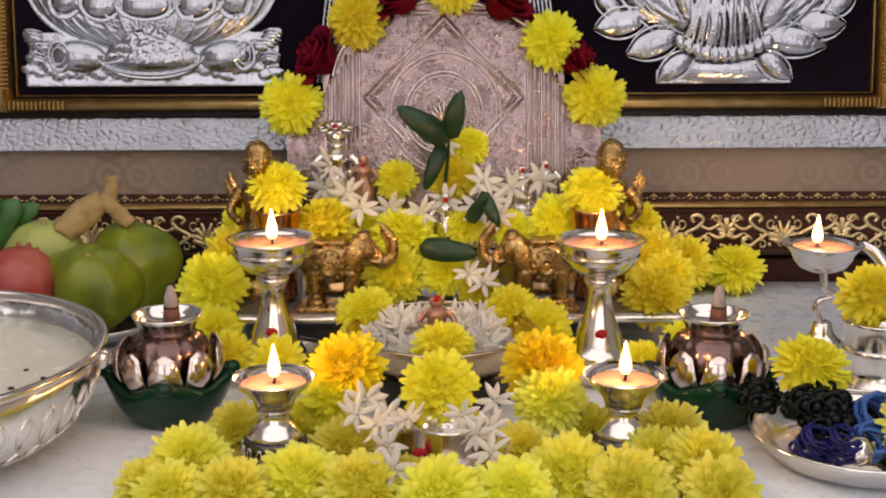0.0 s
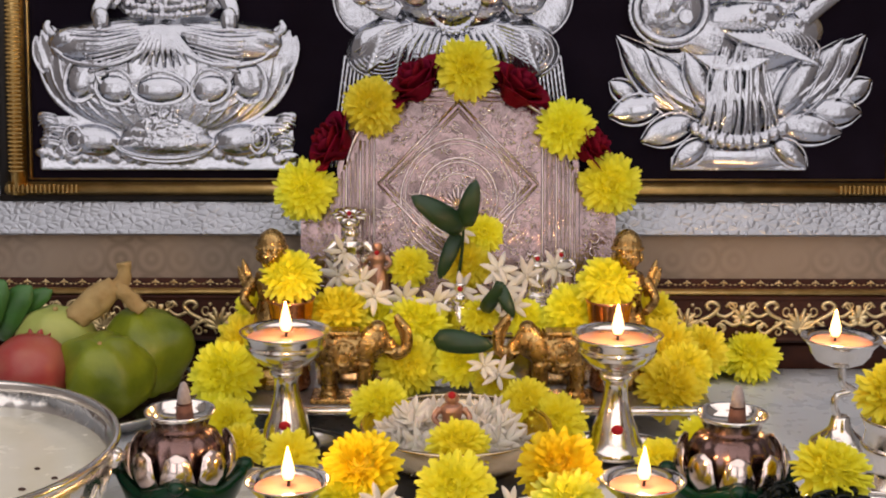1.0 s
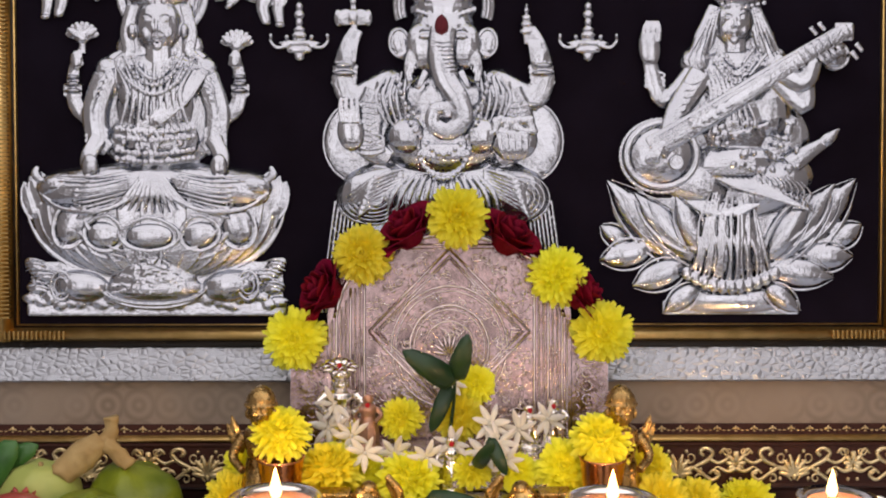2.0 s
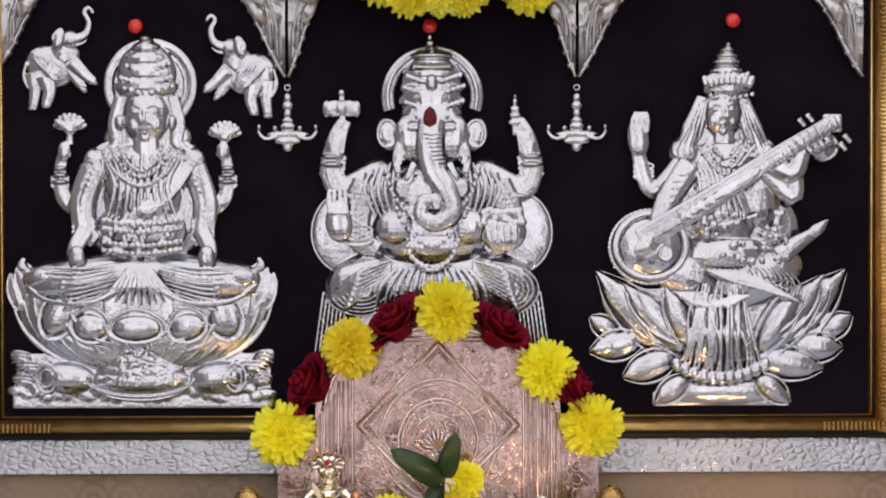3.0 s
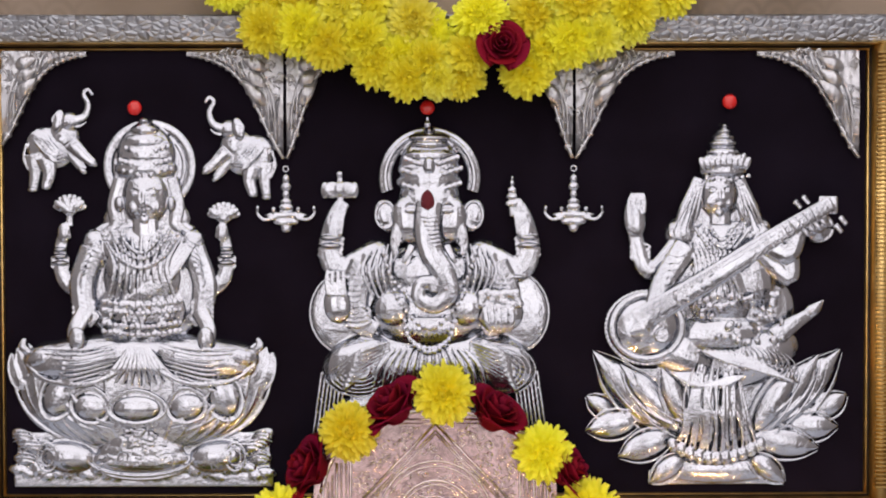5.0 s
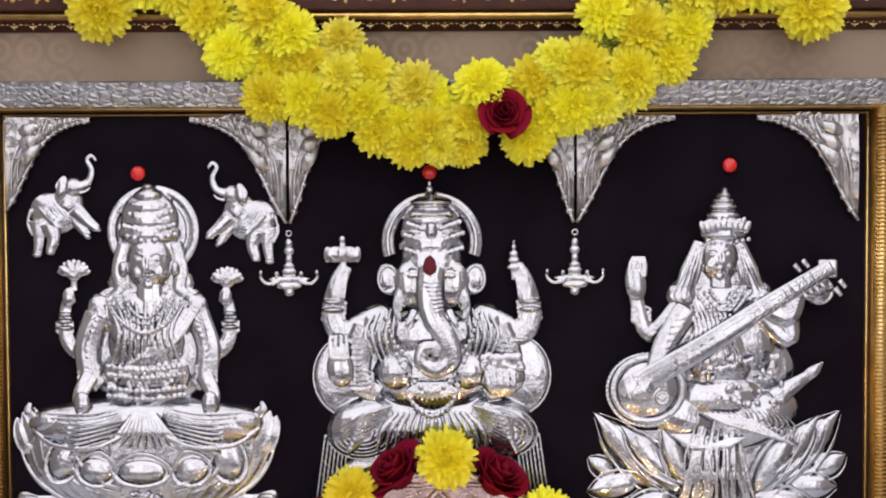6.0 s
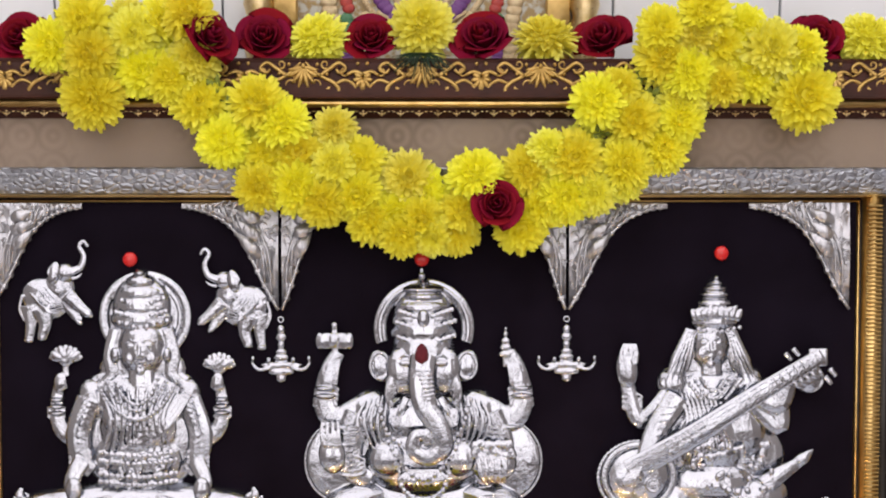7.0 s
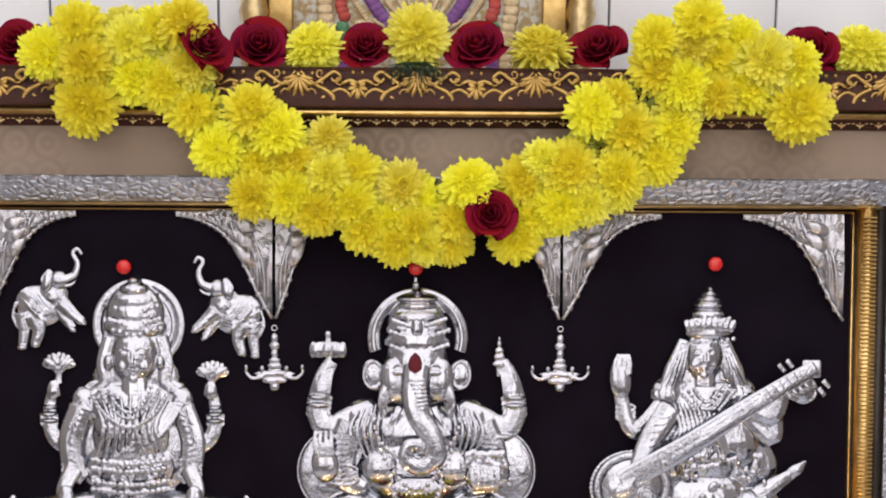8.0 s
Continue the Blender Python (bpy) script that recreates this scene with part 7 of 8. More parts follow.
# ---- jasmine plate with its idol ----
riser = part("plate_riser", turned([(0.0, 0.0), (0.056, 0.0), (0.058, 0.004), (0.055, 0.014), (0.057, 0.0175), (0.0, 0.018)], 44), DARK_EDGE)
riser.matrix_world = pose(-0.0025, 0.923, 0)
tagged(riser, "dark low riser under the jasmine plate", "riser")
dish("jasmine_plate", -0.0025, 0.923, 0.0182, 0.067, 0.026, WARM_SILVER, "deep silver plate filled with white jasmine", "plate")
k = 0
for i in range(104):
    a, q = rng.uniform(0, 2 * math.pi), 0.049 * math.sqrt(rng.random())
    x, y = q * math.cos(a), q * math.sin(a)
    if abs(x) < 0.012 and y < 0.02:
        continue
    h = 0.028 + 0.017 * (1 - (q / 0.058) ** 2) * (0.5 + min(1, abs(x) / 0.03)) + rng.uniform(-0.004, 0.005)
    tagged(bloom(JASMINE[i % 3], -0.0025 + x, 0.923 + y, h, rng.uniform(0.012, 0.016), rng.uniform(-10, 80), rng.uniform(-60, 60), "jasmine_flower", None, 0.015), "white jasmine blossom heaped in the silver plate", "flower", "jasmine in the plate")
tagged(bloom(BLOOMS[1], -0.001, 0.872, 0.047, 0.021, 25, 0), "yellow chrysanthemum laid in the jasmine plate", "flower")
figurine("idol", -0.0055, 0.905, 0.026, 0.054, CONCH, "small pinkish metal idol standing in the jasmine", False, 0.24)
ob = part("powder_dot", ball(bmesh.new(), (0, 0, 0), (0.0027, 0.0022, 0.0027), u=10, v=8), RED_POWDER)
ob.matrix_world = pose(-0.0055, 0.897, 0.0745)
tagged(ob, "dab of red powder on an idol", "powder dot", "powder dots")

# small bowl in front, set in a saucer
dish("front_saucer", -0.001, 0.752, 0.0, 0.040, 0.024, SILVER, "round silver saucer holding a small bowl and petals", "saucer")
cupb = thing("small_bowl", pose(0.002, 0.760, 0.0036), "small polished silver bowl among white petals", "bowl")
part("bowl_wall", turned([(0.0, 0.0), (0.012, 0.0), (0.017, 0.006), (0.0205, 0.018), (0.0225, 0.032), (0.0232, 0.034), (0.0220, 0.0342), (0.0190, 0.020), (0.0150, 0.010), (0.0, 0.008)], 40), SILVER, cupb)
part("powder_dot", ball(bmesh.new(), (-0.017, -0.018, 0.020), (0.005, 0.003, 0.003), u=10, v=7), RED_POWDER, cupb, "dab of red powder")


# ---- fruit plate and pudding bowl ----
dish("fruit_plate", -0.315, 1.085, 0.0, 0.098, 0.016, SILVER, "silver plate piled with guavas and a pomegranate", "plate")


def fruit(name, x, y, z, r, squash, mat, label, category, tip=False, bumps=0.03, spin=0.0, tilt=0.0):
    bm = bmesh.new()
    prof = [(0.0, -squash * 0.94)]
    for i in range(1, 16):
        a = math.pi * i / 16
        prof.append((math.sin(a) ** 0.9, -squash * math.cos(a) * (1.0 if i < 8 else 1.04)))
    prof.append((0.0, squash * 0.95))
    lathe(bm, [(p * r, q * r) for p, q in prof], 32)
    for v in bm.verts:
        n = noise.noise(Vector(v.co) * (1.1 / r) + Vector((x * 50, y * 30, 0)))
        a = math.atan2(v.co.y, v.co.x)
        flank = math.hypot(v.co.x, v.co.y) / r
        v.co *= 1 + bumps * n + 0.5 * bumps * noise.noise(Vector(v.co) * (2.6 / r)) + 0.35 * bumps * flank * math.cos(5 * a + 7 * x)
    t = thing(name, pose(x, y, z, tilt, 0, spin), label, category)
    part("skin", bm, mat, t)
    if tip:
        crown = bmesh.new()
        for k in range(6):
            a = 2 * math.pi * k / 6
            leaf_blade(crown, (0.004 * math.cos(a), 0.004 * math.sin(a), r * squash * 0.93), (0.010 * math.cos(a), 0.010 * math.sin(a), r * squash * 1.16), 0.006, 0.1, (math.cos(a), math.sin(a), 0), 5)
        part("crown", crown, mat, t, "dry pointed crown")
    else:
        part("stalk", turned([(0.0, 0.0), (0.0025, 0.0), (0.0018, 0.004), (0.0, 0.0045)], 8, (0, 0, r * squash * 0.93)), GINGER, t)
    return t


fruit("guava", -0.284, 1.052, 0.040, 0.0375, 0.92, GUAVA, "green guava on the silver fruit plate", "guava", bumps=0.16, tilt=25)
fruit("guava", -0.262, 1.105, 0.045, 0.0385, 0.92, GUAVA, "green guava on the silver fruit plate", "guava", bumps=0.16, tilt=-15, spin=40)
fruit("pale_guava", -0.337, 1.100, 0.052, 0.034, 1.0, PALE_GUAVA, "pale yellow-green guava behind a red pomegranate", "guava", bumps=0.08, spin=20, tilt=10)
fruit("pomegranate", -0.343, 1.048, 0.043, 0.033, 0.95, POME, "red pomegranate on the silver fruit plate", "pomegranate", True, 0.025, 0, -40)
root = bmesh.new()
tube(root, [(-0.318, 1.090, 0.078), (-0.300, 1.094, 0.093), (-0.284, 1.096, 0.106)], 0.0105, 0.0085, 12, 8, 0.7, 0.0130)
tube(root, [(-0.290, 1.095, 0.099), (-0.279, 1.098, 0.108), (-0.277, 1.099, 0.124)], 0.0080, 0.0055, 10, 5, 0.8)
tube(root, [(-0.284, 1.096, 0.104), (-0.272, 1.094, 0.095), (-0.262, 1.092, 0.084)], 0.0070, 0.0060, 10, 5, 0.8)
for v in root.verts:
    v.co += Vector((1, 1, 1)) * (0.0024 * noise.noise(v.co * 110) + 0.0010 * noise.noise(v.co * 300))
tagged(part("ginger_root", root, GINGER), "branching beige ginger root resting on the guavas", "ginger root")
for base, tip, w in (((-0.392, 1.105, 0.060), (-0.352, 1.090, 0.106), 0.030), ((-0.405, 1.10, 0.062), (-0.372, 1.085, 0.112), 0.034), ((-0.380, 1.11, 0.075), (-0.338, 1.10, 0.100), 0.020)):
    tagged(part("betel_leaf", leaf_blade(bmesh.new(), base, tip, w, 0.12, (0, -1, 0.3), 10, 0.5, 0.0004), FRESH_LEAF), "broad green leaf standing behind the fruit", "leaf", "leaves behind the fruit")

bowl = thing("pudding_bowl", pose(-0.360, 0.814, 0), "large chased silver bowl of milky pudding", "bowl")
part("bowl_wall", turned([(0.0, 0.004), (0.080, 0.0), (0.086, 0.0015), (0.108, 0.009), (0.1240, 0.021), (0.1335, 0.037), (0.1370, 0.053), (0.1380, 0.0605), (0.1365, 0.061), (0.132, 0.050), (0.120, 0.034), (0.0, 0.016)], 96), SILVER_CHASED, bowl, "silver wall chased with leaf scrolls")
part("rim", turned([(0.1365, 0.0600), (0.1405, 0.0620), (0.1425, 0.0650), (0.1415, 0.0675), (0.1385, 0.0675), (0.1368, 0.0645), (0.1365, 0.0600)], 96), SILVER, bowl, "polished rolled rim")
part("pudding", turned([(0.0, 0.0508), (0.11, 0.0506), (0.1325, 0.0502), (0.1320, 0.0485), (0.0, 0.046)], 72), MILK, bowl, "thick milky pudding")
ch = bmesh.new()
for i in range(44):
    a = 2 * math.pi * i / 44
    o = Vector((math.cos(a), math.sin(a), 0))
    sd = Vector((-math.sin(a), math.cos(a), 0))
    for z0, r0, z1, r1, w in ((0.0095, 0.1090, 0.0225, 0.1254, 0.008), (0.0240, 0.1264, 0.0480, 0.1364, 0.007)):
        tube(ch, [o * r0 + Vector((0, 0, z0)), o * (r0 + r1) / 2 * 1.012 + sd * w + Vector((0, 0, (z0 + z1) / 2)), o * r1 * 1.002 + sd * w * 0.3 + Vector((0, 0, z1))], 0.0006, 0.0006, 5, 3, 1, 0.0014)
        tube(ch, [o * r0 + Vector((0, 0, z0)), o * (r0 + r1) / 2 * 1.012 - sd * w * 0.6 + Vector((0, 0, (z0 + z1) / 2)), o * r1 * 1.002 + sd * w * 0.3 + Vector((0, 0, z1))], 0.0006, 0.0006, 5, 3, 1, 0.0010)
tagged(part("chased_leaves", ch, SILVER, bowl, "raised chased leaves on the bowl"), kind="stuff")
knob = bmesh.new()
for k in range(5):
    ball(knob, (0.1415 + 0.002 * math.cos(k * 1.3), -0.004 + 0.002 * k, 0.0605 - 0.003 * (k % 2)), 0.0042, u=10, v=7)
part("rim_knot", knob, SILVER, bowl, "small cast silver knot on the rim")
for k in range(16):
    a, q = rng.uniform(-1.2, 0.3), rng.uniform(0.05, 0.12)
    r = rng.uniform(0.0014, 0.003)
    ob = part("raisin", ball(bmesh.new(), (0, 0, 0), (r * 1.3, r, r * 0.6), (0, 0, rng.uniform(0, 180)), 8, 6), RAISIN)
    ob.matrix_world = pose(-0.360 + q * math.cos(a), 0.814 + q * math.sin(a), 0.0510)
    tagged(ob, "dark raisin floating on the pudding", "raisin", "raisins on the pudding")

# ---- plate of beads and threads ----
bp = dish("bead_plate", 0.2625, 0.792, 0.0, 0.0712, 0.018, SILVER, "silver plate of black beads and blue threads", "plate")


def coil(name, x, y, z, R, r, turns, mat, label, tilt, seed, rise=0.004):
    rnd = random.Random(seed)
    bm = bmesh.new()
    for k in range(turns):
        c = Vector((rnd.uniform(-1, 1) * R * 0.18, rnd.uniform(-1, 1) * R * 0.18, rise * k * 0.35))
        pts = []
        el = rnd.uniform(0.6, 0.95)
        ph = rnd.uniform(0, 6.28)
        for i in range(15):
            a = 2 * math.pi * i / 14
            p = Vector((R * math.cos(a), R * el * math.sin(a), rnd.uniform(-0.25, 0.25) * R * 0.5))
            pts.append(c + Matrix.Rotation(ph, 3, "Z") @ p)
        tube(bm, pts, r, r, 6, 3)
    ob = part(name, bm, mat)
    ob.matrix_world = pose(x, y, z, tilt, 0, rnd.uniform(0, 90))
    return tagged(ob, label, "thread coil" if "thread" in name else "bead string")


coil("thread_coil", 0.222, 0.772, 0.009, 0.0100, 0.0011, 15, BLUE_THREAD, "coil of dark blue thread on the bead plate", 30, 1)
coil("thread_coil", 0.238, 0.764, 0.008, 0.0095, 0.0011, 15, BLUE_THREAD, "coil of dark blue thread on the bead plate", 20, 2)
coil("thread_coil", 0.266, 0.794, 0.022, 0.013, 0.0015, 12, SKY_THREAD, "coil of light blue thread on the bead plate", 40, 3)
coil("thread_coil", 0.258, 0.774, 0.015, 0.011, 0.0014, 9, SKY_THREAD, "coil of light blue thread on the bead plate", 50, 4)


def bead_heap(x, y, z, R, n, r, seed, label):
    rnd = random.Random(seed)
    bm = bmesh.new()
    for k in range(n):
        d = Vector((rnd.gauss(0, 1), rnd.gauss(0, 1), abs(rnd.gauss(0, 1)))).normalized() * R * rnd.uniform(0.55, 1.0)
        ball(bm, d, r * rnd.uniform(0.8, 1.2), u=8, v=6)
        if k % 3 == 0:
            ring(bm, d, r * 1.6, r * 0.35, 12, 5)
    ball(bm, (0, 0, R * 0.3), R * 0.7, u=12, v=8)
    ob = part("bead_string", bm, BLACK_GLASS)
    ob.matrix_world = pose(x, y, z)
    return tagged(ob, label, "bead string", "black bead strings")


bead_heap(0.204, 0.820, 0.024, 0.014, 60, 0.0030, 1, "heaped string of black glass beads over the rim")
bead_heap(0.234, 0.794, 0.024, 0.0235, 170, 0.0034, 2, "heaped string of black glass beads on the plate")
bead_heap(0.252, 0.818, 0.018, 0.015, 60, 0.0032, 3, "heaped string of black glass beads on the plate")
bead_heap(0.282, 0.812, 0.016, 0.015, 50, 0.0030, 4, "heaped string of black glass beads on the plate")
tagged(bloom(BLOOMS[3], 0.233, 0.812, 0.052, 0.024, 25, 8), "yellow chrysanthemum lying on the black beads", "flower")
tagged(bloom(LEMON[1], 0.287, 0.770, 0.030, 0.022, 45, -10), "lemon-yellow chrysanthemum at the rim of the bead plate", "flower")
for x, y, r in ((0.252, 0.745, 0.0060), (0.243, 0.751, 0.0045)):
    ob = part("pebble", ball(bmesh.new(), (0, 0, 0), (r * 1.4, r, r * 0.7), u=14, v=9), STONE_WHITE)
    ob.matrix_world = pose(x, y, 0.0085)
    tagged(ob, "smooth white pebble on the bead plate", "pebble", "pebbles")
ob = part("silver_bead", ball(bmesh.new(), (0, 0, 0), (0.010, 0.010, 0.010), u=18, v=12), SILVER)
ob.matrix_world = pose(0.250, 0.762, 0.0155)
tagged(ob, "round polished silver bead box on the plate", "bead box")

vessel = thing("silver_vessel", pose(0.3085, 0.915, 0), "waisted silver vessel with a yellow flower on top", "vessel")
part("vessel_wall", turned([(0.0, 0.0), (0.022, 0.0), (0.026, 0.002), (0.024, 0.006), (0.0195, 0.012), (0.0185, 0.018), (0.0230, 0.026), (0.0238, 0.034), (0.0222, 0.044), (0.0250, 0.0505), (0.0262, 0.0530), (0.0250, 0.0538), (0.0205, 0.046), (0.0, 0.030)], 44), SILVER, vessel)
part("band", turned([(0.0236, 0.028), (0.0250, 0.030), (0.0250, 0.033), (0.0238, 0.0345), (0.0236, 0.028)], 44), SILVER, vessel, "raised silver band")
crystal = part("crystal", ball(bmesh.new(), (0, 0, 0), (0.011, 0.010, 0.010), u=8, v=5), SILVER, None, "", smooth=False)
crystal.matrix_world = pose(0.313, 0.906, 0.050, 20, 10, 30)
tagged(crystal, "faceted silvery lump in the vessel's mouth", "crystal")
tagged(bloom(BLOOMS[2], 0.305, 0.920, 0.068, 0.025, 35, -15), "yellow chrysanthemum lying on the silver vessel", "flower")

# ---- garland over the frame, and the row of blooms on its top ----
garland = thing("marigold_garland", PICTURE, "thick sagging garland of yellow chrysanthemums with two roses", "garland")
# heads of the two strands: across, up and radius
strand_west = [(-0.297, 0.734, 0.0225), (-0.324, 0.713, 0.0225), (-0.291, 0.705, 0.0235), (-0.290, 0.669, 0.0265), (-0.253, 0.723, 0.0225), (-0.231, 0.735, 0.0195), (-0.207, 0.739, 0.0225), (-0.248, 0.693, 0.0235),
               (-0.224, 0.686, 0.0220), (-0.202, 0.704, 0.0230), (-0.198, 0.664, 0.0240), (-0.177, 0.631, 0.0225), (-0.148, 0.664, 0.0240), (-0.127, 0.647, 0.0230), (-0.082, 0.642, 0.0190), (-0.141, 0.618, 0.0240),
               (-0.113, 0.620, 0.0240), (-0.146, 0.592, 0.0215), (-0.115, 0.592, 0.0235), (-0.082, 0.609, 0.0225), (-0.061, 0.613, 0.0220), (-0.092, 0.580, 0.0230), (-0.063, 0.585, 0.0220), (-0.051, 0.564, 0.0215),
               (-0.018, 0.599, 0.0235), (-0.002, 0.589, 0.0195), (-0.028, 0.568, 0.0220), (-0.006, 0.565, 0.0195), (-0.023, 0.551, 0.0205), (0.003, 0.550, 0.0190)]
strand_east = [(0.024, 0.552, 0.0190), (0.040, 0.602, 0.0235), (0.028, 0.571, 0.0195), (0.086, 0.605, 0.0225), (0.104, 0.624, 0.0185), (0.126, 0.616, 0.0245), (0.080, 0.556, 0.0220), (0.097, 0.576, 0.0215),
               (0.118, 0.583, 0.0230), (0.142, 0.588, 0.0215), (0.147, 0.666, 0.0235), (0.166, 0.677, 0.0185), (0.178, 0.649, 0.0245), (0.170, 0.611, 0.0225), (0.168, 0.597, 0.0195), (0.203, 0.625, 0.0215),
               (0.218, 0.650, 0.0205), (0.204, 0.703, 0.0250), (0.225, 0.690, 0.0235), (0.220, 0.667, 0.0220), (0.238, 0.742, 0.0230), (0.201, 0.728, 0.0205), (0.250, 0.716, 0.0250), (0.274, 0.730, 0.0190),
               (0.295, 0.711, 0.0265), (0.281, 0.688, 0.0220), (0.326, 0.670, 0.0290), (0.322, 0.710, 0.0215), (0.253, 0.681, 0.0190), (0.232, 0.723, 0.0225)]
for strand in (strand_west, strand_east):
    mid = smooth_line([(x, 0, z) for x, z, r in strand[::5]], 4)
    for k, (x, z, r) in enumerate(strand):
        # each head faces out from the strand's own middle line, and forward
        core = min(mid, key=lambda p: (p.x - x) ** 2 + (p.z - z) ** 2)
        bloom((BLOOMS + LEMON[:1])[k % 5], x, -0.032 - rng.uniform(0.0, 0.010), z + 0.002, r * 1.05, 90 - 620 * max(-0.03, min(0.03, z - core.z)) - rng.uniform(0, 14),
              620 * max(-0.03, min(0.03, x - core.x)) + rng.uniform(-14, 14), "flower", garland)
    # heads on the far side of the strand, against the frame
    for p in mid[2:-2:3]:
        bloom(LEMON[1], p.x, -0.022, p.z, 0.019, 100, rng.uniform(-20, 20), "flower", garland)
    part("thread", tube(bmesh.new(), [p + Vector((0, -0.024, 0)) for p in mid[::3]], 0.0022, 0.0022, 6, 3), LIGHT_GREEN, garland, "green garland thread")
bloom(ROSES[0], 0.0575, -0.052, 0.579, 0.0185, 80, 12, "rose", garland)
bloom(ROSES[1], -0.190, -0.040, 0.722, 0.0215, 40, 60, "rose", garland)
# sepals and stems that show in the gaps between the heads
sep = bmesh.new()
for x, z in ((-0.172, 0.660), (-0.165, 0.640), (-0.183, 0.680), (0.152, 0.640), (0.186, 0.690), (0.176, 0.622), (0.012, 0.590), (0.016, 0.560), (0.194, 0.672), (-0.098, 0.636)):
    for k in range(5):
        a = rng.uniform(0, 2 * math.pi)
        o = Vector((math.cos(a), 0, math.sin(a)))
        c = Vector((x, -0.030, z))
        leaf_blade(sep, c, c + o * rng.uniform(0.010, 0.019) + Vector((0, rng.uniform(-0.012, 0.002), 0)), 0.006, 0.15, (0, -1, 0), 5)
tagged(part("sepal_tuft", sep, LIGHT_GREEN, garland, "pale green sepals between the heads"), kind="stuff")

for k, (x, r, kind) in enumerate(((-0.363, 0.0235, "rose"), (-0.147, 0.0250, "rose"), (-0.099, 0.0250, "lemon"), (-0.0515, 0.0225, "rose"), (-0.0062, 0.0275, "upright"), (0.049, 0.0265, "rose"),
                                  (0.1045, 0.0265, "lemon"), (0.157, 0.0245, "rose"), (0.348, 0.0240, "rose"), (0.3937, 0.0265, "lemon"))):
    mesh = ROSES[k % 3] if kind == "rose" else LEMON[k % 3]
    tilt = {"rose": 62, "lemon": 42, "upright": 78}[kind]
    r = r * (0.92 if kind == "rose" else 1.08)
    z = 0.707 + (0.030 if kind == "upright" else 0.018 if kind == "rose" else 0.018)
    mesh, petals = mesh if isinstance(mesh, tuple) else (mesh, ())
    ob = rose_petals(new("rose" if kind == "rose" else "chrysanthemum", mesh), petals)
    ob.matrix_world = PICTURE @ pose(x, 0.006, z, tilt + rng.uniform(-16, 10), rng.uniform(-32, 32), 0) @ pose(0, 0, 0, 0, 0, rng.uniform(0, 360)) @ Matrix.Diagonal((*([r / 0.024] * 3), 1))
    tagged(ob, "dark red rose resting on the frame's top edge" if kind == "rose" else "pale yellow chrysanthemum resting on the frame's top edge", "rose" if kind == "rose" else "flower", "row of flowers on the frame")
tuft = bmesh.new()
for k in range(46):
    a = rng.uniform(-1.35, 1.35)
    L = rng.uniform(0.018, 0.036)
    tube(tuft, [(-0.006 + rng.uniform(-0.008, 0.008), -0.008, 0.712), (-0.006 + 0.5 * L * math.sin(a), -0.022, 0.712 - 0.25 * L * math.cos(a)), (-0.006 + L * math.sin(a), -0.026, 0.713 - 0.8 * L * math.cos(a))], 0.0006, 0.0003, 4, 3)
gt = part("grass_tuft", tuft, LEAF)
gt.matrix_world = PICTURE
tagged(gt, "small tuft of green grass blades under a flower", "grass tuft", kind="stuff")

# ---- picture on the tiled wall behind ----
back = thing("wall_picture", pose(-0.006, 1.42, 0.665), "small gilt-framed colourful picture on the tiled wall", "picture")
part("canvas", boxed(-0.125, 0.125, -0.008, -0.002, 0.012, 0.34), material("busy_gilt_print", (0.50, 0.50, 0.44), 0.4, 0, (0.34, 0.24, 0.10), 150, bump=0.3, bump_scale=300, spread=0.08), back, "pale grey and gilt printed ground", smooth=False)
for s in (-1, 1):
    part("frame_side", boxed(min(s * 0.122, s * 0.146), max(s * 0.122, s * 0.146), -0.018, 0.0, 0.0, 0.36, bevel=0.002), GOLD, back, "gilt frame side")
    part("pilaster", turned([(0.0, 0.0), (0.014, 0.0)] + [(0.012 + 0.003 * (k % 2), 0.006 + 0.011 * k) for k in range(30)] + [(0.0, 0.35)], 20, (s * 0.160, -0.016, 0)), GILT_PALE, back, "ringed pale gilt pilaster")
part("frame_bottom", boxed(-0.122, 0.122, -0.018, 0.0, 0.0, 0.014, bevel=0.002), GOLD, back, "gilt frame bottom")
part("frame_top", boxed(-0.122, 0.122, -0.018, 0.0, 0.338, 0.36, bevel=0.002), GOLD, back, "gilt frame top")
PURPLE = material("purple_print", (0.22, 0.08, 0.28), 0.5, 0, (0.13, 0.05, 0.2), 200)
GREENP = material("green_print", (0.10, 0.26, 0.13), 0.5, 0, (0.05, 0.16, 0.08), 200)
REDP = material("red_print", (0.5, 0.07, 0.05), 0.5, 0, (0.35, 0.05, 0.05), 200)
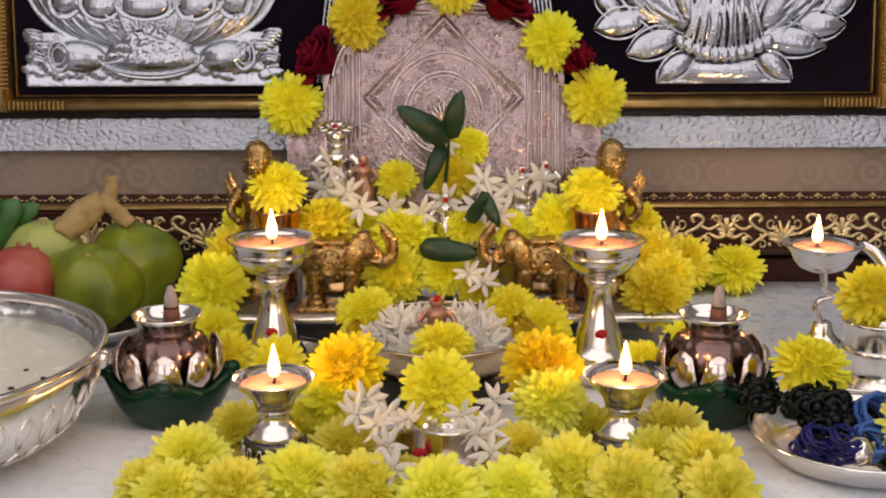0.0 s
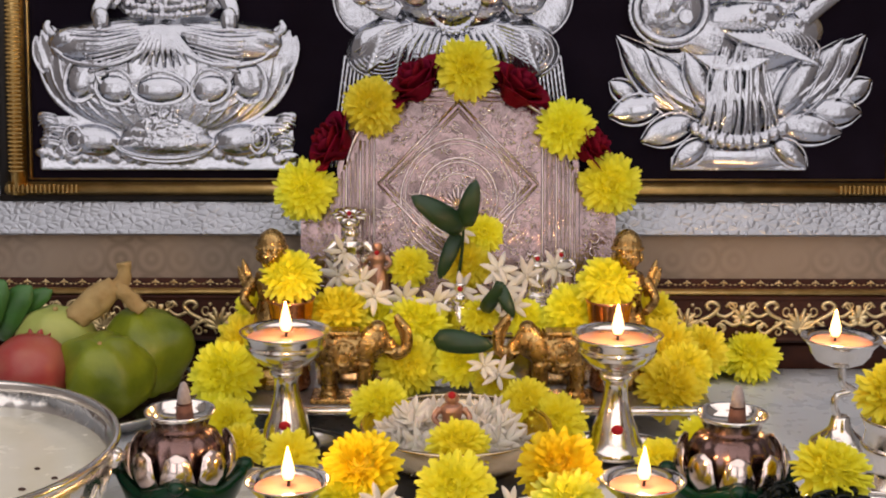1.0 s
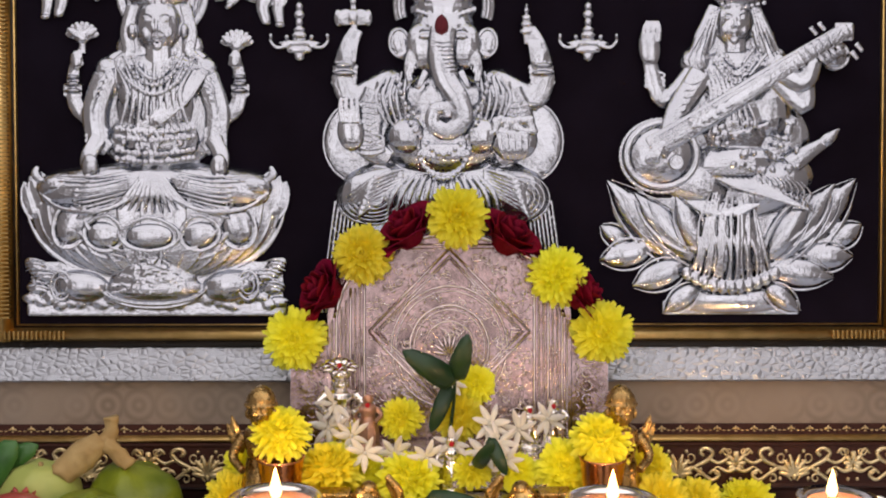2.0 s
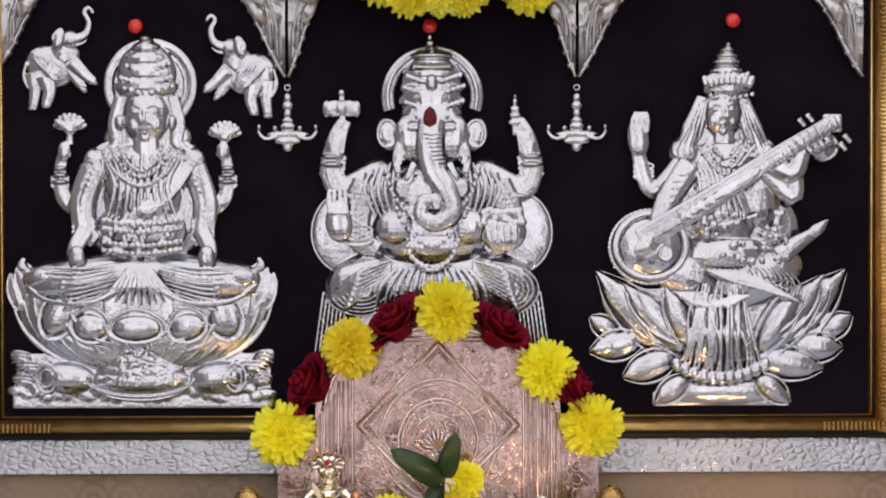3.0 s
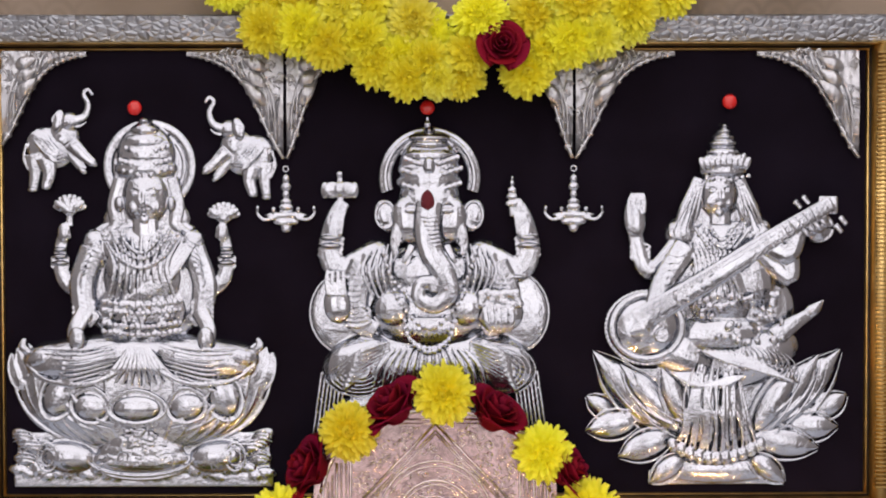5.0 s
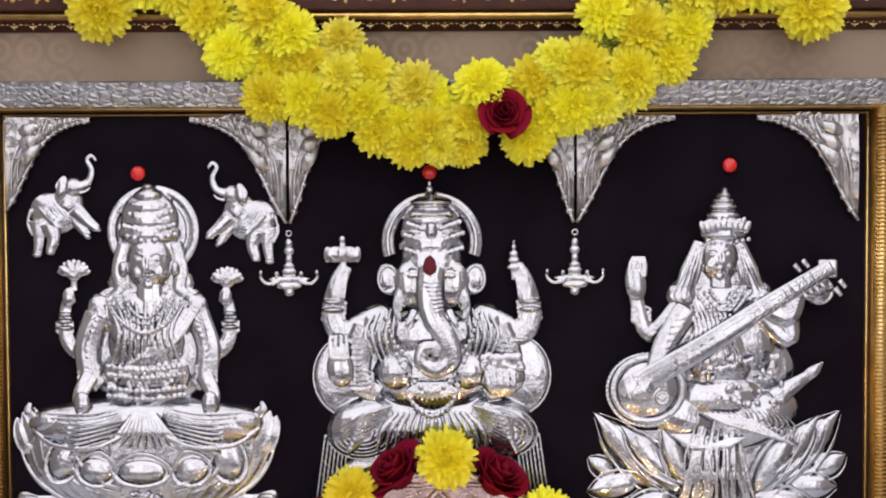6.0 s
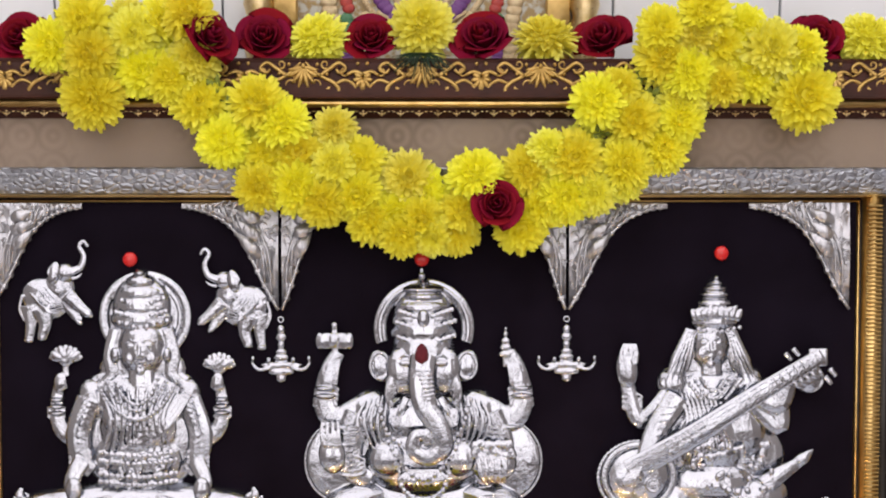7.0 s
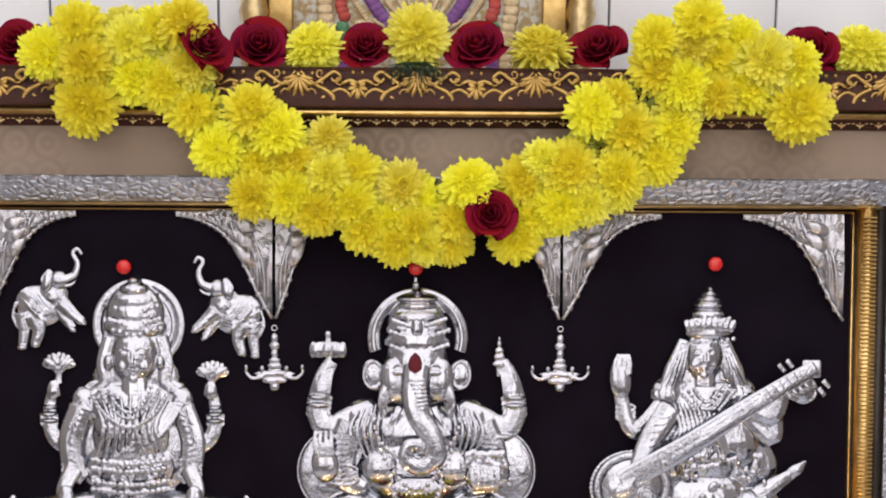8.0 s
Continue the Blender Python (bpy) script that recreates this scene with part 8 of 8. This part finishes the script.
CREAM = material("cream_gilt_print", (0.66, 0.54, 0.33), 0.45, 0.2, (0.5, 0.36, 0.2), 220, bump=0.4, bump_scale=300)


def chain(pts, r, gap=0.8):
    """A printed chain of beads, nearly flat."""
    bm = bmesh.new()
    line = smooth_line([(x, -0.0095, z) for x, z in pts], 10)
    acc = 1.0
    for p, q in zip(line, line[1:]):
        acc += (q - p).length
        if acc > r * gap:
            acc = 0.0
            ball(bm, q, (r, 0.0022, r * 0.85), u=9, v=6)
    return bm


for s in (-1, 1):
    for name, mat, pts, r in (("printed_garland", CREAM, [(s * 0.090, 0.014), (s * 0.086, 0.05), (s * 0.092, 0.09), (s * 0.086, 0.14)], 0.0085), ("printed_sash", PURPLE, [(s * 0.014, 0.060), (s * 0.034, 0.078), (s * 0.052, 0.105)], 0.0075),
                              ("printed_border", CREAM, [(s * 0.022, 0.052), (s * 0.046, 0.072), (s * 0.066, 0.10)], 0.0035), ("printed_border", CREAM, [(s * 0.006, 0.066), (s * 0.026, 0.088), (s * 0.04, 0.115)], 0.0035),
                              ("printed_drape", CREAM, [(s * 0.060, 0.016), (s * 0.048, 0.046), (s * 0.056, 0.072)], 0.0085), ("printed_leaf", GREENP, [(s * 0.076, 0.050), (s * 0.072, 0.062), (s * 0.076, 0.072)], 0.0070),
                              ("printed_leaf", GREENP, [(s * 0.108, 0.020), (s * 0.112, 0.040), (s * 0.106, 0.056)], 0.0065), ("printed_tassel", REDP, [(s * 0.072, 0.078), (s * 0.076, 0.092), (s * 0.072, 0.105)], 0.0065),
                              ("printed_sash", PURPLE, [(s * 0.076, 0.016), (s * 0.074, 0.028), (s * 0.077, 0.042)], 0.0065)):
        tagged(part(name, chain(pts, r), mat, back), kind="stuff")
fan = bmesh.new()
for k in range(11):
    q = radians(-62 + 12.4 * k)
    tube(fan, [(0, -0.0095, 0.050), (0.022 * math.sin(q), -0.0105, 0.050 + 0.026 * math.cos(q)), (0.05 * math.sin(q), -0.0095, 0.050 + 0.056 * math.cos(q))], 0.001, 0.0022, 6, 3, 0.4, 0.003)
part("printed_fan", fan, CREAM, back)
